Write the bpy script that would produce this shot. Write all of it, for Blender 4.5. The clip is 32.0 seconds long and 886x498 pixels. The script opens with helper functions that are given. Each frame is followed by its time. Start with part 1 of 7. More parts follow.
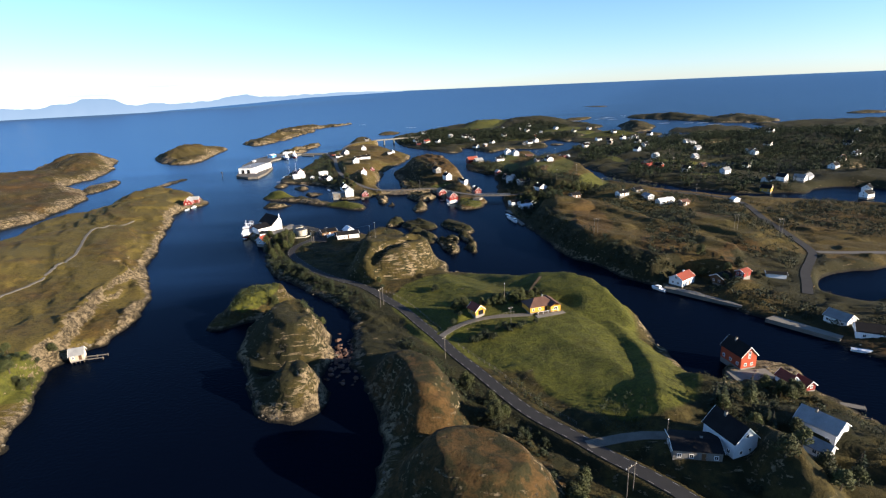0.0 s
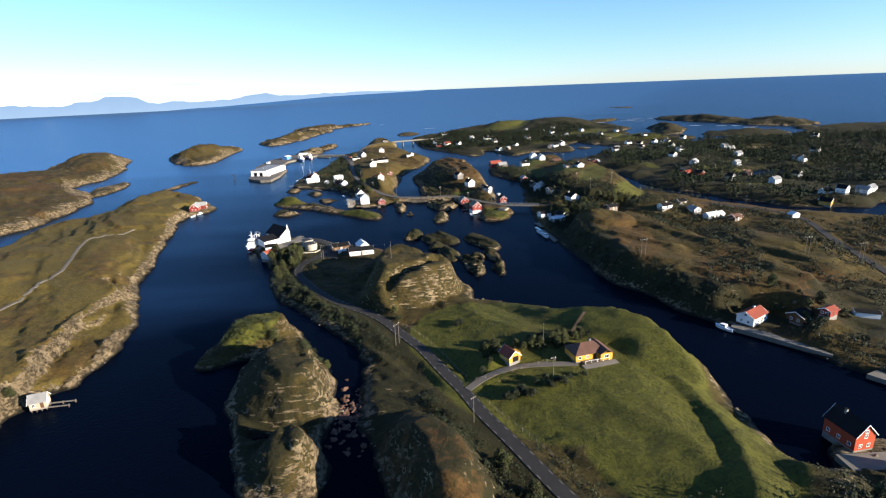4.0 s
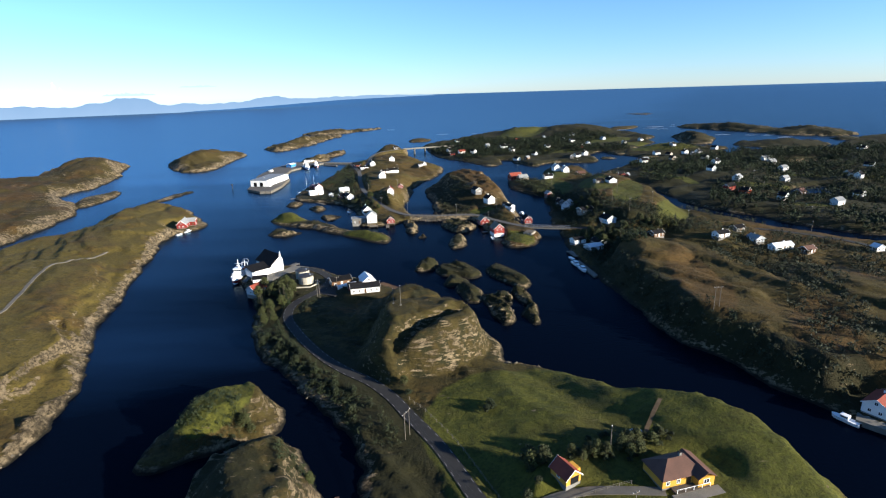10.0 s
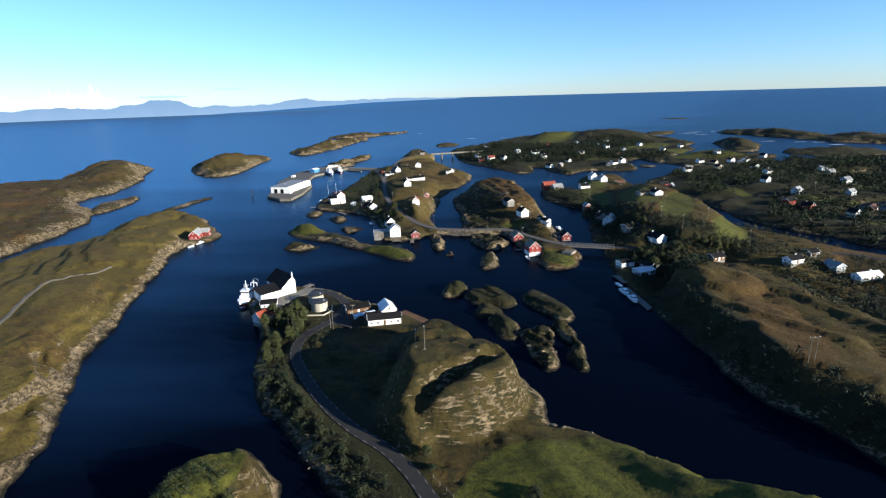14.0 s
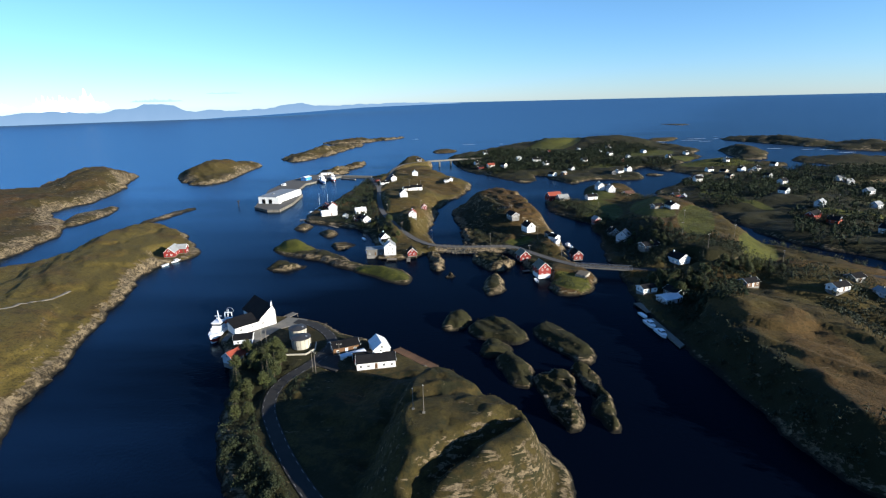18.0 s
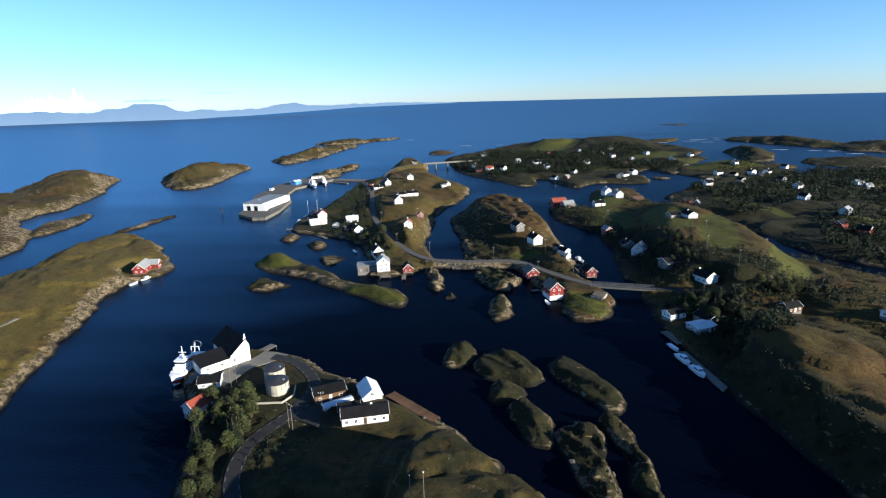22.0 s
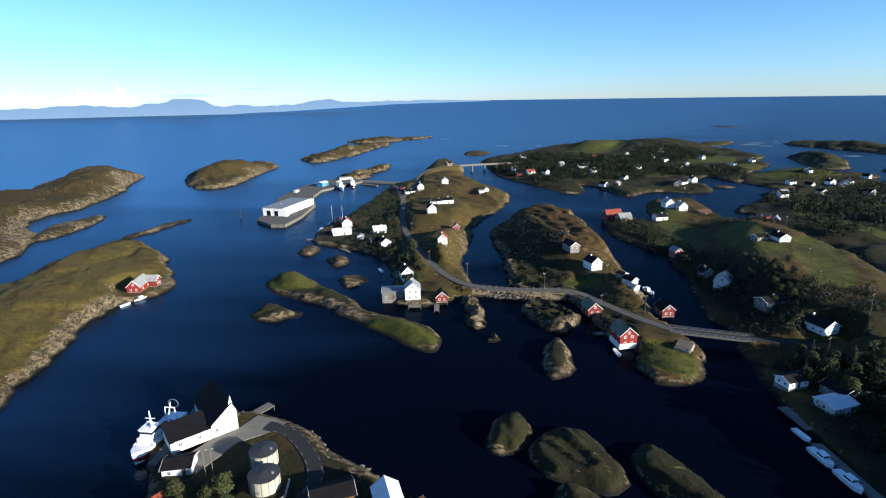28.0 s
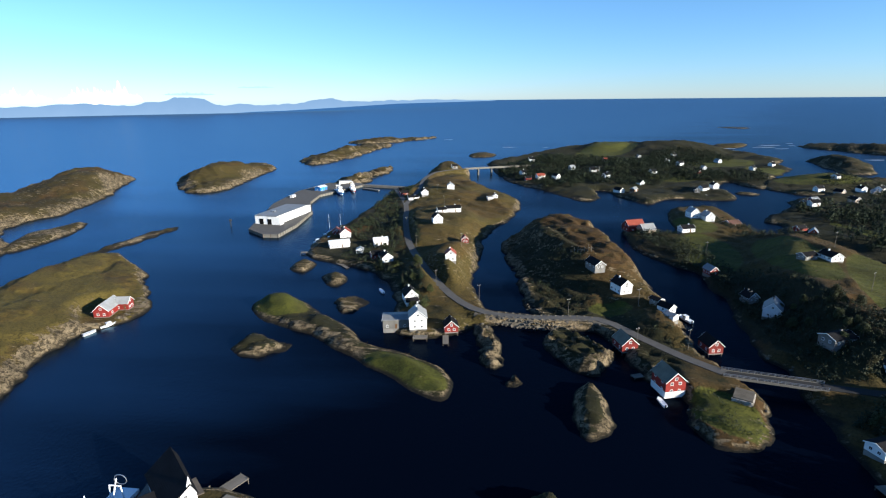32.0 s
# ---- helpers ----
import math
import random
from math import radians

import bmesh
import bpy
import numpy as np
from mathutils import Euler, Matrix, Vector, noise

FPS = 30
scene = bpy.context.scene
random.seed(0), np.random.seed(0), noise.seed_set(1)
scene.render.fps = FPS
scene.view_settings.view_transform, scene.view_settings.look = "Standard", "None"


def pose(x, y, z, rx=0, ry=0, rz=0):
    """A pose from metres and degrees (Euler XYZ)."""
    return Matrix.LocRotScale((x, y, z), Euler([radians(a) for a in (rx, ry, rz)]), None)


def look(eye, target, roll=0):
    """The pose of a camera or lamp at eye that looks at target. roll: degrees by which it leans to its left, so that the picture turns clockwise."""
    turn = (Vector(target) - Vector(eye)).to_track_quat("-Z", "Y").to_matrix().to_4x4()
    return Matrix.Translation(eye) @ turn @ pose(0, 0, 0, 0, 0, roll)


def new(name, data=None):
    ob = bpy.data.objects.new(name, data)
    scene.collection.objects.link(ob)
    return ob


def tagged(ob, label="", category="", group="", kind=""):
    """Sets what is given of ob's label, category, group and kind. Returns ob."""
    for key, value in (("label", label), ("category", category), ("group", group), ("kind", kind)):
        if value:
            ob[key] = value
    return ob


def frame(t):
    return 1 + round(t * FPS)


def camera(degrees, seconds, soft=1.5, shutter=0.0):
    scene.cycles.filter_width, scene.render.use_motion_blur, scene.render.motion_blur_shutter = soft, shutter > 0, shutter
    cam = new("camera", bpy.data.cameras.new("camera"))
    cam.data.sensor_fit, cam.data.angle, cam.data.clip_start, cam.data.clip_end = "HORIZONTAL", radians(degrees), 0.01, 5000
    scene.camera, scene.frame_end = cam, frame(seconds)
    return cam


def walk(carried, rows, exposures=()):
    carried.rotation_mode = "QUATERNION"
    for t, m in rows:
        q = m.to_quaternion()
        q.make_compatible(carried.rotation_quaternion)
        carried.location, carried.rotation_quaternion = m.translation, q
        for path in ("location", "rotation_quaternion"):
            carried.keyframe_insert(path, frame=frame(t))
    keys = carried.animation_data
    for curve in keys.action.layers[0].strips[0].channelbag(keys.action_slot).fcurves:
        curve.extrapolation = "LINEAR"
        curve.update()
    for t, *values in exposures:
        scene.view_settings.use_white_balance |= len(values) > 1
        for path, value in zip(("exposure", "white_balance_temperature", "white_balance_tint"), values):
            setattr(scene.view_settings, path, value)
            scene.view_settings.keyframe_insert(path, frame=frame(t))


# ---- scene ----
cam = camera(80.19, 32.0, soft=1.2)
PATH = [
    (0, (6.40, -113.61, 92.99), (11.63, -18.18, 63.58), -2.49),
    (2, (6.46, -95.43, 93.29), (9.80, 0.02, 63.68), -2.53),
    (4, (5.08, -77.67, 93.59), (7.06, 17.89, 64.21), -2.25),
    (7, (3.28, -51.64, 94.62), (4.29, 44.00, 65.43), -2.01),
    (9, (2.06, -34.09, 94.56), (2.63, 61.67, 65.75), -1.77),
    (11, (1.08, -16.79, 94.66), (1.14, 79.07, 66.17), -1.74),
    (13, (0.00, 0.00, 94.99), (-0.01, 95.94, 66.80), -1.64),
    (13.5, (-0.40, 3.94, 94.98), (-2.66, 99.89, 66.89), -1.55),
    (14, (-0.85, 8.17, 95.04), (-5.30, 104.06, 67.03), -1.57),
    (17, (-3.21, 32.61, 95.13), (-7.23, 128.69, 67.71), -1.40),
    (19, (-4.72, 48.76, 95.22), (-8.19, 144.96, 68.14), -1.39),
    (21, (-6.25, 64.80, 95.44), (-9.26, 160.99, 68.25), -1.44),
    (23, (-8.13, 81.43, 95.47), (-10.91, 177.59, 68.16), -1.33),
    (24, (-9.41, 89.94, 95.13), (-12.93, 186.06, 67.80), -1.17),
    (25, (-10.17, 97.93, 94.98), (-15.54, 193.95, 67.57), -1.01),
    (26, (-11.03, 106.59, 95.21), (-17.83, 202.47, 67.64), -0.97),
    (29, (-15.48, 131.68, 94.52), (-24.44, 227.40, 67.01), -0.70),
    (30.5, (-18.13, 144.18, 94.91), (-27.08, 239.88, 67.32), -0.63),
    (32, (-20.09, 156.63, 94.99), (-29.03, 252.33, 67.40), -0.56),
]
walk(cam, [(t, look(eye, target, roll)) for t, eye, target, roll in PATH], [(0, 1.75, 6550, 14), (9, 1.59, 6000, 10), (17, 1.39, 5800, 8), (32, 1.39, 5700, 8)])

# ---- world and sun ----
SUN_ELEV, SUN_AZ = 15.5, 117.0  # degrees; azimuth clockwise from +y
world = bpy.data.worlds.new("world")
scene.world = world
world.use_nodes = True
wn, wl = world.node_tree.nodes, world.node_tree.links
sky = wn.new("ShaderNodeTexSky")
sky.sky_type, sky.sun_disc = "NISHITA", False
sky.sun_elevation, sky.sun_rotation = radians(SUN_ELEV), radians(SUN_AZ)
sky.air_density, sky.dust_density, sky.ozone_density = 1.0, 0.0, 4.5
wn["Background"].inputs["Strength"].default_value = 0.068
tint = wn.new("ShaderNodeVectorMath")
tint.operation = "MULTIPLY"
tint.inputs[1].default_value = (0.87, 0.98, 1.07)
wl.new(sky.outputs["Color"], tint.inputs[0])
wco, wsep, wlow, wmix = wn.new("ShaderNodeTexCoord"), wn.new("ShaderNodeSeparateXYZ"), wn.new("ShaderNodeMapRange"), wn.new("ShaderNodeMix")
wmix.data_type = "RGBA"
wl.new(wco.outputs["Generated"], wsep.inputs[0])
wlow.inputs["From Min"].default_value, wlow.inputs["From Max"].default_value = -0.02, 0.16
wl.new(wsep.outputs["Z"], wlow.inputs["Value"])
wl.new(wlow.outputs[0], wmix.inputs["Factor"])
wmix.inputs["A"].default_value, wmix.inputs["B"].default_value = (0.8, 0.95, 1.28, 1), (0.91, 0.98, 1.06, 1)
wl.new(wmix.outputs["Result"], tint.inputs[1])
wl.new(tint.outputs[0], wn["Background"].inputs["Color"])
sun = new("sun", bpy.data.lights.new("sun", "SUN"))
sun.data.energy, sun.data.angle, sun.data.color = 5.0, radians(0.53), (1.0, 0.86, 0.66)
sun_way = Vector((math.sin(radians(SUN_AZ)) * math.cos(radians(SUN_ELEV)), math.cos(radians(SUN_AZ)) * math.cos(radians(SUN_ELEV)), math.sin(radians(SUN_ELEV))))
sun.matrix_world = look((0, 0, 300), tuple(Vector((0, 0, 300)) - sun_way))


# ---- materials ----
def mat(name, base, rough=0.8, metal=0.0, spec=0.3, scale=1.0, vary=0.25, bump=0.0, bump_scale=8.0, boards=0.0, rand=0.0):
    """A procedural surface: two scales of tone, grain relief, and boards (width in metres) where it is clad."""
    m = bpy.data.materials.new(name)
    m.use_nodes = True
    n, k = m.node_tree.nodes, m.node_tree.links
    b = n["Principled BSDF"]
    b.inputs["Roughness"].default_value, b.inputs["Metallic"].default_value = rough, metal
    b.inputs["Specular IOR Level"].default_value = spec
    co = n.new("ShaderNodeTexCoord")
    big, fine = n.new("ShaderNodeTexNoise"), n.new("ShaderNodeTexNoise")
    big.inputs["Scale"].default_value, fine.inputs["Scale"].default_value = 0.35 * scale, 6.0 * scale
    fine.inputs["Detail"].default_value = 6
    k.new(co.outputs["Object"], big.inputs["Vector"])
    k.new(co.outputs["Object"], fine.inputs["Vector"])
    add = n.new("ShaderNodeMath")
    add.operation = "ADD"
    k.new(big.outputs["Fac"], add.inputs[0])
    k.new(fine.outputs["Fac"], add.inputs[1])
    ramp = n.new("ShaderNodeMapRange")
    ramp.inputs["From Min"].default_value, ramp.inputs["From Max"].default_value = 0.7, 1.3
    ramp.inputs["To Min"].default_value, ramp.inputs["To Max"].default_value = 1 - vary, 1 + vary * 0.5
    k.new(add.outputs[0], ramp.inputs["Value"])
    mul = n.new("ShaderNodeVectorMath")
    mul.operation = "SCALE"
    mul.inputs[0].default_value = base
    last = ramp.outputs[0]
    if rand:
        oi, rr, mm = n.new("ShaderNodeObjectInfo"), n.new("ShaderNodeMapRange"), n.new("ShaderNodeMath")
        rr.inputs["To Min"].default_value, rr.inputs["To Max"].default_value = 1 - rand, 1 + rand
        k.new(oi.outputs["Random"], rr.inputs["Value"])
        mm.operation = "MULTIPLY"
        k.new(last, mm.inputs[0])
        k.new(rr.outputs[0], mm.inputs[1])
        last = mm.outputs[0]
    k.new(last, mul.inputs["Scale"])
    k.new(mul.outputs[0], b.inputs["Base Color"])
    height = fine.outputs["Fac"]
    if boards:
        w = n.new("ShaderNodeTexWave")
        w.bands_direction, w.wave_profile = "Z", "SAW"
        w.inputs["Scale"].default_value = 0.314 / boards
        k.new(co.outputs["Object"], w.inputs["Vector"])
        height = w.outputs["Fac"]
    if bump or boards:
        bp = n.new("ShaderNodeBump")
        bp.inputs["Strength"].default_value, bp.inputs["Distance"].default_value = bump or 0.5, 0.03
        k.new(height, bp.inputs["Height"])
        k.new(bp.outputs[0], b.inputs["Normal"])
    return m


def terrain_material(name, heath, heath_dry, grass, grass_dark, rock, rock_dark):
    """Heath, meadow and bare rock, mixed by the cover map of the ground, with grain at three scales."""
    m = bpy.data.materials.new(name)
    m.use_nodes = True
    n, k = m.node_tree.nodes, m.node_tree.links
    b = n["Principled BSDF"]
    b.inputs["Roughness"].default_value, b.inputs["Specular IOR Level"].default_value = 0.95, 0.15
    geo, at = n.new("ShaderNodeNewGeometry"), n.new("ShaderNodeAttribute")
    at.attribute_name = "cover"
    sep = n.new("ShaderNodeSeparateColor")
    k.new(at.outputs["Color"], sep.inputs[0])

    def noise_tex(scale, detail=6, rough=0.6):
        t = n.new("ShaderNodeTexNoise")
        t.inputs["Scale"].default_value, t.inputs["Detail"].default_value, t.inputs["Roughness"].default_value = scale, detail, rough
        k.new(geo.outputs["Position"], t.inputs["Vector"])
        return t.outputs["Fac"]

    def mix(fac, a, c):
        t = n.new("ShaderNodeMix")
        t.data_type = "RGBA"
        for s, v in ((t.inputs["Factor"], fac), (t.inputs["A"], a), (t.inputs["B"], c)):
            if isinstance(v, tuple):
                s.default_value = (*v, 1)
            else:
                k.new(v, s)
        return t.outputs["Result"]

    def ramp(v, lo, hi, a=0.0, c=1.0):
        t = n.new("ShaderNodeMapRange")
        t.inputs["From Min"].default_value, t.inputs["From Max"].default_value = lo, hi
        t.inputs["To Min"].default_value, t.inputs["To Max"].default_value = a, c
        k.new(v, t.inputs["Value"])
        return t.outputs[0]

    def arith(op, a, c):
        t = n.new("ShaderNodeMath")
        t.operation = op
        for s, v in ((t.inputs[0], a), (t.inputs[1], c)):
            if isinstance(v, float):
                s.default_value = v
            else:
                k.new(v, s)
        return t.outputs[0]

    wide, mid, clump, fine = noise_tex(0.035), noise_tex(0.22, 8, 0.65), noise_tex(0.55, 7, 0.7), noise_tex(1.1, 9, 0.75)
    hue = ramp(arith("ADD", arith("ADD", wide, arith("MULTIPLY", mid, 0.8)), arith("MULTIPLY", fine, 0.5)), 0.95, 1.35)
    dry = arith("MAXIMUM", arith("MULTIPLY", hue, 0.55), ramp(arith("ADD", sep.outputs["Blue"], arith("MULTIPLY", mid, 0.5)), 0.55, 1.05))
    h = mix(dry, heath, heath_dry)
    h = mix(arith("SUBTRACT", 1.0, at.outputs["Alpha"]), h, mix(ramp(arith("ADD", arith("MULTIPLY", wide, 0.8), arith("MULTIPLY", mid, 0.25)), 0.53, 0.68), (0.1, 0.076, 0.018), (0.094, 0.053, 0.017)))
    h = mix(ramp(fine, 0.46, 0.6, 0.0, 0.5), h, tuple(0.4 * c for c in heath))
    h = mix(ramp(arith("ADD", mid, arith("MULTIPLY", wide, 0.6)), 0.84, 0.98, 0.0, 0.55), h, (0.02, 0.024, 0.008))
    h = mix(ramp(clump, 0.52, 0.6, 0.0, 0.35), h, tuple(0.35 * c for c in heath))
    # Alpha above 1 darkens the turf, for moor scrub and painted slope shade.
    moor = arith("MULTIPLY", arith("SUBTRACT", at.outputs["Alpha"], 1.0), 0.4)
    h = mix(arith("MULTIPLY", ramp(arith("ADD", arith("ADD", arith("MULTIPLY", mid, 0.7), arith("MULTIPLY", wide, 0.3)), moor), 0.56, 0.66), 0.85), h, (0.016, 0.017, 0.007))
    g = mix(ramp(arith("ADD", arith("MULTIPLY", fine, 0.9), mid), 0.84, 1.08), grass, grass_dark)
    g = mix(ramp(clump, 0.52, 0.6, 0.0, 0.35), g, tuple(0.45 * c for c in grass_dark))
    g = mix(ramp(wide, 0.5, 0.65, 0.0, 0.45), g, heath)
    cover = mix(ramp(arith("ADD", sep.outputs["Red"], arith("MULTIPLY", arith("SUBTRACT", mid, 0.5), 0.5)), 0.4, 0.6), h, g)
    st = mix(ramp(arith("ADD", fine, mid), 0.85, 1.15), rock_dark, rock)
    bed, seam = n.new("ShaderNodeMapping"), n.new("ShaderNodeTexNoise")
    bed.inputs["Rotation"].default_value, bed.inputs["Scale"].default_value = (0.35, 0.2, 0.6), (0.16, 0.7, 1.3)
    seam.inputs["Scale"].default_value, seam.inputs["Detail"].default_value, seam.inputs["Roughness"].default_value = 0.8, 7, 0.6
    k.new(geo.outputs["Position"], bed.inputs["Vector"])
    k.new(bed.outputs[0], seam.inputs["Vector"])
    st = mix(ramp(seam.outputs["Fac"], 0.5, 0.58, 0.0, 0.8), st, tuple(0.45 * c for c in rock_dark))
    patch = arith("ADD", arith("MULTIPLY", arith("SUBTRACT", seam.outputs["Fac"], 0.5), 2.2), arith("MULTIPLY", arith("SUBTRACT", fine, 0.5), 0.7))
    bare = ramp(arith("SUBTRACT", sep.outputs["Green"], patch), 0.42, 0.55)
    k.new(mix(bare, cover, st), b.inputs["Base Color"])
    z = n.new("ShaderNodeSeparateXYZ")
    k.new(geo.outputs["Position"], z.inputs[0])
    wet = ramp(arith("ADD", z.outputs["Z"], arith("MULTIPLY", mid, 1.6)), 1.2, 2.0)
    k.new(mix(wet, (0.012, 0.011, 0.008), b.inputs["Base Color"].links[0].from_socket), b.inputs["Base Color"])
    bp = n.new("ShaderNodeBump")
    bp.inputs["Distance"].default_value = 1.0
    k.new(ramp(bare, 0.0, 1.0, 0.5, 1.0), bp.inputs["Strength"])
    k.new(arith("ADD", arith("ADD", arith("ADD", fine, arith("MULTIPLY", clump, 1.1)), arith("MULTIPLY", mid, 1.2)), arith("MULTIPLY", seam.outputs["Fac"], 0.6)), bp.inputs["Height"])
    k.new(bp.outputs[0], b.inputs["Normal"])
    return m


GROUND = terrain_material("heath_and_rock", (0.046, 0.039, 0.011), (0.07, 0.04, 0.014), (0.074, 0.075, 0.012), (0.042, 0.046, 0.009), (0.27, 0.21, 0.128), (0.05, 0.039, 0.022))

sea_mat = bpy.data.materials.new("sea_water")
sea_mat.use_nodes = True
sn, sk = sea_mat.node_tree.nodes, sea_mat.node_tree.links
sn.remove(sn["Principled BSDF"])
deep, gloss, both = sn.new("ShaderNodeBsdfDiffuse"), sn.new("ShaderNodeBsdfGlossy"), sn.new("ShaderNodeMixShader")
deep.inputs["Color"].default_value = (0.0008, 0.002, 0.006, 1)
gloss.inputs["Color"].default_value, gloss.inputs["Roughness"].default_value = (0.29, 0.43, 0.57, 1), 0.25
fres = sn.new("ShaderNodeFresnel")
fres.inputs["IOR"].default_value = 1.09
cap = sn.new("ShaderNodeMath")
cap.operation = "MINIMUM"
cap.inputs[1].default_value = 0.72
sk.new(cap.outputs[0], both.inputs["Fac"])
sk.new(deep.outputs[0], both.inputs[1])
sk.new(gloss.outputs[0], both.inputs[2])
sk.new(both.outputs[0], sn["Material Output"].inputs["Surface"])
sgeo = sn.new("ShaderNodeNewGeometry")
swave, sswell = sn.new("ShaderNodeTexNoise"), sn.new("ShaderNodeTexNoise")
swave.inputs["Scale"].default_value, swave.inputs["Detail"].default_value = 0.9, 5
sswell.inputs["Scale"].default_value, sswell.inputs["Detail"].default_value = 0.012, 4
for tex in (swave, sswell):
    sk.new(sgeo.outputs["Position"], tex.inputs["Vector"])
sbump = sn.new("ShaderNodeBump")
sbump.inputs["Distance"].default_value = 0.25
# Sky sheen is painted in by position: stronger to the north-west, broken into streaks.
sxy, swest, ssheen, sstreak = sn.new("ShaderNodeSeparateXYZ"), sn.new("ShaderNodeMapRange"), sn.new("ShaderNodeMath"), sn.new("ShaderNodeTexNoise")
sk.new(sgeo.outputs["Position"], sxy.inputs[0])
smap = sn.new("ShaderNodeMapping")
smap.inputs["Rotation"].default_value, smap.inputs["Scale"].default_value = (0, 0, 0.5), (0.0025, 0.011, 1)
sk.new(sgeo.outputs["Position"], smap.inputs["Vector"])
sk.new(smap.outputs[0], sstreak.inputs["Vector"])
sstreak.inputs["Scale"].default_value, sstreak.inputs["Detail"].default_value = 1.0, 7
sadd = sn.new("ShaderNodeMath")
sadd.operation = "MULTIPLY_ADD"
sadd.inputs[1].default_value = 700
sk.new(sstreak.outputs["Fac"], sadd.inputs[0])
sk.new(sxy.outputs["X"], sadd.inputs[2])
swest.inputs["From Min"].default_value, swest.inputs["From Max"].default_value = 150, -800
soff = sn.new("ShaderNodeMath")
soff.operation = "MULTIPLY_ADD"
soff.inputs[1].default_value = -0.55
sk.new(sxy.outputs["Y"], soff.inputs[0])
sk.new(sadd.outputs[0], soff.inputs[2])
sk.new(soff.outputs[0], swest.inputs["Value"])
ssheen.operation = "MULTIPLY_ADD"
ssheen.inputs[1].default_value = 0.72
sk.new(swest.outputs[0], ssheen.inputs[0])
sk.new(fres.outputs[0], ssheen.inputs[2])
sk.new(ssheen.outputs[0], cap.inputs[0])
srange = sn.new("ShaderNodeMapRange")
srange.inputs["From Min"].default_value, srange.inputs["From Max"].default_value = 0.35, 0.65
srange.inputs["To Min"].default_value, srange.inputs["To Max"].default_value = 0.25, 0.6
sk.new(sswell.outputs["Fac"], srange.inputs["Value"])
sk.new(srange.outputs[0], sbump.inputs["Strength"])
sk.new(swave.outputs["Fac"], sbump.inputs["Height"])
for node in (gloss, fres):
    sk.new(sbump.outputs[0], node.inputs["Normal"])

# ---- mesh helpers ----
class Mesh:
    """Vertices and faces gathered before they become one mesh."""

    def __init__(self):
        self.v, self.f = [], []

    def add(self, verts, faces):
        o = len(self.v)
        self.v += [tuple(p) for p in verts]
        self.f += [tuple(i + o for i in q) for q in faces]
        return self

    def box(self, x, y, z, sx, sy, sz, rz=0.0):
        """A box with its base centre at x, y, z."""
        c, s = math.cos(radians(rz)), math.sin(radians(rz))
        pts = []
        for dz in (0, sz):
            for dx, dy in ((-sx / 2, -sy / 2), (sx / 2, -sy / 2), (sx / 2, sy / 2), (-sx / 2, sy / 2)):
                pts.append((x + dx * c - dy * s, y + dx * s + dy * c, z + dz))
        return self.add(pts, [(3, 2, 1, 0), (4, 5, 6, 7), (0, 1, 5, 4), (1, 2, 6, 5), (2, 3, 7, 6), (3, 0, 4, 7)])

    def tube(self, a, b, r0, r1, sides=8, cap=True):
        """A tapered round bar from a to b."""
        a, b = Vector(a), Vector(b)
        q = (b - a).to_track_quat("Z", "Y")
        pts = []
        for p, r in ((a, r0), (b, r1)):
            for i in range(sides):
                t = 2 * math.pi * i / sides
                pts.append(p + q @ Vector((r * math.cos(t), r * math.sin(t), 0)))
        faces = [(i, (i + 1) % sides, sides + (i + 1) % sides, sides + i) for i in range(sides)]
        if cap:
            faces += [tuple(range(sides))[::-1], tuple(range(sides, 2 * sides))]
        return self.add(pts, faces)

    def prism(self, outline, z0, z1):
        """An upright prism over a counter-clockwise outline."""
        k = len(outline)
        pts = [(x, y, z0) for x, y in outline] + [(x, y, z1) for x, y in outline]
        faces = [(i, (i + 1) % k, k + (i + 1) % k, k + i) for i in range(k)]
        return self.add(pts, faces + [tuple(range(k))[::-1], tuple(range(k, 2 * k))])

    def done(self, name, material, smooth=False):
        me = bpy.data.meshes.new(name)
        me.from_pydata(self.v, [], self.f)
        me.materials.append(material)
        if smooth:
            me.polygons.foreach_set("use_smooth", [True] * len(me.polygons))
        me.update()
        return me


def part(name, mesh, material, parent, label="", smooth=False):
    ob = new(name, mesh.done(name, material, smooth) if isinstance(mesh, Mesh) else mesh)
    ob.parent = parent
    return tagged(ob, label)


def thing(name, label, category, m=None, group="", kind=""):
    """An Empty at the base of a thing."""
    ob = new(name)
    if m is not None:
        ob.matrix_basis = m
    return tagged(ob, label, category, group, kind)


# ---- ground ----
def hash2(ix, iy, seed):
    h = (ix.astype(np.int64) * 374761393 + iy.astype(np.int64) * 668265263 + seed * 974634777) & 0x7FFFFFFF
    h = ((h ^ (h >> 13)) * 1274126177) & 0x7FFFFFFF
    return ((h ^ (h >> 16)) & 0xFFFF) / 65535.0


def vnoise(x, y, seed=0):
    """Smooth noise from 0 to 1, cells of one unit."""
    ix, iy = np.floor(x), np.floor(y)
    fx, fy = x - ix, y - iy
    fx, fy = fx * fx * (3 - 2 * fx), fy * fy * (3 - 2 * fy)
    a, b = hash2(ix, iy, seed), hash2(ix + 1, iy, seed)
    c, d = hash2(ix, iy + 1, seed), hash2(ix + 1, iy + 1, seed)
    return (a * (1 - fx) + b * fx) * (1 - fy) + (c * (1 - fx) + d * fx) * fy


def fbm(x, y, size, octaves=4, seed=0):
    """Layered noise about 0, its largest features the given size in metres."""
    out, amp, tot = 0 * x, 1.0, 0.0
    for o in range(octaves):
        out = out + amp * (vnoise(x / size * 2**o + 17.3 * o, y / size * 2**o - 9.1 * o, seed + o) - 0.5)
        tot += amp
        amp *= 0.5
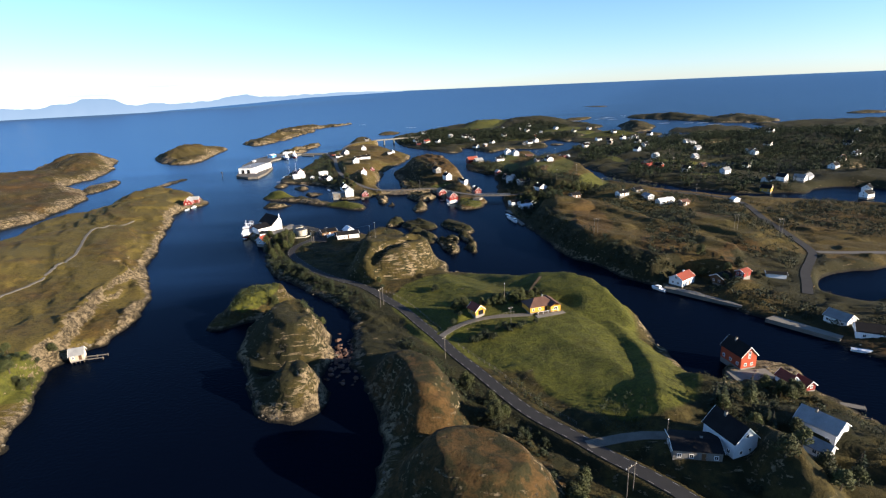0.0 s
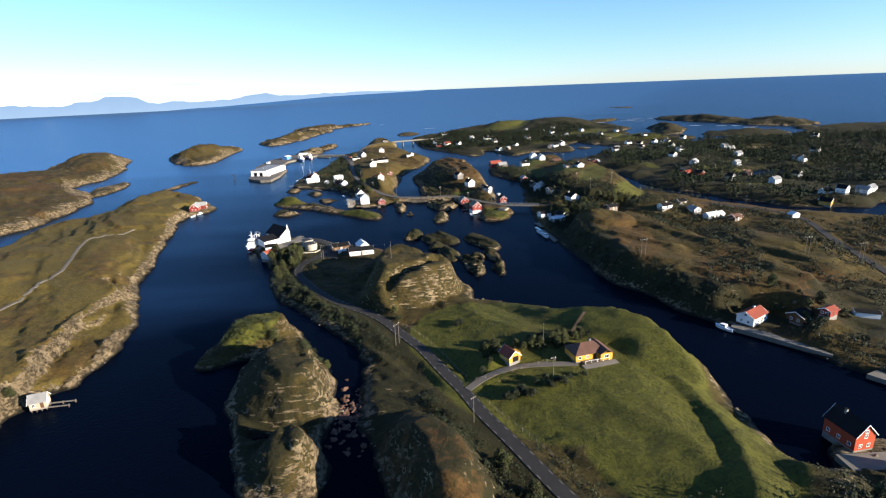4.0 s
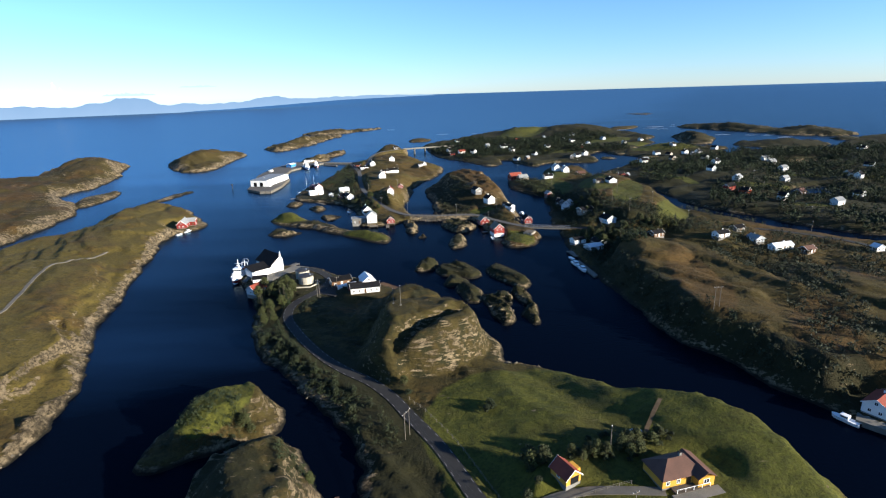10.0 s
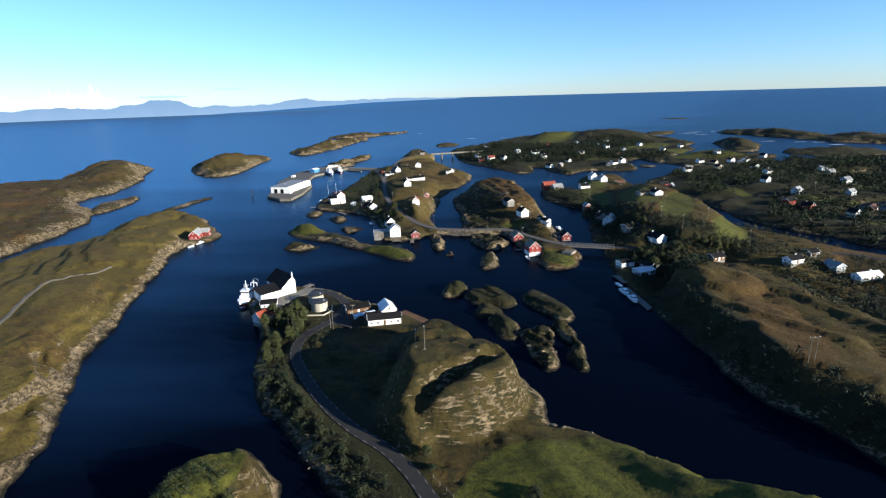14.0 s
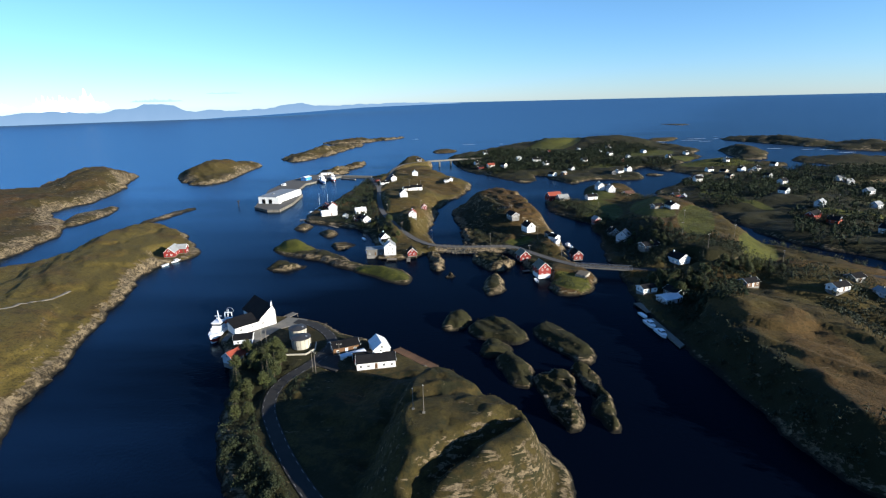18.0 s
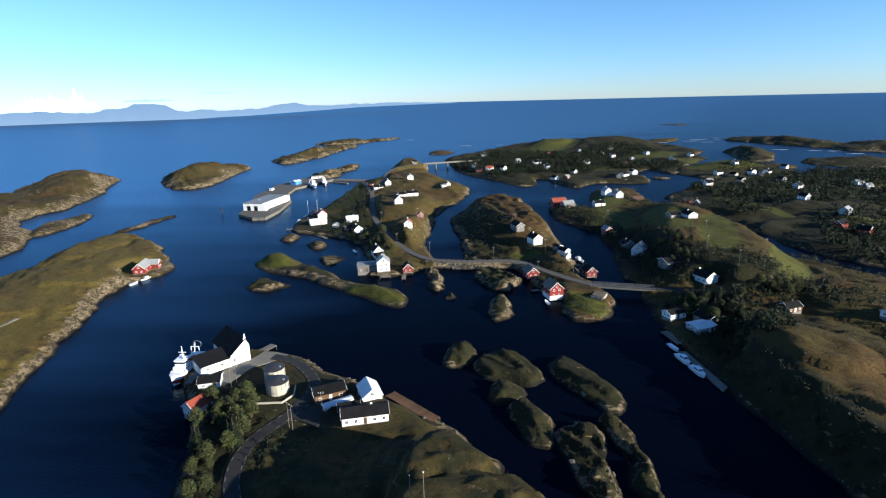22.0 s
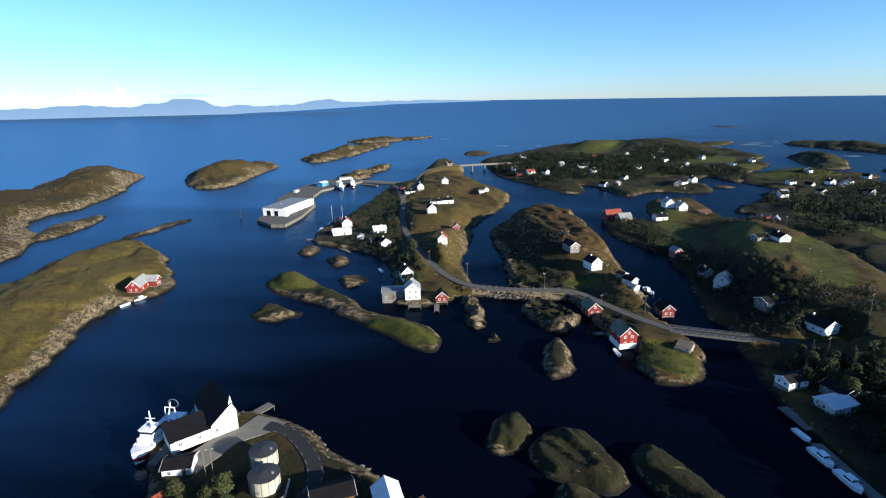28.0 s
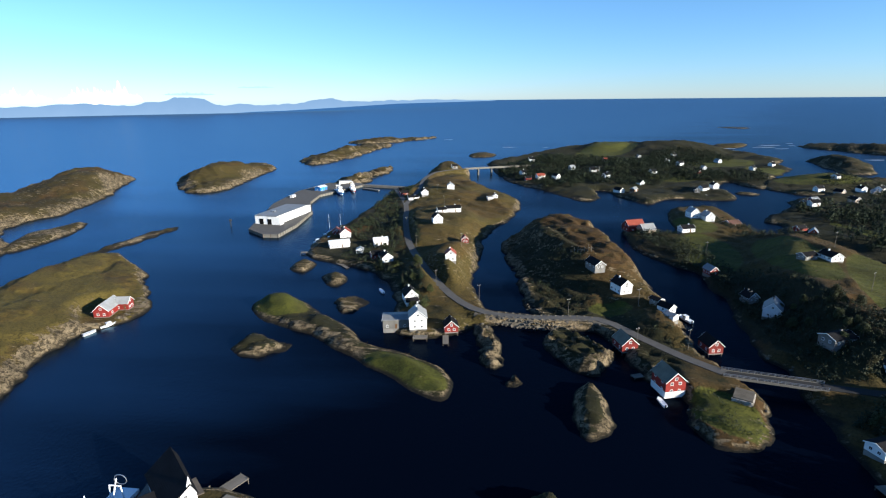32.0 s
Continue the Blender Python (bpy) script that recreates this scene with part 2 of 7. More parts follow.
    return 2 * out / tot


def ridged(x, y, size, octaves=3, seed=0, lean=0.6):
    """Rock ribs that run along one way."""
    u, v = x * math.cos(lean) + y * math.sin(lean), -x * math.sin(lean) + y * math.cos(lean)
    out, amp = 0 * x, 1.0
    for o in range(octaves):
        out = out + amp * (1 - np.abs(2 * vnoise(u / size * 2**o + 5.0 * o, v / (size * 2.6) * 2**o, seed + 31 * o) - 1))
        amp *= 0.5
    return out / 1.75


def coast_distance(px, py, outline):
    """Metres inside (positive) or outside of a closed outline."""
    pts = np.array(outline, float)
    nxt = np.roll(pts, -1, axis=0)
    best, inside = np.full(px.shape, 1e9), np.zeros(px.shape, bool)
    for (ax, ay), (bx, by) in zip(pts, nxt):
        dx, dy = bx - ax, by - ay
        t = np.clip(((px - ax) * dx + (py - ay) * dy) / (dx * dx + dy * dy + 1e-9), 0, 1)
        best = np.minimum(best, (px - ax - t * dx) ** 2 + (py - ay - t * dy) ** 2)
        if dy:
            cross = ((ay > py) != (by > py)) & (px < dx * (py - ay) / dy + ax)
            inside ^= cross
    return np.sqrt(best) * np.where(inside, 1, -1)


def rounded(outline, steps=3):
    """The outline with its corners drawn round."""
    p = np.array(outline, float)
    a, b, c, d = np.roll(p, 1, 0), p, np.roll(p, -1, 0), np.roll(p, -2, 0)
    out = []
    for i in range(len(p)):
        for s in range(steps):
            t = s / steps
            out.append(0.5 * (2 * b[i] + (c[i] - a[i]) * t + (2 * a[i] - 5 * b[i] + 4 * c[i] - d[i]) * t * t + (3 * b[i] - a[i] - 3 * c[i] + d[i]) * t**3))
    return np.array(out)


def mound(x, y, cx, cy, rx, ry, turn, power=1.0):
    """1 in the middle of an oval, falling to 0 outside it."""
    c, s = math.cos(radians(turn)), math.sin(radians(turn))
    u, v = ((x - cx) * c + (y - cy) * s) / rx, (-(x - cx) * s + (y - cy) * c) / ry
    s = np.clip((1 - np.sqrt(u * u + v * v)) * power, 0, 1)
    return s * s * (3 - 2 * s)


def segment_distance(x, y, way):
    best, along = np.full(x.shape, 1e9), np.zeros(x.shape)
    hz = np.zeros(x.shape)
    for (ax, ay, az), (bx, by, bz) in zip(way, way[1:]):
        dx, dy = bx - ax, by - ay
        t = np.clip(((x - ax) * dx + (y - ay) * dy) / (dx * dx + dy * dy), 0, 1)
        d = np.sqrt((x - ax - t * dx) ** 2 + (y - ay - t * dy) ** 2)
        hz = np.where(d < best, az + t * (bz - az), hz)
        best = np.minimum(best, d)
    return best, hz


class Island:
    """One piece of land: its coast, how it rises from the sea, its hills, what grows on it and the beds cut for its roads."""

    def __init__(self, label, coast, edge=2.0, run=4.0, hills=(), rough=1.0, ribs=0.6, cell=2.0, wobble=1.5, meadow=(), bare=0.25, dry=0.3, flats=(), roads=(), rim=4.0, rusty=(), swell=0.0, tables=(), cuts=(), sward=0.0, moor=0.0, crag=1.0, rocky=(), shade_and_scrub=(), seed=1):
        self.label, self.coast, self.edge, self.run, self.hills = label, rounded(coast), edge, run, hills
        self.rough, self.ribs, self.cell, self.wobble, self.seed, self.rim, self.rusty = rough, ribs, cell, wobble, seed, rim, rusty
        self.swell, self.tables, self.cuts, self.sward, self.moor, self.crag = swell, tables, cuts, sward, moor, crag
        self.rocky, self.shade_and_scrub = rocky, shade_and_scrub
        self.meadow, self.bare, self.dry, self.flats, self.roads = meadow, bare, dry, flats, roads

    def height(self, x, y):
        x, y = np.asarray(x, float), np.asarray(y, float)
        d = coast_distance(x, y, self.coast)
        d = d + self.wobble * (fbm(x, y, 14, 4, self.seed) + 1.1 * (ridged(x, y, 9, 4, self.seed + 29, 1.1) - 0.6))
        if self.cell <= 1.3:
            d = d + 0.7 * self.wobble * fbm(x, y, 5, 3, self.seed + 71)
        shore = 1 - np.exp(-np.maximum(d, 0) / self.run)
        z = self.edge * shore + np.minimum(d, 0) * 0.55
        lift = np.clip(d / (3 * self.run), 0, 1)
        lift = lift * lift * (3 - 2 * lift)
        top = 0 * x
        for cx, cy, rx, ry, turn, h, power in self.hills:
            top = np.maximum(top, h * mound(x, y, cx, cy, rx, ry, turn, power))
        for outline, h, run in self.tables:
            s = coast_distance(x, y, rounded(outline)) + 2.2 * fbm(x, y, 16, 3, self.seed + 51)
            s = np.clip(s / run, 0, 1)
            top = np.maximum(top, h * (np.sin(s * 1.5708) if run < 20 else s))
        for ax, ay, bx, by, wide, deep in self.cuts:
            s, _ = segment_distance(x, y, [(ax, ay, 0), (bx, by, 0)])
            top = top - deep * np.clip(1 - s / wide, 0, 1) ** 0.7
        grow = np.clip(d / self.run, 0, 1)
        relief = self.rough * fbm(x, y, 26, 5, self.seed + 7) + self.ribs * (ridged(x, y, 11 if self.cell > 0.95 else 5.5, 5, self.seed + 3) - 0.55) * 2.4 + 0.9 * self.ribs * (ridged(x, y, 4.5, 3, self.seed + 5, 1.3) - 0.55)
        if self.swell:
            top = np.maximum(top + self.swell * fbm(x, y, 70, 3, self.seed + 41), 0)
        field = self.field(x, y)
        stone = self.stone(x, y)
        crack = ridged(x, y, 6.5, 4, self.seed + 81, 0.9) - 0.55 + 0.7 * (ridged(x, y, 3.2, 3, self.seed + 83, -0.5) - 0.55)
        relief = relief + stone * 3.6 * crack
        z = z + lift * top + grow * relief * (1 - 0.5 * field)
        bed = (z + 0.10 * x + 0.06 * y + 1.2 * fbm(x, y, 20, 2, self.seed + 61)) / 2.6
        part_up = bed - np.floor(bed)
        ledge = (np.floor(bed) + np.clip((part_up - 0.3) / 0.4, 0, 1)) * 2.6 - 2.6 * bed
        z = z + 0.55 * grow * (1 - field) * ledge * min(1.0, 1.6 / self.cell)
        for cx, cy, rx, ry, turn, h in self.flats:
            w = np.clip(1.7 * mound(x, y, cx, cy, rx * 1.25, ry * 1.25, turn, 1.6), 0, 1)
            z = z * (1 - w) + h * w
        for way, half in self.roads:
            r, hz = segment_distance(x, y, way)
            w = np.clip((half + 3.0 - r) / 2.5, 0, 1)
            w = w * w * (3 - 2 * w)
            z = z * (1 - w) + (hz - 0.12) * w
        return z

    def stone(self, x, y):
        """Where bare, broken rock stands out of the turf."""
        f = 0 * x
        for cx, cy, rx, ry, turn, much in self.rocky:
            f = np.maximum(f, much * np.clip(2.0 * mound(x, y, cx, cy, rx, ry, turn, 1.4), 0, 1))
        return f

    def field(self, x, y):
        f = 0 * x
        for cx, cy, rx, ry, turn in self.meadow:
            f = np.maximum(f, np.clip(2.5 * mound(x, y, cx, cy, rx, ry, turn, 1.5), 0, 1))
        return f

    def build(self):
        lo, hi = self.coast.min(0) - 8, self.coast.max(0) + 8
        nx, ny = int((hi[0] - lo[0]) / self.cell) + 2, int((hi[1] - lo[1]) / self.cell) + 2
        gx, gy = np.meshgrid(lo[0] + self.cell * np.arange(nx), lo[1] + self.cell * np.arange(ny))
        z = self.height(gx, gy)
        sx, sy = np.gradient(z, self.cell, axis=1), np.gradient(z, self.cell, axis=0)
        slope = np.hypot(sx, sy)
        d = coast_distance(gx, gy, self.coast)
        bare = self.crag * np.clip((slope - 0.62) * 1.1, 0, 0.7) + 0.5 * self.stone(gx, gy) + np.clip(1.3 - d / self.rim + 0.9 * fbm(gx, gy, 22, 4, self.seed + 23), 0, 1) * 0.5 + self.bare * (0.6 + fbm(gx, gy, 18, 4, self.seed + 11))
        dry = np.clip(self.dry + 0.8 * fbm(gx, gy, 40, 4, self.seed + 19), 0, 1)
        for cx, cy, rx, ry, turn in self.rusty:
            dry = np.maximum(dry, np.clip(1.6 * mound(gx, gy, cx, cy, rx, ry, turn, 1.4), 0, 0.9))
        field = self.field(gx, gy)
        wild = np.full_like(z, 1 - self.sward + self.moor)
        # Ovals darkened in colour: shade of west-facing slopes, and dark scrub.
        for cx, cy, rx, ry, turn, much in self.shade_and_scrub:
            wild = wild + much * np.clip(1.8 * mound(gx, gy, cx, cy, rx, ry, turn, 1.3), 0, 1)
        cover = np.stack([field, np.clip(bare * (1 - 0.7 * field), 0, 1), dry, wild], -1).reshape(-1, 4)
        quads = [(0, 0), (0, 1), (1, 1), (1, 0)]
        i, j = np.meshgrid(np.arange(ny - 1), np.arange(nx - 1), indexing="ij")
        corner = [(i + a) * nx + j + b for a, b in quads]
        keep = np.max([z[i + a, j + b] for a, b in quads], axis=0) > -1.6
        faces = np.stack([c[keep] for c in corner], -1)
        used, back = np.unique(faces, return_inverse=True)
        verts = np.stack([gx.ravel(), gy.ravel(), z.ravel()], -1)[used]
        me = bpy.data.meshes.new("island_ground")
        me.from_pydata(verts.tolist(), [], back.reshape(-1, 4).tolist())
        me.polygons.foreach_set("use_smooth", [True] * len(me.polygons))
        at = me.attributes.new("cover", "FLOAT_COLOR", "POINT")
        at.data.foreach_set("color", cover[used].astype(np.float32).ravel())
        me.materials.append(GROUND)
        me.update()
        return tagged(new("island_ground", me), self.label, "island", kind="structure")


# Roads as lines of x, y, z and half widths.
MAIN_ROAD = [(75, -45, 5.5), (61, -21, 5.2), (51, -8, 4.8), (44, 2, 4.6), (36.5, 12, 4.3), (30.5, 24, 4.0), (24, 39, 3.7), (17.5, 53, 3.4), (13, 65, 3.2), (7.5, 77, 3.1), (-0.5, 95, 3.0), (-9.5, 110, 2.9), (-16, 121, 2.8), (-24, 130.5, 2.8), (-32, 137, 2.8), (-41, 146, 2.8), (-48.5, 155.5, 2.8), (-55, 165, 2.9), (-61, 175, 2.9), (-65.5, 184, 3.0), (-67.5, 194, 3.0), (-66, 203, 3.1), (-61, 212, 3.2), (-56.5, 222, 3.2), (-57, 233, 3.1), (-62, 242, 3.0), (-70, 250, 2.9), (-78, 253, 2.9)]
FARM_LANE = [(14, 66, 3.3), (19, 70, 4.2), (25, 72.5, 5.4), (33, 73.5, 6.3), (42, 72.5, 7.0), (50, 71.5, 7.3)]
SIDE_LANE = [(47, -3, 4.7), (62, -2, 5.4), (78, -6, 6.0)]
TOWN_ROAD = [(-118, 690, 5), (-95, 610, 5), (-84, 540, 5.5), (-72, 480, 5.2), (-55, 430, 4.8), (-38, 392, 4.0), (-22, 374, 3.6), (0, 370, 3.4), (26, 370, 3.4), (40, 352, 3.4), (50, 337, 3.8), (60, 325, 4.2)]
NORTH_ROAD = [(-95, 610, 5), (-92, 680, 7), (-95, 735, 8), (-88, 785, 9), (-72, 807, 9.2), (-52, 822, 9.3)]
BRIDGE_EAST = [(88, 318, 4.2), (112, 313, 4.4), (150, 308, 4.8), (190, 304, 4.6), (210, 298, 4.2), (229, 282, 4.0), (243, 262, 4.0), (243, 238, 4.0), (231, 203, 4.0), (219, 160, 4.0), (211, 134, 4.0), (202, 122, 4.0), (187, 106, 3.8), (178, 93, 3.6), (170, 82, 3.4)]
EAST_LANE = [(212, 131, 4.0), (224, 128, 4.0), (243, 124, 4.0), (290, 112, 4.0), (360, 100, 4.0)]
PATH_WEST = [(-212, 40, 6), (-193, 90, 6.5), (-184, 140, 7), (-187, 178, 7), (-191, 194, 7.5), (-203, 222, 8), (-211, 246, 8), (-208, 262, 8), (-203, 285, 8)]

ISLANDS = {
    "main": Island("long green headland with a meadow hill, rocky knoll and road", [(-108, 241), (-99, 228), (-87, 204), (-77, 172), (-63, 150), (-49, 134), (-37, 119), (-28, 104), (-21, 84), (-20, 66), (-17, 50), (-12, 34), (-5, 9), (-7, -10), (-10, -46), (170, -46), (150, -20), (131, 1), (128, 13), (122, 25), (110, 31), (98, 27), (92, 36), (93, 58), (93, 80), (86, 98), (71, 112), (56, 122), (42, 136), (30, 142), (23, 146), (22, 158), (17, 172), (10, 185), (-8, 207), (-27, 226), (-45, 238), (-60, 249), (-75, 259), (-90, 262), (-104, 252)],
        moor=0.25, crag=0.3, edge=2.4, run=3.5, cell=1.0, rough=1.1, ribs=1.0, wobble=2.0, seed=3, bare=0.14, dry=0.15, rusty=[(3, 28, 20, 36, 22), (18, -14, 34, 26, -30), (-42, 190, 9, 6, 30)],
        hills=[(-14, 163, 44, 16, 82, 14.5, 1.35), (-22, 186, 26, 18, 60, 6, 1.0), (82, 102, 56, 74, 28, 12.0, 1.0), (90, 16, 16, 26, 0, 4.4, 1.2), (88, -18, 11, 26, 0, 8.5, 1.2), (3, 28, 15, 30, 22, 10, 1.5), (18, -14, 24, 18, -35, 12, 1.6), (-22, 208, 20, 12, -45, 3, 1.2), (110, -4, 34, 14, -30, 3.5, 1.3)],
        tables=[([(-26, 180), (-26, 156), (-24, 141), (-15, 133), (-2, 132), (11, 140), (19, 150), (17, 164), (8, 178), (-4, 192), (-16, 194)], 13.5, 9), ([(-5, 117), (5, 96), (12, 80), (19, 63), (28, 44), (35, 30), (42, 21), (48, 11), (51, 2), (66, -5), (84, 4), (93, 20), (92, 60), (93, 80), (85, 98), (70, 112), (52, 120), (36, 131), (20, 138), (4, 128)], 5.2, 28), ([(62, 66), (66, 52), (64, 36), (56, 21), (56, 8), (62, -6), (80, -4), (92, 14), (92, 60), (84, 78)], 8.4, 24)],
        cuts=[(-14, 140, 8, 161, 4.4, 5.0), (-22, 168, 2, 176, 4, 2.0)],
        shade_and_scrub=[(-12, 84, 18, 48, 16, 1.4), (-42, 136, 16, 46, 42, 1.4), (-74, 180, 16, 42, 20, 1.2), (20, 30, 10, 40, 28, 0.7), (-60, 222, 26, 24, 0, 0.6), (100, 4, 30, 16, -30, 0.6)], rocky=[(4, 154, 24, 28, -20, 0.22), (92, 26, 10, 22, 10, 0.5), (33, -12, 6, 12, 30, 0.5)], meadow=[(44, 84, 52, 66, 28), (66, 34, 30, 36, 20), (14, 106, 24, 32, -10)], flats=[(54.5, 76, 15, 10, 12, 7.4), (29, 77, 9, 8, 0, 6.8), (-84, 246, 26, 15, -15, 2.6), (-66, 222, 10, 10, 0, 3.4), (-36, 212, 15, 11, -30, 4.8), (75, -8, 13, 9, 0, 6.0), (116, 30, 13, 8, -10, 1.8)],
        roads=[(MAIN_ROAD, 2.4), (FARM_LANE, 1.6), (SIDE_LANE, 1.8)]),
    "holm": Island("steep rocky islet with grass on its tops", [(-65, 88), (-62, 97), (-54, 101), (-44, 102), (-36, 92), (-30, 78), (-26, 62), (-28, 48), (-24, 38), (-25, 28), (-32, 22), (-43, 27), (-50, 41), (-57, 56), (-63, 74)],
        moor=0.3, crag=0.22, edge=2.4, run=2.4, cell=0.8, rough=1.2, ribs=1.1, wobble=1.6, seed=9, bare=0.2, dry=0.25, rim=2.5, shade_and_scrub=[(-52, 66, 14, 40, 12, 0.7), (-42, 36, 10, 20, 0, 0.6)], rocky=[(-30, 66, 6, 24, 8, 0.3), (-29, 36, 6, 12, 0, 0.3)],
        hills=[(-41, 76, 21, 27, 18, 10.5, 1.5), (-34, 37, 11, 15, 5, 7.5, 1.4)], cuts=[(-52, 50, -24, 52, 4.5, 2.5)]),
    "holm_green": Island("green-topped islet with a pale cliff at its end", [(-82, 94), (-83, 106), (-79, 116), (-73, 127), (-65, 133), (-56, 126), (-48, 114), (-50, 105), (-59, 102), (-67, 98), (-75, 92)],
        moor=0.2, crag=0.3, edge=2.2, run=2.2, cell=0.8, rough=1.0, ribs=1.2, wobble=1.4, seed=14, bare=0.1, dry=0.1, rim=1.4, rocky=[(-51, 112, 6, 8, 20, 0.4)],
        hills=[(-64, 114, 13, 20, -52, 7.5, 1.6)], meadow=[(-67, 112, 11, 15, -45)]),
    "west": Island("long heath-covered island with a bare rocky shore and a footpath", [(-203, 406), (-192, 392), (-187, 378), (-186, 356), (-194, 340), (-181, 291), (-163, 231), (-148, 182), (-135, 155), (-123, 134), (-119, 104), (-120, 86), (-127, 76), (-128, 66), (-122, 48), (-117, 30), (-112, 10), (-108, -40), (-420, -40), (-420, 180), (-330, 250), (-284, 258), (-291, 307), (-289, 335), (-274, 348), (-268, 368), (-270, 419), (-263, 450), (-246, 450), (-223, 432)],
        edge=3.4, run=2.2, cell=1.2, rough=1.3, swell=2.2, ribs=0.7, wobble=2.6, seed=21, bare=0.1, dry=0.22, rim=4.0, sward=1.0, crag=1.0, rocky=[(-119, 108, 7, 30, 14, 0.8), (-138, 110, 7, 34, 8, 0.5), (-150, 190, 9, 40, 20, 0.4), (-190, 330, 12, 60, 14, 0.35)], tables=[([(-118, -40), (-128, 40), (-129, 70), (-132, 88), (-135, 101), (-140, 119), (-142, 134), (-143, 154), (-146, 170), (-200, 176), (-400, 170), (-400, -40)], 6.0, 3.0), ([(-150, 110), (-150, 172), (-160, 201), (-170, 232), (-187, 262), (-216, 283), (-262, 254), (-400, 170), (-400, 100)], 5.5, 16)], cuts=[(-137, 156, -160, 178, 2.5, 3.0), (-128, 96, -136, 140, 2.0, 1.2)],
        hills=[(-225, 330, 48, 110, 8, 6, 1.1), (-225, 150, 80, 140, 12, 11, 0.9), (-250, 395, 24, 60, 10, 5, 1.2), (-330, 80, 110, 150, 0, 8, 1.0)], meadow=[(-130, 52, 14, 16, 0)], flats=[(-194, 370, 16, 18, 10, 1.5)]),
    "outer_west": Island("barren rocky island across the sound", [(-452, 742), (-408, 640), (-393, 574), (-396, 522), (-335, 457), (-313, 396), (-308, 333), (-330, 290), (-420, 230), (-700, 300), (-700, 560), (-552, 640), (-525, 660), (-562, 750), (-535, 812), (-480, 790)],
        moor=0.3, edge=6, run=7, cell=2.6, crag=0.6, rough=2.4, swell=3.5, ribs=1.4, wobble=6, seed=33, bare=0.3, rim=14, dry=0.5, sward=0.2, hills=[(-470, 700, 60, 110, 25, 13, 1.1), (-450, 480, 110, 150, 10, 9, 1.1), (-530, 770, 40, 60, 0, 8, 1.1)]),
    "skerry_west": Island("low bare skerry off the island", [(-353, 482), (-364, 512), (-350, 545), (-332, 520), (-328, 470), (-340, 458)], edge=2.5, run=5, cell=3, seed=35, bare=0.6, rough=1.2, wobble=4),
    "reef_west": Island("low broken reef of dark rock", [(-282, 452), (-280, 490), (-266, 540), (-258, 536), (-266, 490), (-274, 450)], edge=1.2, run=4, cell=2.5, seed=36, bare=0.6, rough=1.2, wobble=6),
    "round_west": Island("humped grassy islet with pale cliffs", [(-401, 765), (-345, 686), (-311, 704), (-318, 790), (-326, 884), (-364, 931), (-401, 890), (-418, 828)], moor=0.1, edge=5, run=6, cell=2.0, crag=0.6, rough=2.0, ribs=1.4, wobble=5, seed=41, bare=0.25, rim=12, dry=0.3, sward=0.25, hills=[(-362, 800, 42, 100, -5, 13, 1.1)]),
    "far_skerry": Island("low bare skerry in the open sea", [(-328, 985), (-279, 932), (-250, 1069), (-233, 1271), (-290, 1262), (-315, 1086)], edge=4, run=10, cell=3.5, rough=3, ribs=2.6, wobble=14, seed=43, bare=0.5, hills=[(-280, 1090, 30, 110, -10, 8, 1)]),
    "far_skerry_b": Island("low bare skerry in the open sea", [(-341, 1352), (-240, 1420), (-160, 1480), (-200, 1400), (-288, 1291)], edge=4, run=10, cell=5, rough=3, ribs=2.6, wobble=18, seed=44, bare=0.5, hills=[(-260, 1370, 60, 40, 20, 5, 1)]),
    "far_skerry_c": Island("low bare skerry in the open sea", [(-59, 1070), (-30, 1110), (-12, 1052), (-48, 1030)], edge=3.5, run=8, cell=5, rough=1, wobble=5, seed=45, bare=0.3),
    "quay": Island("rocky breakwater islet beside the quay", [(-200, 752), (-190, 816), (-165, 900), (-158, 870), (-166, 787), (-178, 742)], edge=3.5, run=6, cell=2.5, rough=2.4, ribs=2.4, wobble=8, seed=47, bare=0.5, hills=[(-180, 800, 12, 50, -10, 4, 1)]),
    "town": Island("green island with white houses and a road over its ridge", [(-140, 512), (-136, 470), (-114, 453), (-90, 438), (-73, 415), (-65, 388), (-62, 362), (-51, 355), (-42, 353), (-33, 358), (-26, 363), (-20, 366), (-20, 377), (-27, 406), (-28, 432), (-25, 503), (-15, 549), (-3, 577), (6, 640), (-4, 688), (-39, 740), (-52, 860), (-78, 930), (-98, 880), (-104, 759), (-124, 684), (-128, 625), (-131, 588), (-133, 547)],
        moor=0.0, crag=0.4, sward=0.4, rusty=[(-44, 455, 16, 40, -12), (-30, 600, 30, 60, 0), (-60, 720, 40, 70, 0)], shade_and_scrub=[(-104, 480, 40, 50, 0, 1.0), (-76, 420, 18, 60, 25, 1.0), (-108, 580, 22, 80, 0, 0.8), (-50, 372, 20, 14, 0, 0.6)], edge=3.0, run=5, cell=2.2, rough=1.3, ribs=1.1, wobble=3, seed=51, bare=0.2, dry=0.35, hills=[(-44, 440, 26, 66, -12, 8.5, 1.3), (-58, 540, 45, 84, 0, 8, 1.4), (-62, 690, 60, 130, 0, 7, 1.4), (-80, 860, 34, 90, 0, 8, 1.3), (-20, 640, 26, 50, 0, 6, 1)],
        flats=[(-52, 362, 9, 8, 0, 2.4), (-115, 475, 22, 18, 20, 2.6), (-90, 452, 14, 10, -40, 3.2)], roads=[(TOWN_ROAD, 2.6), (NORTH_ROAD, 2.6)]),
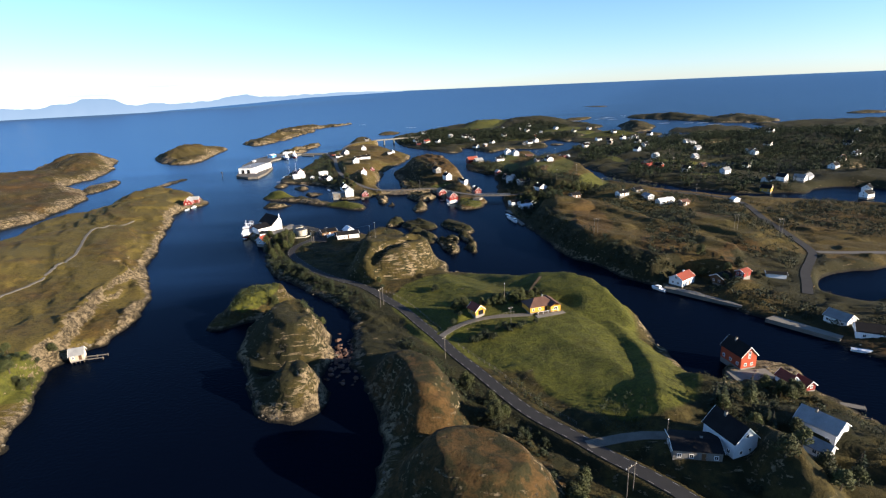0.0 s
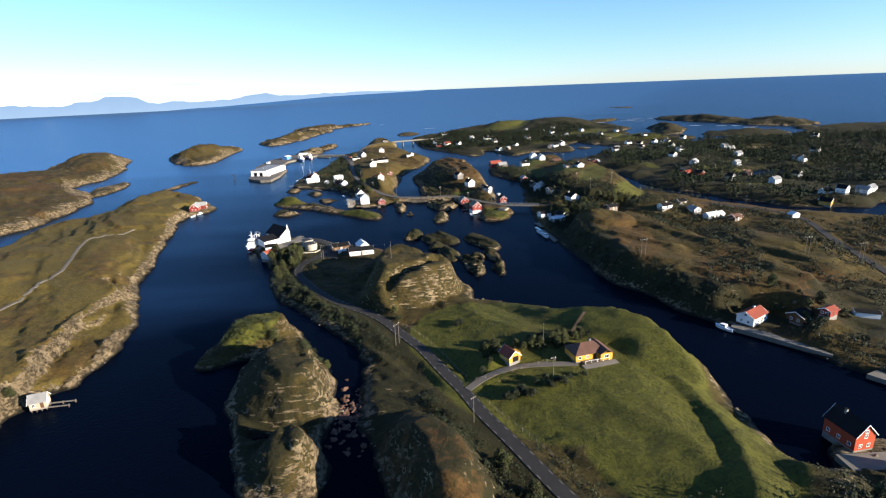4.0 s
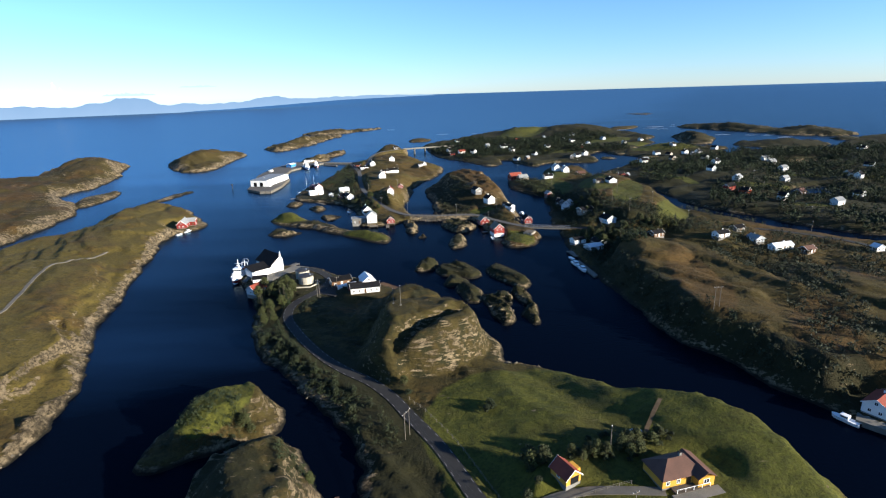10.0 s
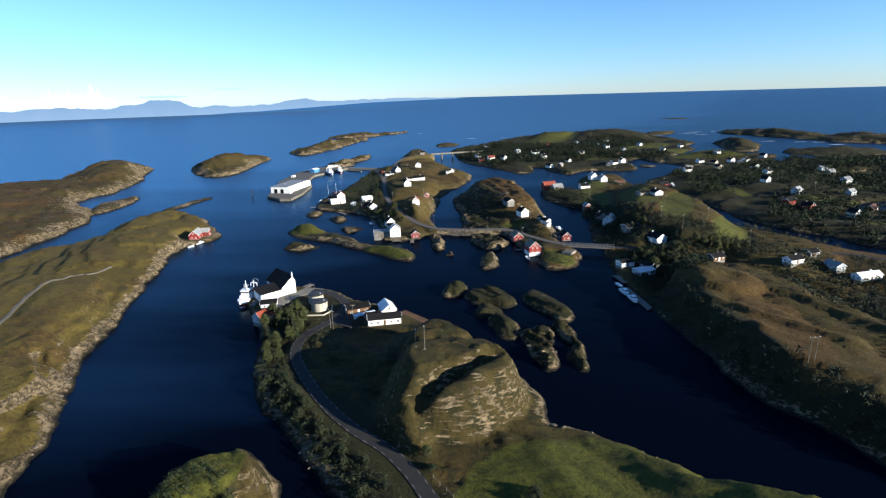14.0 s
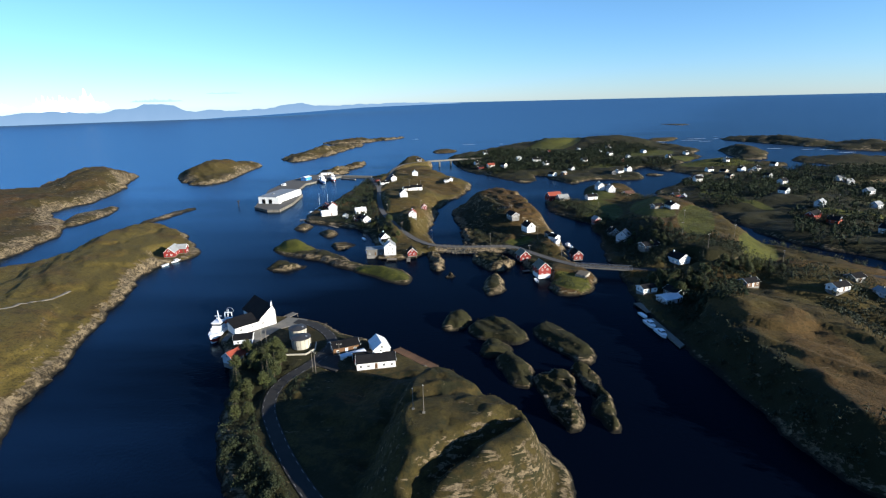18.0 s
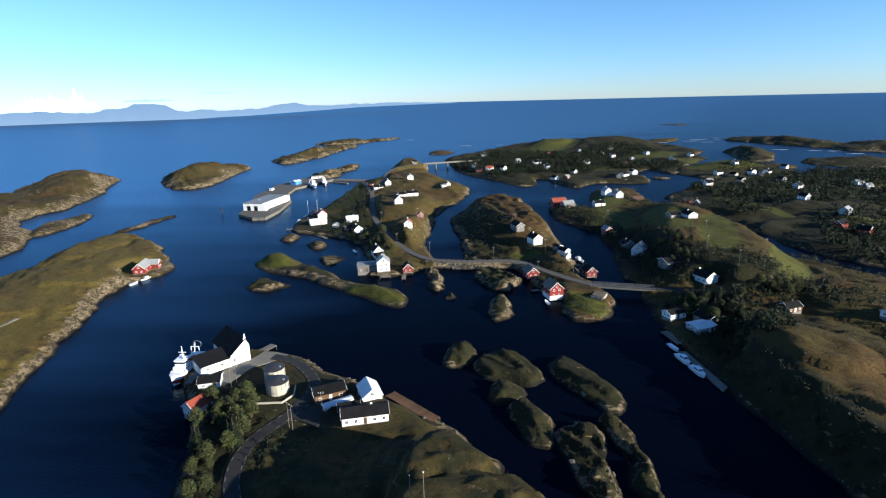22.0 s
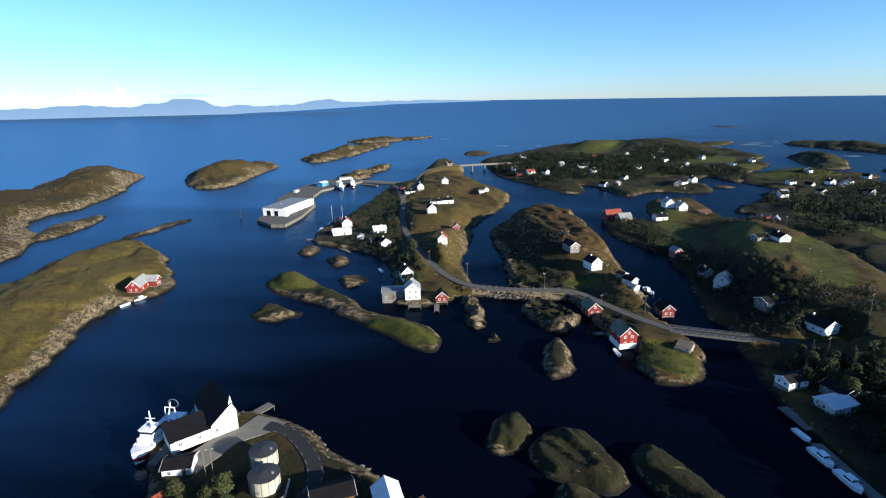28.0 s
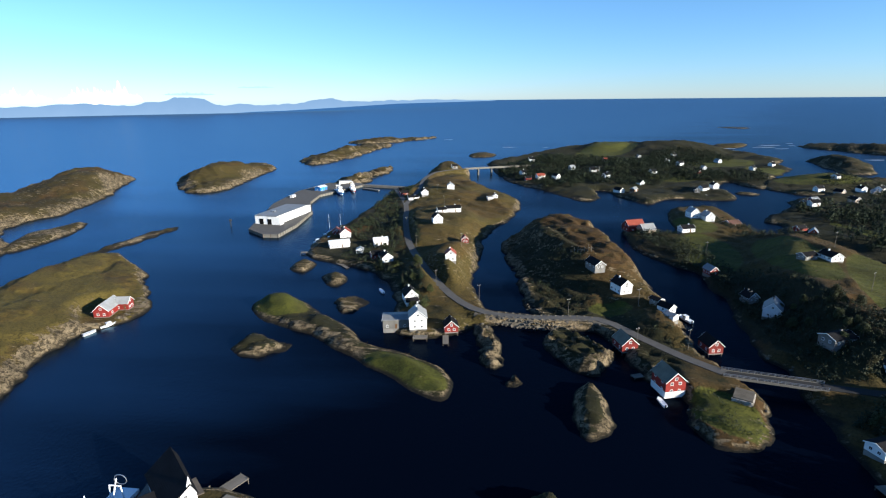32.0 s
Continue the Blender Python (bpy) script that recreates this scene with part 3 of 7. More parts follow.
    "brown": Island("heather-brown islet with a white farmhouse, boathouses and a road", [(-12, 496), (6, 534), (30, 549), (48, 522), (56, 463), (62, 424), (63, 390), (62, 360), (61, 342), (66, 326), (70, 313), (62, 297), (48, 286), (40, 295), (42, 314), (34, 330), (30, 352), (26, 364), (18, 366), (5, 369), (-2, 389), (-5, 433)],
        moor=0.0, crag=0.6, edge=2.2, run=3.5, cell=1.3, rough=1.8, ribs=2.0, wobble=3.2, seed=57, bare=0.22, dry=0.8, rusty=[(30, 480, 24, 62, 4)], shade_and_scrub=[(8, 430, 26, 80, 4, 1.0), (34, 350, 20, 40, 20, 0.6)], meadow=[(52, 303, 12, 16, 20), (34, 382, 12, 8, 0)], hills=[(32, 474, 40, 98, 6, 14, 1.6), (52, 385, 18, 50, 8, 4.5, 1.3)], flats=[(43, 393, 8, 7, -15, 6.5), (57, 324, 6, 7, 20, 3.9), (38, 350, 6, 8, 20, 2.6)], roads=[(TOWN_ROAD, 2.6)]),
    "brown_rocks_w": Island("bare rocks beside the causeway", [(-26, 366), (-19, 364), (-15, 346), (-15, 334), (-20, 331), (-23, 350)], edge=1.6, run=2.2, cell=0.8, rough=1.8, ribs=2.2, wobble=3.0, seed=56, bare=0.5, crag=0.4, moor=0.5),
    "reef_s": Island("small dark reef awash in the sound", [(-14, 318), (-12, 323), (-9, 322), (-10, 317)], edge=0.9, run=1.5, cell=0.7, rough=1.0, ribs=1.5, wobble=1.6, seed=60, bare=0.5),
    "brown_rocks": Island("bare rocks under the causeway", [(2, 356), (12, 363), (26, 348), (25, 338), (15, 326), (5, 342)], moor=0.5, crag=0.35, edge=1.8, run=2.5, cell=0.9, rough=2.0, ribs=2.4, wobble=2.0, seed=58, bare=0.3),
    "brown_rock_s": Island("mossy rock in the sound", [(9, 318), (17, 318), (17, 298), (9, 289), (6, 301)], moor=0.5, crag=0.35, edge=2.2, run=2.2, cell=1.2, rough=1.2, ribs=1.2, wobble=2.0, seed=59, bare=0.3),
    "chain_a": Island("long low grassy skerry", [(-134, 383), (-129, 395), (-114, 392), (-98, 374), (-79, 360), (-71, 348), (-56, 341), (-37, 328), (-31, 315), (-35, 306), (-46, 312), (-62, 326), (-76, 338), (-93, 353), (-109, 359), (-128, 373)],
        moor=0.5, crag=0.35, edge=2.0, run=3, cell=1.5, rough=1.2, ribs=1.3, wobble=2.0, seed=61, bare=0.3, meadow=[(-118, 380, 20, 13, -30), (-50, 323, 24, 9, -35)], hills=[(-118, 380, 20, 14, -30, 4.5, 1.1), (-50, 323, 22, 9, -35, 2.6, 1.1)]),
    "chain_b": Island("small bare skerry in the sound", [(-122, 337), (-119, 350), (-106, 347), (-98, 341), (-111, 331)], moor=0.5, crag=0.35, edge=1.1, run=2.5, cell=1.3, rough=1.2, ribs=2.4, wobble=2.0, seed=62, bare=0.3),
    "chain_c": Island("small skerry with a grassy top", [(-136, 440), (-134, 455), (-123, 449), (-126, 434)], edge=2.8, run=3, cell=1.5, rough=0.8, wobble=1.5, seed=63, bare=0.3),
    "chain_d": Island("small skerry with a grassy top", [(-113, 426), (-105, 434), (-97, 420), (-103, 410)], edge=2.4, run=3, cell=1.5, rough=0.8, wobble=1.5, seed=64, bare=0.35),
    "chain_e": Island("small bare skerry in the sound", [(-96, 390), (-87, 397), (-79, 386), (-87, 378)], edge=1.2, run=2, cell=1.3, rough=1.2, wobble=3.4, seed=65, bare=0.6),
    "sound_a": Island("round mossy rock in the sound", [(-13, 252), (-11, 263), (-4, 267), (0, 258), (-3, 250), (-9, 249)], moor=1.0, crag=0.12, edge=4.0, run=2.5, cell=0.8, rough=1.1, ribs=1.0, wobble=1.6, seed=71, bare=0.1, dry=0.05, rim=1.0),
    "sound_b": Island("mossy rock in the sound", [(-2, 250), (6, 260), (15, 259), (22, 243), (19, 234), (9, 236), (1, 241)], moor=1.0, crag=0.12, edge=2.8, run=3, cell=0.7, rough=1.1, ribs=1.0, wobble=1.6, seed=72, bare=0.12, dry=0.05, rim=1.0),
    "sound_c": Island("low mossy rock in the sound", [(2, 228), (6, 236), (13, 234), (14, 227), (5, 223)], moor=1.0, crag=0.12, edge=2.4, run=2.5, cell=0.7, rough=1.1, ribs=1.0, wobble=1.6, seed=73, bare=0.12, dry=0.05, rim=1.0),
    "sound_d": Island("humped mossy rock in the sound", [(9, 223), (16, 225), (20, 212), (18, 201), (12, 204), (9, 214)], moor=1.0, crag=0.12, edge=3.4, run=3, cell=0.7, rough=1.1, ribs=1.0, wobble=1.6, seed=74, bare=0.12, dry=0.05, rim=1.0),
    "sound_e": Island("long humped rock in the sound", [(25, 247), (31, 256), (38, 246), (46, 229), (42, 218), (33, 227), (26, 240)], moor=1.0, crag=0.12, edge=3.2, run=3, cell=0.7, rough=1.1, ribs=1.0, wobble=1.6, seed=75, bare=0.12, dry=0.05, rim=1.0),
    "sound_f": Island("craggy rock with scrub in the sound", [(20, 206), (28, 212), (34, 206), (33, 194), (31, 179), (26, 177), (23, 189)], moor=0.5, crag=0.3, shade_and_scrub=[(27, 194, 14, 24, 10, 1.0)], edge=2.0, run=2.0, cell=0.7, rough=1.6, ribs=2.0, wobble=1.6, seed=76, bare=0.1, rim=1.0, rocky=[(30, 186, 6, 12, 10, 0.3)]),
    "sound_g": Island("craggy split rock in the sound", [(34, 213), (39, 214), (43, 203), (44, 190), (43, 178), (38, 176), (36, 188), (38, 199)], moor=0.5, crag=0.3, shade_and_scrub=[(40, 194, 12, 26, 10, 0.8)], edge=1.8, run=1.8, cell=0.7, rough=1.6, ribs=2.4, wobble=1.8, seed=77, bare=0.12, rim=1.0, rocky=[(41, 190, 5, 18, 10, 0.35)]),
    "east": Island("long heath ridge with farmhouses and a wooded shore", [(86, 330), (80, 300), (80, 255), (85, 205), (90, 166), (101, 142), (110, 118), (122, 102), (131, 88), (140, 72), (150, 58), (156, 42), (164, 28), (178, 0), (200, -46), (440, -46), (440, 120), (400, 180), (340, 236), (290, 262), (262, 275), (246, 290), (232, 306), (222, 320), (212, 340), (203, 360), (192, 378), (187, 396), (186, 426), (184, 455), (178, 482), (172, 505), (170, 553), (174, 586), (176, 632), (143, 627), (127, 605), (120, 575), (115, 546), (103, 538), (90, 548), (77, 540), (72, 505), (74, 486), (80, 469), (88, 454), (95, 442), (91, 422), (93, 406), (89, 385), (86, 367), (83, 347)],
        moor=0.1, sward=0.25, edge=2.6, run=5, cell=1.6, crag=0.25, rough=2.0, swell=1.2, ribs=1.0, wobble=2.6, seed=81, rim=2, bare=0.03, dry=0.5, rusty=[(116, 196, 16, 60, -12), (138, 146, 16, 44, -32), (166, 120, 14, 40, -35)], tables=[([(88, 252), (87, 225), (89, 205), (93, 186), (98, 168), (106, 150), (116, 136), (130, 123), (146, 116), (160, 116), (174, 128), (176, 160), (162, 200), (140, 240), (112, 262), (98, 262)], 8.5, 10), ([(94, 258), (91, 240), (96, 222), (120, 212), (138, 232), (122, 268), (104, 270)], 13, 15)], cuts=[(120, 235, 150, 150, 11, 2.0), (150, 215, 176, 130, 10, 2.0), (135, 170, 160, 120, 8, 1.6)], hills=[(120, 190, 38, 120, -12, 9, 1.6), (142, 128, 38, 76, -35, 8, 1.5), (168, 165, 55, 80, -30, 8, 1.3), (150, 400, 48, 160, -14, 12, 1.7), (130, 560, 40, 70, 0, 4, 1), (260, 60, 60, 60, 0, 5, 1.0), (168, 290, 60, 60, -35, 7, 1)],
        shade_and_scrub=[(104, 380, 26, 70, 0, 1.1), (92, 200, 14, 90, 2, 0.9), (120, 120, 16, 50, 38, 0.9), (92, 480, 20, 60, 6, 0.8), (140, 318, 40, 22, -15, 0.8), (118, 272, 30, 16, 0, 0.8), (190, 225, 30, 16, -30, 0.7), (205, 70, 70, 70, 0, 0.9), (180, 110, 40, 30, 0, 0.6)], meadow=[(112, 480, 22, 50, -10), (140, 440, 16, 60, -8), (152, 390, 14, 60, -22), (170, 345, 13, 50, -30), (124, 545, 22, 30, 0)], flats=[(115, 319, 10, 8, -15, 5.5), (134, 106, 16, 13, -30, 1.8), (90, 268, 10, 22, 0, 2.2), (207, 94, 26, 17, 25, -2.5), (248, 96, 36, 22, 5, -2.5)], roads=[(BRIDGE_EAST, 2.6), (EAST_LANE, 2.2)]),
    "far_east": Island("broad wooded island with scattered houses and inlets", [(192, 583), (221, 611), (247, 640), (255, 662), (300, 690), (350, 700), (389, 700), (425, 732), (445, 742), (500, 730), (540, 715), (579, 742), (620, 788), (668, 830), (743, 886), (900, 870), (1000, 800), (1000, 200), (700, 60), (470, 60), (455, 150), (410, 215), (340, 262), (300, 284), (280, 288), (264, 300), (248, 320), (238, 340), (228, 358), (212, 381), (206, 400), (204, 430), (202, 469), (197, 496), (186, 512), (184, 530), (190, 548), (197, 566)],
        moor=0.75, edge=2.6, run=6, cell=4.0, rough=3.2, swell=3, ribs=1.6, wobble=5, seed=91, bare=0.06, dry=0.15, hills=[(300, 500, 70, 110, -30, 4, 1.0), (420, 330, 120, 130, -30, 6, 1), (560, 560, 200, 200, -30, 9, 1)], meadow=[(238, 512, 9, 62, 9), (296, 447, 34, 9, -10), (425, 468, 36, 14, 0), (278, 366, 22, 10, -30), (290, 205, 34, 14, -30), (376, 500, 40, 8, -10), (322, 590, 30, 10, -20)], flats=[(352, 273, 34, 26, 10, -2.5), (336, 436, 34, 16, 25, -2.5), (440, 345, 34, 26, 20, -2.5), (430, 590, 40, 16, 10, -2.5)], roads=[(BRIDGE_EAST, 2.6)]),
    "north": Island("wooded island with meadows and scattered houses", [(-24, 955), (-12, 842), (0, 775), (15, 742), (29, 728), (41, 700), (52, 676), (63, 660), (76, 658), (88, 679), (90, 712), (98, 706), (107, 668), (123, 641), (138, 657), (156, 672), (197, 661), (215, 678), (219, 712), (219, 738), (248, 778), (256, 740), (271, 736), (297, 771), (307, 801), (342, 849), (376, 895), (385, 950), (421, 1010), (400, 1130), (340, 1230), (277, 1321), (200, 1290), (134, 1230), (60, 1110), (6, 1010)],
        moor=0.6, edge=2.8, run=7, cell=4.0, rough=3.0, swell=2, ribs=1.6, wobble=4.5, seed=95, bare=0.18, dry=0.2, hills=[(150, 850, 100, 120, -30, 6, 1), (290, 1130, 130, 160, -30, 15, 1.0), (60, 900, 60, 120, -20, 8, 1), (190, 1150, 70, 110, -30, 11, 1.2)], meadow=[(180, 1100, 50, 130, -30), (300, 950, 60, 80, -30), (330, 860, 30, 40, 0), (190, 780, 40, 20, 0)]),
    "north_b": Island("grassy island with houses along its shore", [(268, 745), (300, 795), (330, 806), (385, 838), (408, 800), (415, 760), (400, 705), (360, 680), (294, 690), (274, 708)], moor=0.4, edge=2.8, run=6, cell=3.5, rough=2, ribs=1.4, wobble=4, seed=97, bare=0.15, hills=[(345, 765, 70, 50, 20, 9, 1)], meadow=[(340, 765, 66, 40, 15)]),
    "north_c": Island("dark hilly islet in the open sea", [(447, 992), (432, 942), (420, 885), (412, 842), (450, 846), (475, 890), (505, 950), (480, 1010)], moor=0.5, edge=3, run=7, cell=4, rough=2, ribs=1.8, wobble=6, seed=98, bare=0.25, hills=[(455, 930, 40, 80, -10, 11, 1)]),
    "north_d": Island("low green islet off the wooded island", [(470, 818), (480, 782), (512, 755), (560, 757), (602, 786), (612, 832), (560, 862), (500, 852)], moor=0.6, edge=2.6, run=7, cell=4.5, rough=2, ribs=1.6, wobble=6, seed=105, bare=0.25, hills=[(540, 805, 60, 40, 0, 6, 1)]),
    "north_e": Island("low bare skerry in the sheltered sound", [(392, 806), (408, 772), (426, 762), (440, 776), (428, 802), (408, 816)], edge=2, run=5, cell=3, rough=1.5, ribs=1.5, wobble=4, seed=106, bare=0.35),
    "north_f": Island("low bare skerry in the sheltered sound", [(222, 700), (236, 694), (246, 702), (232, 710)], edge=1.4, run=4, cell=2.5, rough=1.2, ribs=1.5, wobble=3, seed=107, bare=0.4),
    "outer_a": Island("long low island in the open sea", [(555, 1208), (585, 1110), (626, 1005), (660, 990), (700, 1070), (690, 1180), (620, 1260)], moor=0.5, edge=4, run=9, cell=6, rough=3, ribs=2.2, wobble=10, seed=101, bare=0.35, hills=[(630, 1120, 40, 130, 20, 8, 1)]),
    "outer_d": Island("long low island in the open sea", [(625, 988), (662, 928), (705, 900), (770, 950), (750, 1050), (690, 1060)], moor=0.5, edge=4, run=9, cell=6, rough=3, ribs=2.2, wobble=10, seed=104, bare=0.35, hills=[(700, 980, 50, 80, 20, 8, 1)]),
    "outer_e": Island("low dark islet in the open sea", [(655, 858), (672, 830), (700, 842), (716, 872), (690, 890)], moor=0.5, edge=3, run=7, cell=5, rough=2, wobble=6, seed=108, bare=0.25),
    "outer_f": Island("low bare skerry in the open sea", [(985, 1040), (1010, 1000), (1060, 1010), (1050, 1060)], edge=4, run=8, cell=6, rough=2, wobble=6, seed=109, bare=0.3),
    "outer_b": Island("low bare skerry in the open sea", [(402, 1202), (421, 1263), (485, 1275), (443, 1201)], edge=4, run=9, cell=6, rough=1.5, wobble=6, seed=102, bare=0.3),
    "outer_c": Island("low outer skerry washed by surf", [(640, 1850), (760, 1800), (680, 1760)], edge=4, run=10, cell=8, rough=1.5, wobble=8, seed=103, bare=0.4),
}
ROADS = [(MAIN_ROAD, 2.4), (FARM_LANE, 1.6), (SIDE_LANE, 1.8), (TOWN_ROAD, 2.6), (NORTH_ROAD, 2.6), (BRIDGE_EAST, 2.6), (EAST_LANE, 2.2), (PATH_WEST, 0.9)]
YARDS = [(54.5, 76, 9), (29, 77, 5), (-84, 246, 13), (-67, 225, 8), (-72, 237, 8), (-36, 213, 9), (78, -9, 11), (108, -9, 8), (112, 31, 8), (129, 106, 9), (-50, 360, 8), (43, 393, 7), (116, 322, 8)]
for island in ISLANDS.values():
    island.build()

# ---- sea and distance ----
def offing(r, bearing):
    """Water sheet's climb, bent to fit the camera's horizon, lower under the mainland."""
    t = max(0.0, (r - 1400) / 3420)
    b = (bearing + 180) % 360 - 180
    return float(np.interp(b, [-180, -150, -140, -24, -4, 180], [75, 75, 30, 30, 75, 75])) * t * t * (3 - 2 * t) ** 0.5


sea = Mesh()
rings = (300, 600, 1000, 1400, 1800, 2200, 2600, 3000, 3300, 3600, 3900, 4150, 4400, 4620, 4820)
rim = [(0, 20, 0)] + [(r * math.sin(2 * math.pi * i / 144), 20 + r * math.cos(2 * math.pi * i / 144), offing(r, 2.5 * i)) for r in rings for i in range(144)]
sea.add(rim, [(0, 1 + (i + 1) % 144, 1 + i) for i in range(144)] + [(1 + 144 * k + i, 1 + 144 * k + (i + 1) % 144, 145 + 144 * k + (i + 1) % 144, 145 + 144 * k + i) for k in range(len(rings) - 1) for i in range(144)])
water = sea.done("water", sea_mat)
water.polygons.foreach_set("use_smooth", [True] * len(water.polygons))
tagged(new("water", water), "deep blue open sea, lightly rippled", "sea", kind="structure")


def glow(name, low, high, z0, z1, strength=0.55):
    """Self-glowing distance: the air's haze painted as colour from foot to top."""
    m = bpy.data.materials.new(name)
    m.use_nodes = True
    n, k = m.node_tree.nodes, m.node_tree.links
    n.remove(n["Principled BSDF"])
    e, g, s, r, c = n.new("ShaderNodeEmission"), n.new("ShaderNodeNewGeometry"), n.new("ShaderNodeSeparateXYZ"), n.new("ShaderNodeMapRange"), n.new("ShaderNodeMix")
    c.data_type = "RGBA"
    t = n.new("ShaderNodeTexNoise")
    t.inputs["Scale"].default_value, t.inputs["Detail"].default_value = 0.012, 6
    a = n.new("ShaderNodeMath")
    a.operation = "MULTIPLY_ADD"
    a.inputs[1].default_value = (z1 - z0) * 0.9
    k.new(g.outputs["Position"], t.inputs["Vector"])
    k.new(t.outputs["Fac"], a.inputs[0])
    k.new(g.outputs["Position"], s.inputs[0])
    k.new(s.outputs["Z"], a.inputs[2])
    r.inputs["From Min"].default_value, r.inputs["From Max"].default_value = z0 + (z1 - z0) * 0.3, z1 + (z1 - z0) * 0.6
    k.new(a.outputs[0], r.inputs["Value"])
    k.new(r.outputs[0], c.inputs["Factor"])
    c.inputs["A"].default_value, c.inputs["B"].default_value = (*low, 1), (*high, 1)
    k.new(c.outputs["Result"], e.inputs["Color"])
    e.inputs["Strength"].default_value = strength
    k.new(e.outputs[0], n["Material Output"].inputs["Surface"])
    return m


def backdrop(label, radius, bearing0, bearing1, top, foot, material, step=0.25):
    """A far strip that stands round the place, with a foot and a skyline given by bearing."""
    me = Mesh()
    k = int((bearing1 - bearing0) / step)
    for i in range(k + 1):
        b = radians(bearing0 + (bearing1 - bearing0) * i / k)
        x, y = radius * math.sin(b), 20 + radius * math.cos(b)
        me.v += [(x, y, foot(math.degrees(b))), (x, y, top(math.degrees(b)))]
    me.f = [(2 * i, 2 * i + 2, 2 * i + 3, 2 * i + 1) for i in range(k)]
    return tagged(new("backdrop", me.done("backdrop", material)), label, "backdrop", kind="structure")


PEAKS = [(-110, 70), (-85, 110), (-70, 90), (-58, 105), (-48, 80), (-43, 70), (-40.9, 73), (-39.4, 81), (-37.1, 82), (-34.1, 70), (-32.3, 88), (-30.9, 101), (-30.4, 110), (-29.4, 113), (-27.9, 103), (-27.2, 68), (-26.2, 67), (-24.7, 74), (-23.5, 60), (-19.8, 69), (-18.1, 91), (-16.4, 102), (-15.1, 78), (-12.5, 82), (-10.2, 82), (-6.7, 87), (-4.3, 84), (-0.7, 79), (0, 76)]


def skyline(b):
    """Skyline of the mainland mountains by bearing, set to fit the camera's view."""
    rough = noise.fractal(Vector((b * 0.9, 3.1, 0)), 0.7, 2.1, 5)
    return float(np.interp(b, [p[0] for p in PEAKS], [p[1] for p in PEAKS])) + 7 * rough * min(1, max(0, -b / 12))


def shoreline(b):
    return float(np.interp(b, [-33, -31, -28.5, -26, -23.5, -20.9, -16, -10, 0], [-6, 3, 11, 16, 24, 27, 42, 62, 75]))


# Haze is put into the mountains' own glow, not into the air.
backdrop("mainland mountains across the fjord, blue haze painted as a glow", 3700, -110, 0, skyline, shoreline, glow("mountain_haze_glow", (0.27, 0.38, 0.52), (0.21, 0.32, 0.46), 10, 100))


def cloud(b0, b1, base, rise, seed, colour):
    """A self-glowing low cloud bank far off: flat below, lumpy above."""
    def top(b):
        s = (b - b0) / (b1 - b0)
        lump = abs(noise.fractal(Vector((b * 1.3, seed, 0)), 0.6, 2.2, 6))
        return base + rise * math.sin(math.pi * s) ** 0.6 * (0.35 + 1.1 * lump)
    backdrop("small white cumulus cloud low over the mountains", 4790, b0, b1, top, lambda b: base - 0.15 * rise * math.sin(math.pi * (b - b0) / (b1 - b0)), glow("far_cloud", colour, tuple(c * 1.15 for c in colour), base, base + rise), step=0.08)


cloud(-39.5, -33.2, 92, 150, 1.7, (1.15, 1.15, 1.15))
cloud(-44.0, -39.8, 100, 80, 5.2, (1.15, 1.15, 1.15))
cloud(-31.6, -27.2, 136, 28, 8.1, (0.48, 0.63, 0.76))
cloud(-25.2, -21.8, 188, 18, 3.3, (0.48, 0.64, 0.78))

# ---- materials of things ----
WHITE = mat("white_painted_boards", (0.72, 0.72, 0.70), 0.6, vary=0.12, boards=0.16, rand=0.06)
CREAM = mat("cream_painted_boards", (0.36, 0.288, 0.223), 0.6, vary=0.14, boards=0.16)
YELLOW = mat("yellow_painted_boards", (0.518, 0.274, 0.036), 0.6, vary=0.12, boards=0.16)
RED = mat("red_painted_boards", (0.18, 0.0173, 0.0122), 0.65, vary=0.2, boards=0.16, rand=0.15)
ORANGE = mat("orange_red_painted_boards", (0.317, 0.0504, 0.018), 0.65, vary=0.15, boards=0.16)
GREY = mat("weathered_grey_boards", (0.158, 0.151, 0.137), 0.85, vary=0.35, boards=0.14, rand=0.2)
BROWN = mat("brown_stained_boards", (0.101, 0.054, 0.0252), 0.8, vary=0.3, boards=0.14, rand=0.2)
PALE = mat("pale_grey_boards", (0.5, 0.53, 0.56), 0.65, vary=0.12, boards=0.16)
TRIM = mat("white_trim", (0.78, 0.78, 0.76), 0.5, vary=0.08)
SLATE = mat("dark_slate_roof", (0.011, 0.011, 0.012), 0.85, spec=0.08, vary=0.35, bump=0.4, boards=0.32, rand=0.25)
TILE_RED = mat("red_clay_tile_roof", (0.194, 0.0396, 0.0216), 0.75, vary=0.3, boards=0.34, rand=0.15)
TILE_BROWN = mat("brown_tile_roof", (0.0936, 0.0468, 0.0324), 0.75, vary=0.3, boards=0.34)
ROOF_GREY = mat("grey_sheet_roof", (0.216, 0.223, 0.223), 0.5, vary=0.3, boards=0.3, rand=0.2)
ROOF_WHITE = mat("white_sheet_roof", (0.55, 0.57, 0.6), 0.45, vary=0.15, boards=0.4)
ROOF_GREEN = mat("mossy_green_roof", (0.144, 0.137, 0.101), 0.8, vary=0.35, boards=0.3)
GLASS = mat("window_glass", (0.015, 0.02, 0.028), 0.08, spec=0.6, vary=0.1)
STONE = mat("grey_foundation_stone", (0.187, 0.18, 0.166), 0.9, vary=0.35, bump=0.5)
CONCRETE = mat("pale_concrete", (0.144, 0.135, 0.115), 0.9, vary=0.25, bump=0.2)
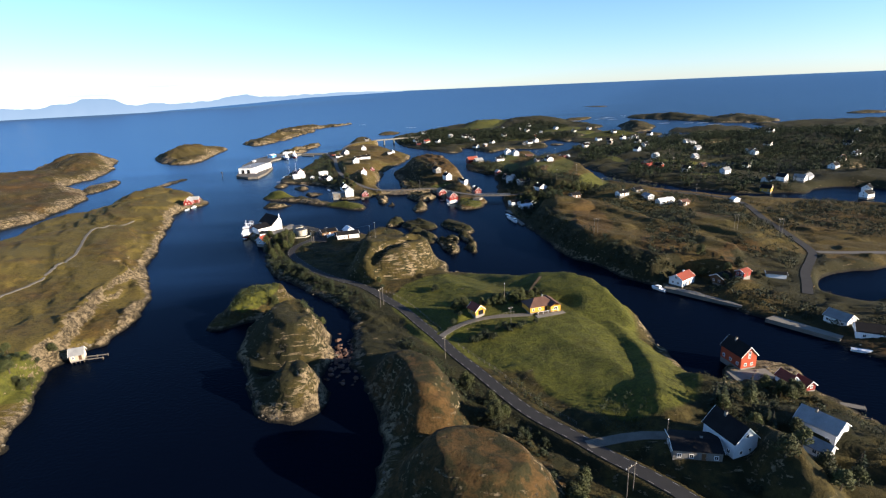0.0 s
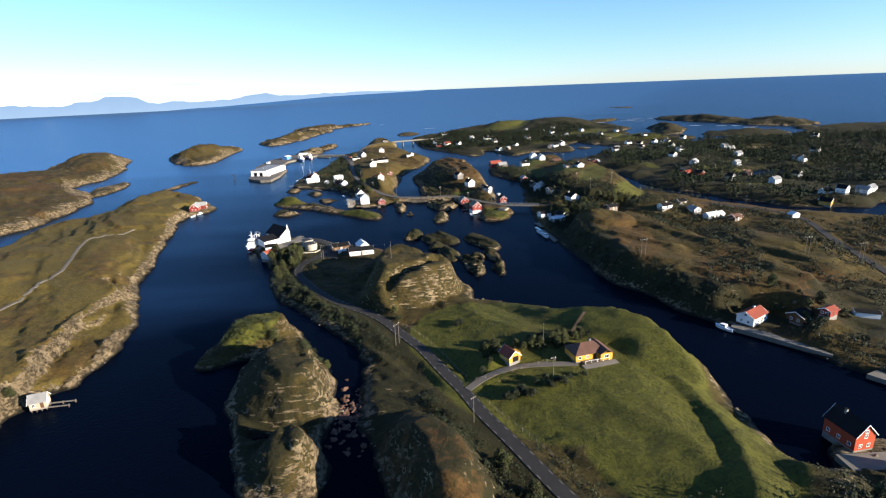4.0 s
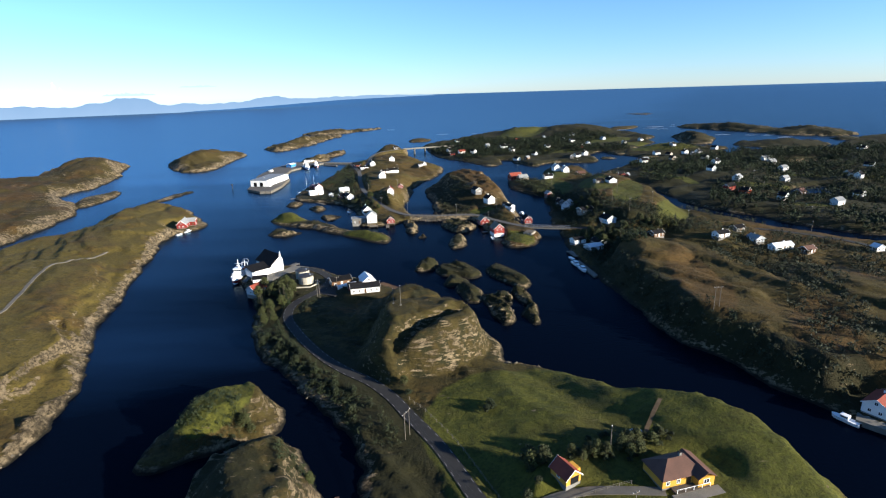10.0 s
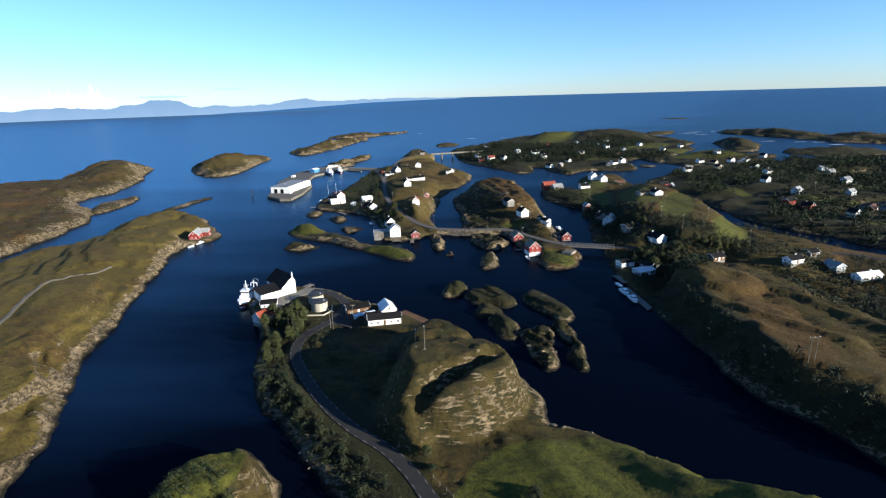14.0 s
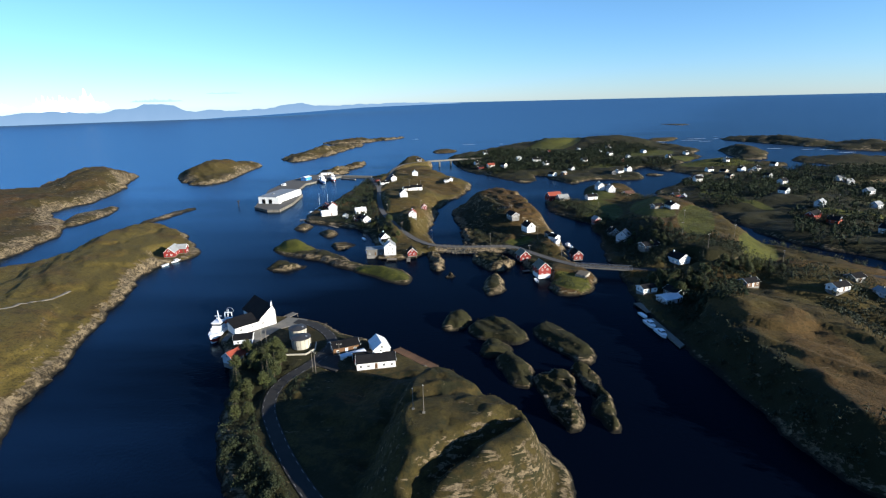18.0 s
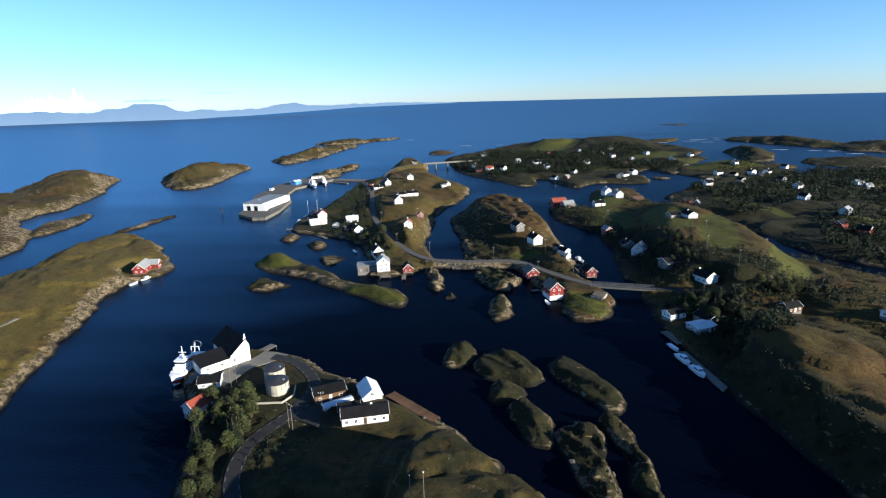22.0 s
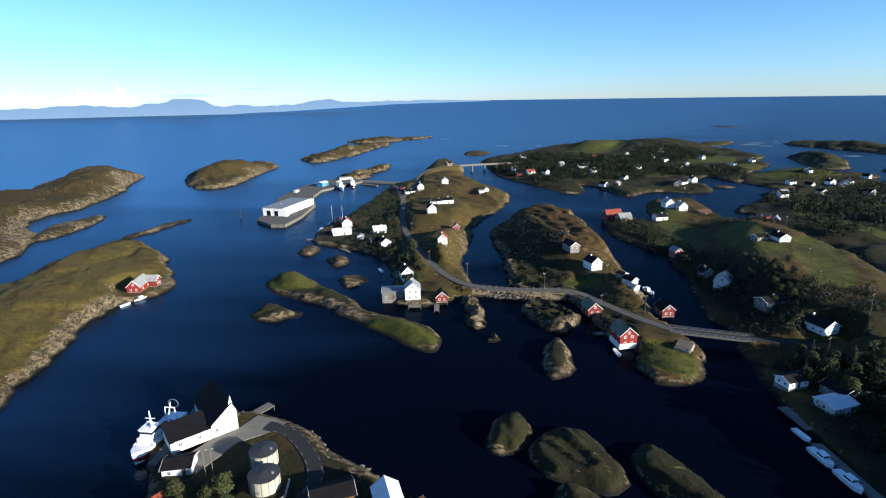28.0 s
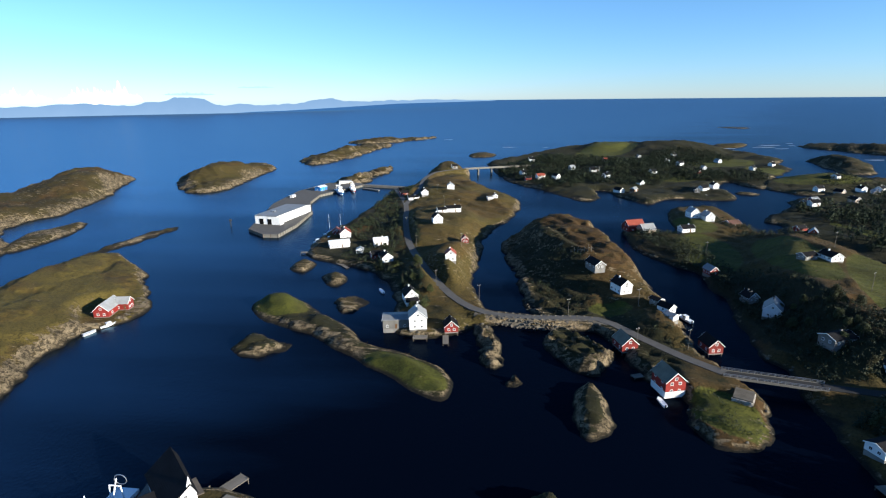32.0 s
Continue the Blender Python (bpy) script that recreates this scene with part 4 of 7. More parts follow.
ASPHALT = mat("grey_asphalt", (0.019, 0.019, 0.019), 0.9, vary=0.3, bump=0.15)
GRAVEL = mat("pale_gravel", (0.115, 0.104, 0.0864), 0.95, vary=0.3, bump=0.3)
PAINT_LINE = mat("white_road_paint", (0.187, 0.18, 0.166), 0.7, vary=0.3)
TIMBER = mat("tarred_timber", (0.0864, 0.072, 0.0576), 0.85, vary=0.35)
POLE = mat("weathered_pole_wood", (0.144, 0.13, 0.108), 0.85, vary=0.3)
STEEL = mat("galvanised_steel", (0.45, 0.46, 0.47), 0.4, metal=0.8, vary=0.2)
WIRE = mat("dark_cable", (0.03, 0.03, 0.03), 0.6)
HULL_WHITE = mat("white_hull_paint", (0.75, 0.76, 0.77), 0.3, spec=0.5, vary=0.1)
HULL_RED = mat("red_bottom_paint", (0.23, 0.0144, 0.0108), 0.5, vary=0.2)
HULL_BLUE = mat("blue_hull_paint", (0.03, 0.12, 0.34), 0.4, vary=0.2)
DECK = mat("grey_green_deck", (0.115, 0.144, 0.13), 0.7, vary=0.3)
BARK = mat("grey_bark", (0.0648, 0.0504, 0.036), 0.95, vary=0.4, bump=0.5)
TANK = mat("cream_tank_plate", (0.36, 0.338, 0.274), 0.55, vary=0.15)
TARP = mat("blue_tarpaulin", (0.05, 0.22, 0.55), 0.5, vary=0.2)
LEAF = mat("green_leaves", (0.016, 0.023, 0.007), 0.75, spec=0.3, vary=0.4, rand=0.3)
LEAF_BRIGHT = mat("yellow_green_leaves", (0.04, 0.047, 0.012), 0.75, spec=0.3, vary=0.4, rand=0.3)
NEEDLE = mat("dark_spruce_needles", (0.013, 0.0202, 0.00792), 0.8, spec=0.2, vary=0.4, rand=0.3)
STRAW = mat("straw_and_heather_tufts", (0.0612, 0.0504, 0.0158), 0.95, vary=0.4, rand=0.3)
ROCK = mat("pale_shore_stone", (0.13, 0.112, 0.0828), 0.95, vary=0.4, bump=0.5, rand=0.25)
RUBBLE = mat("pale_rubble_stone", (0.122, 0.108, 0.0864), 0.95, vary=0.3, bump=0.4, rand=0.3)
FOAM = mat("white_surf", (0.3, 0.34, 0.38), 0.9, vary=0.2)
LEAD = mat("dull_lead_sheet", (0.034, 0.034, 0.036), 0.6, vary=0.25)


# ---- kinds of things ----
def ground(x, y):
    """Height of the ground or, off the land, of the sea."""
    x, y = np.atleast_1d(np.asarray(x, float)), np.atleast_1d(np.asarray(y, float))
    z = np.zeros(x.shape)
    for i in ISLANDS.values():
        lo, hi = i.coast.min(0) - 4, i.coast.max(0) + 4
        m = (x > lo[0]) & (x < hi[0]) & (y > lo[1]) & (y < hi[1])
        if m.any():
            z[m] = np.maximum(z[m], i.height(x[m], y[m]))
    return z


def spot(x, y):
    return float(ground(x, y)[0])


def gable_walls(L, W, H, pitch):
    rise = W / 2 * math.tan(radians(pitch))
    me = Mesh()
    a, b = L / 2, W / 2
    v = [(-a, -b, 0), (a, -b, 0), (a, b, 0), (-a, b, 0), (-a, -b, H), (a, -b, H), (a, b, H), (-a, b, H), (-a, 0, H + rise), (a, 0, H + rise)]
    me.add(v, [(3, 2, 1, 0), (0, 1, 5, 4), (2, 3, 7, 6), (1, 2, 6, 9, 5), (3, 0, 4, 8, 7), (4, 5, 9, 8), (6, 7, 8, 9)])
    return me, rise


def roof_slabs(L, W, H, pitch, over=0.35, thick=0.14):
    """Two sloping slabs that meet at the ridge and stand out over the walls."""
    t = math.tan(radians(pitch))
    a, b = L / 2 + over, W / 2 + over
    me = Mesh()
    for s in (-1, 1):
        v = [(-a, s * b, H - over * t), (a, s * b, H - over * t), (a, 0, H + W / 2 * t), (-a, 0, H + W / 2 * t)]
        v = [(x, y, z + 0.02) for x, y, z in v] + [(x, y, z + 0.02 + thick) for x, y, z in v]
        f = [(3, 2, 1, 0), (4, 5, 6, 7), (0, 1, 5, 4), (1, 2, 6, 5), (2, 3, 7, 6), (3, 0, 4, 7)]
        me.add(v, f if s < 0 else [q[::-1] for q in f])
    return me


def hip_roof(L, W, H, pitch, over=0.4, thick=0.14):
    t = math.tan(radians(pitch))
    a, b = L / 2 + over, W / 2 + over
    top, c = H + b * t - over * t, a - b
    v = [(-a, -b, H - over * t), (a, -b, H - over * t), (a, b, H - over * t), (-a, b, H - over * t)]
    me = Mesh()
    me.add(v + [(x, y, z + thick) for x, y, z in v] + [(-c, 0, top + thick), (c, 0, top + thick)],
           [(3, 2, 1, 0), (0, 1, 5, 4), (1, 2, 6, 5), (2, 3, 7, 6), (3, 0, 4, 7), (4, 5, 9, 8), (6, 7, 8, 9), (5, 6, 9), (7, 4, 8)])
    return me


PANES = {}


def window(parent, x, y, z, face, w=1.0, h=1.1, frame_mat=None):
    """A window standing a little proud of a wall; face is the way it looks, in degrees."""
    key = (w, h)
    if key not in PANES:
        fr, gl = Mesh(), Mesh()
        for sx in (-1, 1):
            fr.box(0.02, sx * (w / 2 - 0.05), -h / 2, 0.1, 0.1, h)
        for zz in (-h / 2, h / 2 - 0.1):
            fr.box(0.02, 0, zz, 0.1, w - 0.2, 0.1)
        fr.box(0.03, 0, -h / 2 + 0.1, 0.06, 0.06, h - 0.2)
        gl.box(0.0, 0, -h / 2 + 0.1, 0.06, w - 0.2, h - 0.2)
        PANES[key] = fr.done("window", TRIM), gl.done("pane", GLASS)
    fr, gl = PANES[key]
    ob = part("window", fr, None, parent)
    ob.matrix_basis = pose(x, y, z, 0, 0, face)
    part("pane", gl, None, ob)
    return ob


def house(x, y, L, W, H, rot, wall=None, roof=None, label="", pitch=38, floors=1, name="house", category="house", hip=False, chimney=True, detail=2, z=None, gable=2, side=3, door=True, group="", foot=1.6, porch=False, trim=True):
    """A boarded house with its ridge along its length; detail 0 for the far ones, 2 for the near."""
    base = spot(x, y) if z is None else z
    ob = thing(name, label, category, pose(x, y, base, 0, 0, rot), group)
    f = Mesh().box(0, 0, -foot, L - 0.1, W - 0.1, foot + 0.35)
    part("foundation", f, STONE, ob)
    if hip:
        part("wall", Mesh().box(0, 0, 0.3, L, W, H - 0.3), wall, ob)
        part("roof", hip_roof(L, W, H, pitch), roof, ob)
        rise = 0
    else:
        me, rise = gable_walls(L, W, H, pitch)
        me.v = [(a, b, c if c > 0 else 0.3) for a, b, c in me.v]
        part("wall", me, wall, ob)
        part("roof", roof_slabs(L, W, H, pitch), roof, ob)
        if trim and detail > 0:
            t = math.tan(radians(pitch))
            for sx in (-1, 1):
                bg = Mesh()
                for sy in (-1, 1):
                    xx = sx * (L / 2 + 0.36)
                    p, q = (xx, sy * (W / 2 + 0.36), H - 0.36 * t - 0.1), (xx, 0, H + W / 2 * t - 0.1)
                    v = [(xx + dx, yy, zz + dz) for yy, zz in ((p[1], p[2]), (q[1], q[2])) for dx, dz in ((-0.04, 0), (0.04, 0), (0.04, 0.26), (-0.04, 0.26))]
                    bg.add(v, [(0, 1, 2, 3), (7, 6, 5, 4), (0, 4, 5, 1), (1, 5, 6, 2), (2, 6, 7, 3), (3, 7, 4, 0)])
                part("bargeboard", bg, TRIM, ob)
    if chimney:
        ct = H + (W / 2 * math.tan(radians(pitch)) if not hip else W * 0.3)
        ch = part("chimney", Mesh().box(L * 0.15, W * 0.06, ct - 0.9, 0.6, 0.6, 1.7), TRIM if wall is WHITE else STONE, ob)
        part("cap", Mesh().box(L * 0.15, W * 0.06, ct + 0.8, 0.75, 0.75, 0.08), SLATE, ch)
    rows = [0.35 + 1.15 + 2.6 * k for k in range(floors)]
    for k, zz in enumerate(rows):
        if zz + 0.6 > H:
            break
        for s in (-1, 1):
            for i in range(side):
                xx = L * ((i + 0.5) / side - 0.5)
                if door and s < 0 and k == 0 and i == side // 2:
                    d = part("door", Mesh().box(xx, -W / 2 - 0.03, 0.35, 0.95, 0.08, 2.05), BROWN if wall is not BROWN else TRIM, ob)
                    part("handle", Mesh().box(xx + 0.36, -W / 2 - 0.1, 1.35, 0.12, 0.06, 0.05), STEEL, d)
                    continue
                window(ob, xx, s * W / 2, zz, 90 * s)
    if not hip:
        levels = rows + ([H + rise * 0.3] if rise > 1.8 and gable > 0 else [])
        for k, zz in enumerate(levels):
            n = gable if zz + 0.6 < H else max(1, gable - 1)
            for s in (-1, 1):
                for i in range(n):
                    yy = (W * 0.8 if zz + 0.6 < H else W * 0.45) * ((i + 0.5) / n - 0.5)
                    window(ob, s * L / 2, yy, zz, 0 if s > 0 else 180)
    if porch:
        p = Mesh().box(L * 0.1, -W / 2 - 1.1, -foot, L * 0.8, 2.2, foot + 0.25)
        part("deck", p, TIMBER, ob)
        for i in range(5):
            part("rail_post", Mesh().box(L * 0.1 + L * 0.78 * (i / 4 - 0.5), -W / 2 - 2.1, 0.25, 0.09, 0.09, 0.95), TRIM, ob)
        part("rail", Mesh().box(L * 0.1, -W / 2 - 2.1, 1.2, L * 0.8, 0.09, 0.07), TRIM, ob)
    return ob


def boathouse(x, y, L, W, H, rot, wall=None, roof=None, label="", z=0.9, stilts=True, pitch=42, win=2):
    """A waterside shed on posts with a gable towards the sound."""
    ob = house(x, y, L, W, H, rot, wall, roof, label, pitch=pitch, name="boathouse", category="boathouse", chimney=False, z=z, gable=win, side=2, foot=0.2, floors=2 if H > 3.6 else 1)
    if stilts:
        for sx in (-1, -0.33, 0.33, 1):
            for sy in (-1, 1):
                part("post", Mesh().tube((sx * (L / 2 - 0.3), sy * (W / 2 - 0.3), -2.2), (sx * (L / 2 - 0.3), sy * (W / 2 - 0.3), 0.25), 0.14, 0.12, 6), TIMBER, ob)
    return ob


def utility_pole(x, y, h=9.0, rot=0, double=False, gap=2.2, label="weathered wooden power pole"):
    """One pole with a cross-arm, or two joined under a long arm, with insulators."""
    ob = thing("power_pole", ("pair of " if double else "") + label + (" joined by a cross-arm" if double else " standing in the grass"), "power pole", pose(x, y, spot(x, y), 0, 0, rot))
    for k in ((-gap / 2, gap / 2) if double else (0,)):
        part("pole", Mesh().tube((k, 0, -0.8), (k, 0, h), 0.1, 0.07, 8), POLE, ob)
    w = gap + 1.6 if double else 1.8
    arm = part("cross_arm", Mesh().box(0, 0.14, h - 0.7, w, 0.12, 0.16), POLE, ob)
    for k in (-1, 0, 1):
        part("insulator", Mesh().tube((k * (w / 2 - 0.15), 0.14, h - 0.54), (k * (w / 2 - 0.15), 0.14, h - 0.28), 0.06, 0.04, 6), TRIM, arm)
    return ob


def mast_pole(x, y, h, label):
    ob = thing("mast", label, "mast", pose(x, y, spot(x, y)))
    part("pole", Mesh().tube((0, 0, -0.6), (0, 0, h), 0.11, 0.06, 8), POLE, ob)
    part("knob", Mesh().tube((0, 0, h), (0, 0, h + 0.2), 0.14, 0.05, 8), TRIM, ob)
    part("foot", Mesh().box(0, 0, -0.4, 0.7, 0.7, 0.65), CONCRETE, ob)
    return ob


def hull(L, B, D, bow=0.35, stations=9):
    """A boat's hull with a raked bow along +x and a flat stern."""
    me, rings = Mesh(), []
    for i in range(stations):
        t = i / (stations - 1)
        x = -L / 2 + L * t
        w = B / 2 * (1 if t < 1 - bow else math.sqrt(max(0, 1 - ((t - 1 + bow) / bow) ** 2))) * (0.85 + 0.15 * min(1, t * 5))
        w = max(w, 0.03)
        top = D * (1 + 0.35 * max(0, (t - 0.55) / 0.45) ** 2)
        rake = 0.08 * L * max(0, (t - 0.8) / 0.2)
        rings.append([(x - rake * 0.5, 0, -0.35 * D), (x, -w * 0.75, 0.0), (x + rake * 0.4, -w, top), (x + rake * 0.4, w, top), (x, w * 0.75, 0.0)])
    for r in rings:
        me.v += r
    for i in range(stations - 1):
        for k in range(5):
            a, b = i * 5 + k, i * 5 + (k + 1) % 5
            me.f.append((a, b, b + 5, a + 5))
    me.f += [(4, 3, 2, 1, 0), tuple(range(5 * stations - 5, 5 * stations))]
    return me


def small_boat(x, y, rot, L=7.0, kind="cabin", label="white motor boat moored at the jetty"):
    ob = thing("boat", label, "boat", pose(x, y, 0.1, 0, 0, rot), "moored boats")
    part("hull", hull(L, L * 0.34, L * 0.13), HULL_WHITE, ob)
    part("gunwale", Mesh().box(-L * 0.08, L * 0.165, L * 0.125, L * 0.8, 0.08, 0.1).box(-L * 0.08, -L * 0.165, L * 0.125, L * 0.8, 0.08, 0.1), STEEL, ob)
    part("deck", Mesh().box(-L * 0.1, 0, L * 0.11, L * 0.78, L * 0.3, 0.06), DECK, ob)
    if kind == "cabin":
        c = part("cabin", Mesh().box(L * 0.05, 0, L * 0.12, L * 0.32, L * 0.24, L * 0.17), HULL_WHITE, ob)
        part("windscreen", Mesh().box(L * 0.215, 0, L * 0.2, 0.04, L * 0.2, L * 0.07), GLASS, c)
        part("side_window", Mesh().box(L * 0.05, 0, L * 0.2, L * 0.26, L * 0.245, L * 0.06), GLASS, c)
        part("outboard", Mesh().box(-L * 0.52, 0, L * 0.02, 0.35, 0.35, L * 0.15), SLATE, ob)
    elif kind == "sail":
        part("cabin", Mesh().box(L * 0.05, 0, L * 0.12, L * 0.4, L * 0.2, L * 0.07), HULL_WHITE, ob)
        m = part("mast", Mesh().tube((L * 0.08, 0, L * 0.12), (L * 0.08, 0, L * 1.35), 0.09, 0.06, 6), HULL_WHITE, ob)
        part("boom", Mesh().tube((L * 0.08, 0, L * 0.3), (-L * 0.35, 0, L * 0.3), 0.12, 0.1, 6), HULL_BLUE, m)
        part("stay", Mesh().tube((L * 0.5, 0, L * 0.16), (L * 0.08, 0, L * 1.3), 0.025, 0.025, 4), WIRE, m)
        part("stay", Mesh().tube((-L * 0.48, 0, L * 0.14), (L * 0.08, 0, L * 1.3), 0.025, 0.025, 4), WIRE, m)
    else:
        part("thwart", Mesh().box(0, 0, L * 0.12, 0.3, L * 0.28, 0.05), POLE, ob)
        part("outboard", Mesh().box(-L * 0.52, 0, L * 0.02, 0.3, 0.3, L * 0.16), SLATE, ob)
    return ob


def fishing_ship(x, y, rot, L=25.0, label="white fishing vessel with a red bottom, moored at the warehouse quay", bottom=None, s=1.0):
    ob = thing("fishing_vessel", label, "ship", pose(x, y, 0.0, 0, 0, rot), "fishing vessels")
    k = L / 25.0
    part("hull", hull(L, 7.0 * k, 3.4 * k, 0.4, 13), HULL_WHITE, ob)
    part("bottom_band", hull(L * 0.985, 7.12 * k, 1.75 * k, 0.4, 13), bottom or HULL_RED, ob, "red bottom paint")
    part("deck", Mesh().box(-2 * k, 0, 2.9 * k, 19 * k, 6.0 * k, 0.25), DECK, ob)
    part("bulwark", Mesh().box(-2 * k, 3.25 * k, 3.0 * k, 20 * k, 0.18, 1.0 * k).box(-2 * k, -3.25 * k, 3.0 * k, 20 * k, 0.18, 1.0 * k), HULL_WHITE, ob)
    lower = part("deckhouse", Mesh().box(2.5 * k, 0, 3.0 * k, 9 * k, 5.2 * k, 2.5 * k), HULL_WHITE, ob)
    for i in range(4):
        for sy in (-1, 1):
            part("porthole", Mesh().box((-0.7 + 2.1 * i) * k, sy * 2.6 * k, 4.3 * k, 0.5, 0.08, 0.5), GLASS, lower)
    br = part("wheelhouse", Mesh().box(3.5 * k, 0, 5.5 * k, 4.4 * k, 4.4 * k, 2.4 * k), HULL_WHITE, ob)
    part("bridge_windows", Mesh().box(3.5 * k, 0, 6.6 * k, 4.5 * k, 4.5 * k, 0.8 * k), GLASS, br)
    part("bridge_roof", Mesh().box(3.5 * k, 0, 7.9 * k, 5.0 * k, 5.0 * k, 0.2), HULL_WHITE, br)
    m = part("mast", Mesh().tube((2.5 * k, 0, 8 * k), (2.5 * k, 0, 13.5 * k), 0.28, 0.14, 8), HULL_WHITE, ob)
    part("yard", Mesh().box(2.5 * k, 0, 10.5 * k, 0.2, 3.4 * k, 0.2), HULL_WHITE, m)
    part("radar", Mesh().box(2.9 * k, 0, 9.4 * k, 0.35, 2.0 * k, 0.3), TRIM, m)
    part("dome", Mesh().tube((3.8 * k, 1.3 * k, 8.1 * k), (3.8 * k, 1.3 * k, 9.0 * k), 0.5, 0.32, 10), HULL_WHITE, br)
    for sx, sy in ((-7.5, 2.2), (-7.5, -2.2)):
        part("gallows_leg", Mesh().tube((sx * k, sy * k, 3 * k), (sx * k, sy * 0.8 * k, 8.4 * k), 0.2, 0.16, 6), HULL_WHITE, ob)
    part("gallows_beam", Mesh().tube((-7.5 * k, 1.8 * k, 8.4 * k), (-7.5 * k, -1.8 * k, 8.4 * k), 0.18, 0.18, 6), HULL_WHITE, ob)
    ring = Mesh()
    for i in range(20):
        a, b = 2 * math.pi * i / 20, 2 * math.pi * (i + 1) / 20
        ring.tube((-9.8 * k, 1.9 * k * math.cos(a), (8.6 + 1.6 * math.sin(a)) * k), (-9.8 * k, 1.9 * k * math.cos(b), (8.6 + 1.6 * math.sin(b)) * k), 0.1, 0.1, 5, False)
    part("net_drum", ring, STEEL, ob)
    part("crane_boom", Mesh().tube((-4 * k, 1 * k, 4 * k), (-9 * k, -0.5 * k, 9.6 * k), 0.22, 0.14, 6), HULL_WHITE, ob)
    part("net_heap", Mesh().tube((-6 * k, 0, 3.1 * k), (-6 * k, 0, 4.1 * k), 1.9 * k, 0.9 * k, 9), HULL_BLUE, ob)
    part("rail", Mesh().box(8.6 * k, 1.6 * k, 5.0 * k, 4 * k, 0.06, 0.06).box(8.6 * k, -1.6 * k, 5.0 * k, 4 * k, 0.06, 0.06), STEEL, ob)
    part("lifeboat", hull(3.0, 1.3, 0.7).v and Mesh().add([(a - 0.5 * k, b + 2.1 * k, c + 5.8 * k) for a, b, c in hull(3.0, 1.3, 0.7).v], hull(3.0, 1.3, 0.7).f), ORANGE, ob, "orange rescue boat")
    return ob


def jetty(x, y, L, W, rot, z=1.2, label="weathered plank jetty standing on posts", planks=True, wood=None):
    ob = thing("jetty", label, "jetty", pose(x, y, z, 0, 0, rot))
    part("beam", Mesh().box(0, W / 2 - 0.2, -0.3, L, 0.2, 0.22).box(0, -W / 2 + 0.2, -0.3, L, 0.2, 0.22), TIMBER, ob)
    n = max(4, min(26, int(L / 0.6))) if planks else 4
    board = Mesh().box(0, 0, -0.08, L / n - 0.05, W, 0.1).done("plank", wood or POLE)
    for i in range(n):
        part("plank", board, None, ob).location = (L * ((i + 0.5) / n - 0.5), 0, 0)
    for i in range(max(2, int(L / 4) + 1)):
        for sy in (-1, 1):
            xx = (L - 0.5) * (i / max(1, int(L / 4)) - 0.5)
            part("post", Mesh().tube((xx, sy * (W / 2 - 0.15), -z - 1.2), (xx, sy * (W / 2 - 0.15), 0.3), 0.13, 0.12, 6), TIMBER, ob)
    return ob


def ribbon(way, half, lift, z_of=None, sub=3):
    """A strip along a way, rounded between its points."""
    p = np.array([w[:3] for w in way], float)
    a = np.vstack([2 * p[0] - p[1], p, 2 * p[-1] - p[-2]])
    pts = []
    for i in range(1, len(a) - 2):
        for s in range(sub):
            t = s / sub
            pts.append(0.5 * (2 * a[i] + (a[i + 1] - a[i - 1]) * t + (2 * a[i - 1] - 5 * a[i] + 4 * a[i + 1] - a[i + 2]) * t * t + (3 * a[i] - a[i - 1] - 3 * a[i + 1] + a[i + 2]) * t**3))
    pts.append(p[-1])
    pts = np.array(pts)
    d = np.gradient(pts[:, :2], axis=0)
    d /= np.linalg.norm(d, axis=1, keepdims=True)
    n = np.stack([-d[:, 1], d[:, 0]], -1)
    return pts, d, n


def road(way, half, label, material, name="road", marks=True, lift=0.05):
    pts, d, n = ribbon(way, half, lift)
    me = Mesh()
    for q, m in zip(pts, n):
        l, r = q[:2] + half * m, q[:2] - half * m
        me.v += [(*l, q[2] - 0.6), (*l, q[2] + lift), (*r, q[2] + lift), (*r, q[2] - 0.6)]
    for i in range(len(pts) - 1):
        for k in range(3):
            a = 4 * i + k
            me.f.append((a, a + 4, a + 5, a + 1))
    ob = tagged(new(name, me.done(name, material)), label, "road", kind="structure")
    if marks:
        run = np.r_[0, np.cumsum(np.linalg.norm(np.diff(pts[:, :2], axis=0), axis=1))]
        for s in (-1, 1):
            dash = Mesh()
            for a in np.arange(0, run[-1] - 2, 4.0):
                e = [np.array([np.interp(a + q, run, pts[:, c]) for c in range(3)]) for q in (0, 1.6)]
                w = [np.array([np.interp(a + q, run, n[:, c]) for c in range(2)]) for q in (0, 1.6)]
                v = []
                for k in (0, 1):
                    for o in (half - 0.42, half - 0.27):
                        v.append((*(e[k][:2] + s * o * w[k]), e[k][2] + lift + 0.012))
                dash.add(v, [(0, 2, 3, 1)] if s < 0 else [(1, 3, 2, 0)])
            part("road_markings", dash, PAINT_LINE, ob, "dashed white edge line")
    return ob


def leaf_ball(me, c, r, n, size, rng, squash=0.8, up=0.5):
    """Small leaf sprays strewn through a lumpy ball."""
    for _ in range(n):
        v = rng.normal(size=3)
        v /= np.linalg.norm(v)
        p = np.array(c) + v * r * (0.55 + 0.5 * rng.random()) * (1, 1, squash)
        q = v + rng.normal(size=3) * 0.7
        q[2] += up
        q /= np.linalg.norm(q)
        t = np.cross(q, rng.normal(size=3))
        t /= np.linalg.norm(t) + 1e-9
        b = np.cross(q, t)
        s = size * (0.6 + 0.8 * rng.random())
        w = s * (0.45 + 0.3 * rng.random())
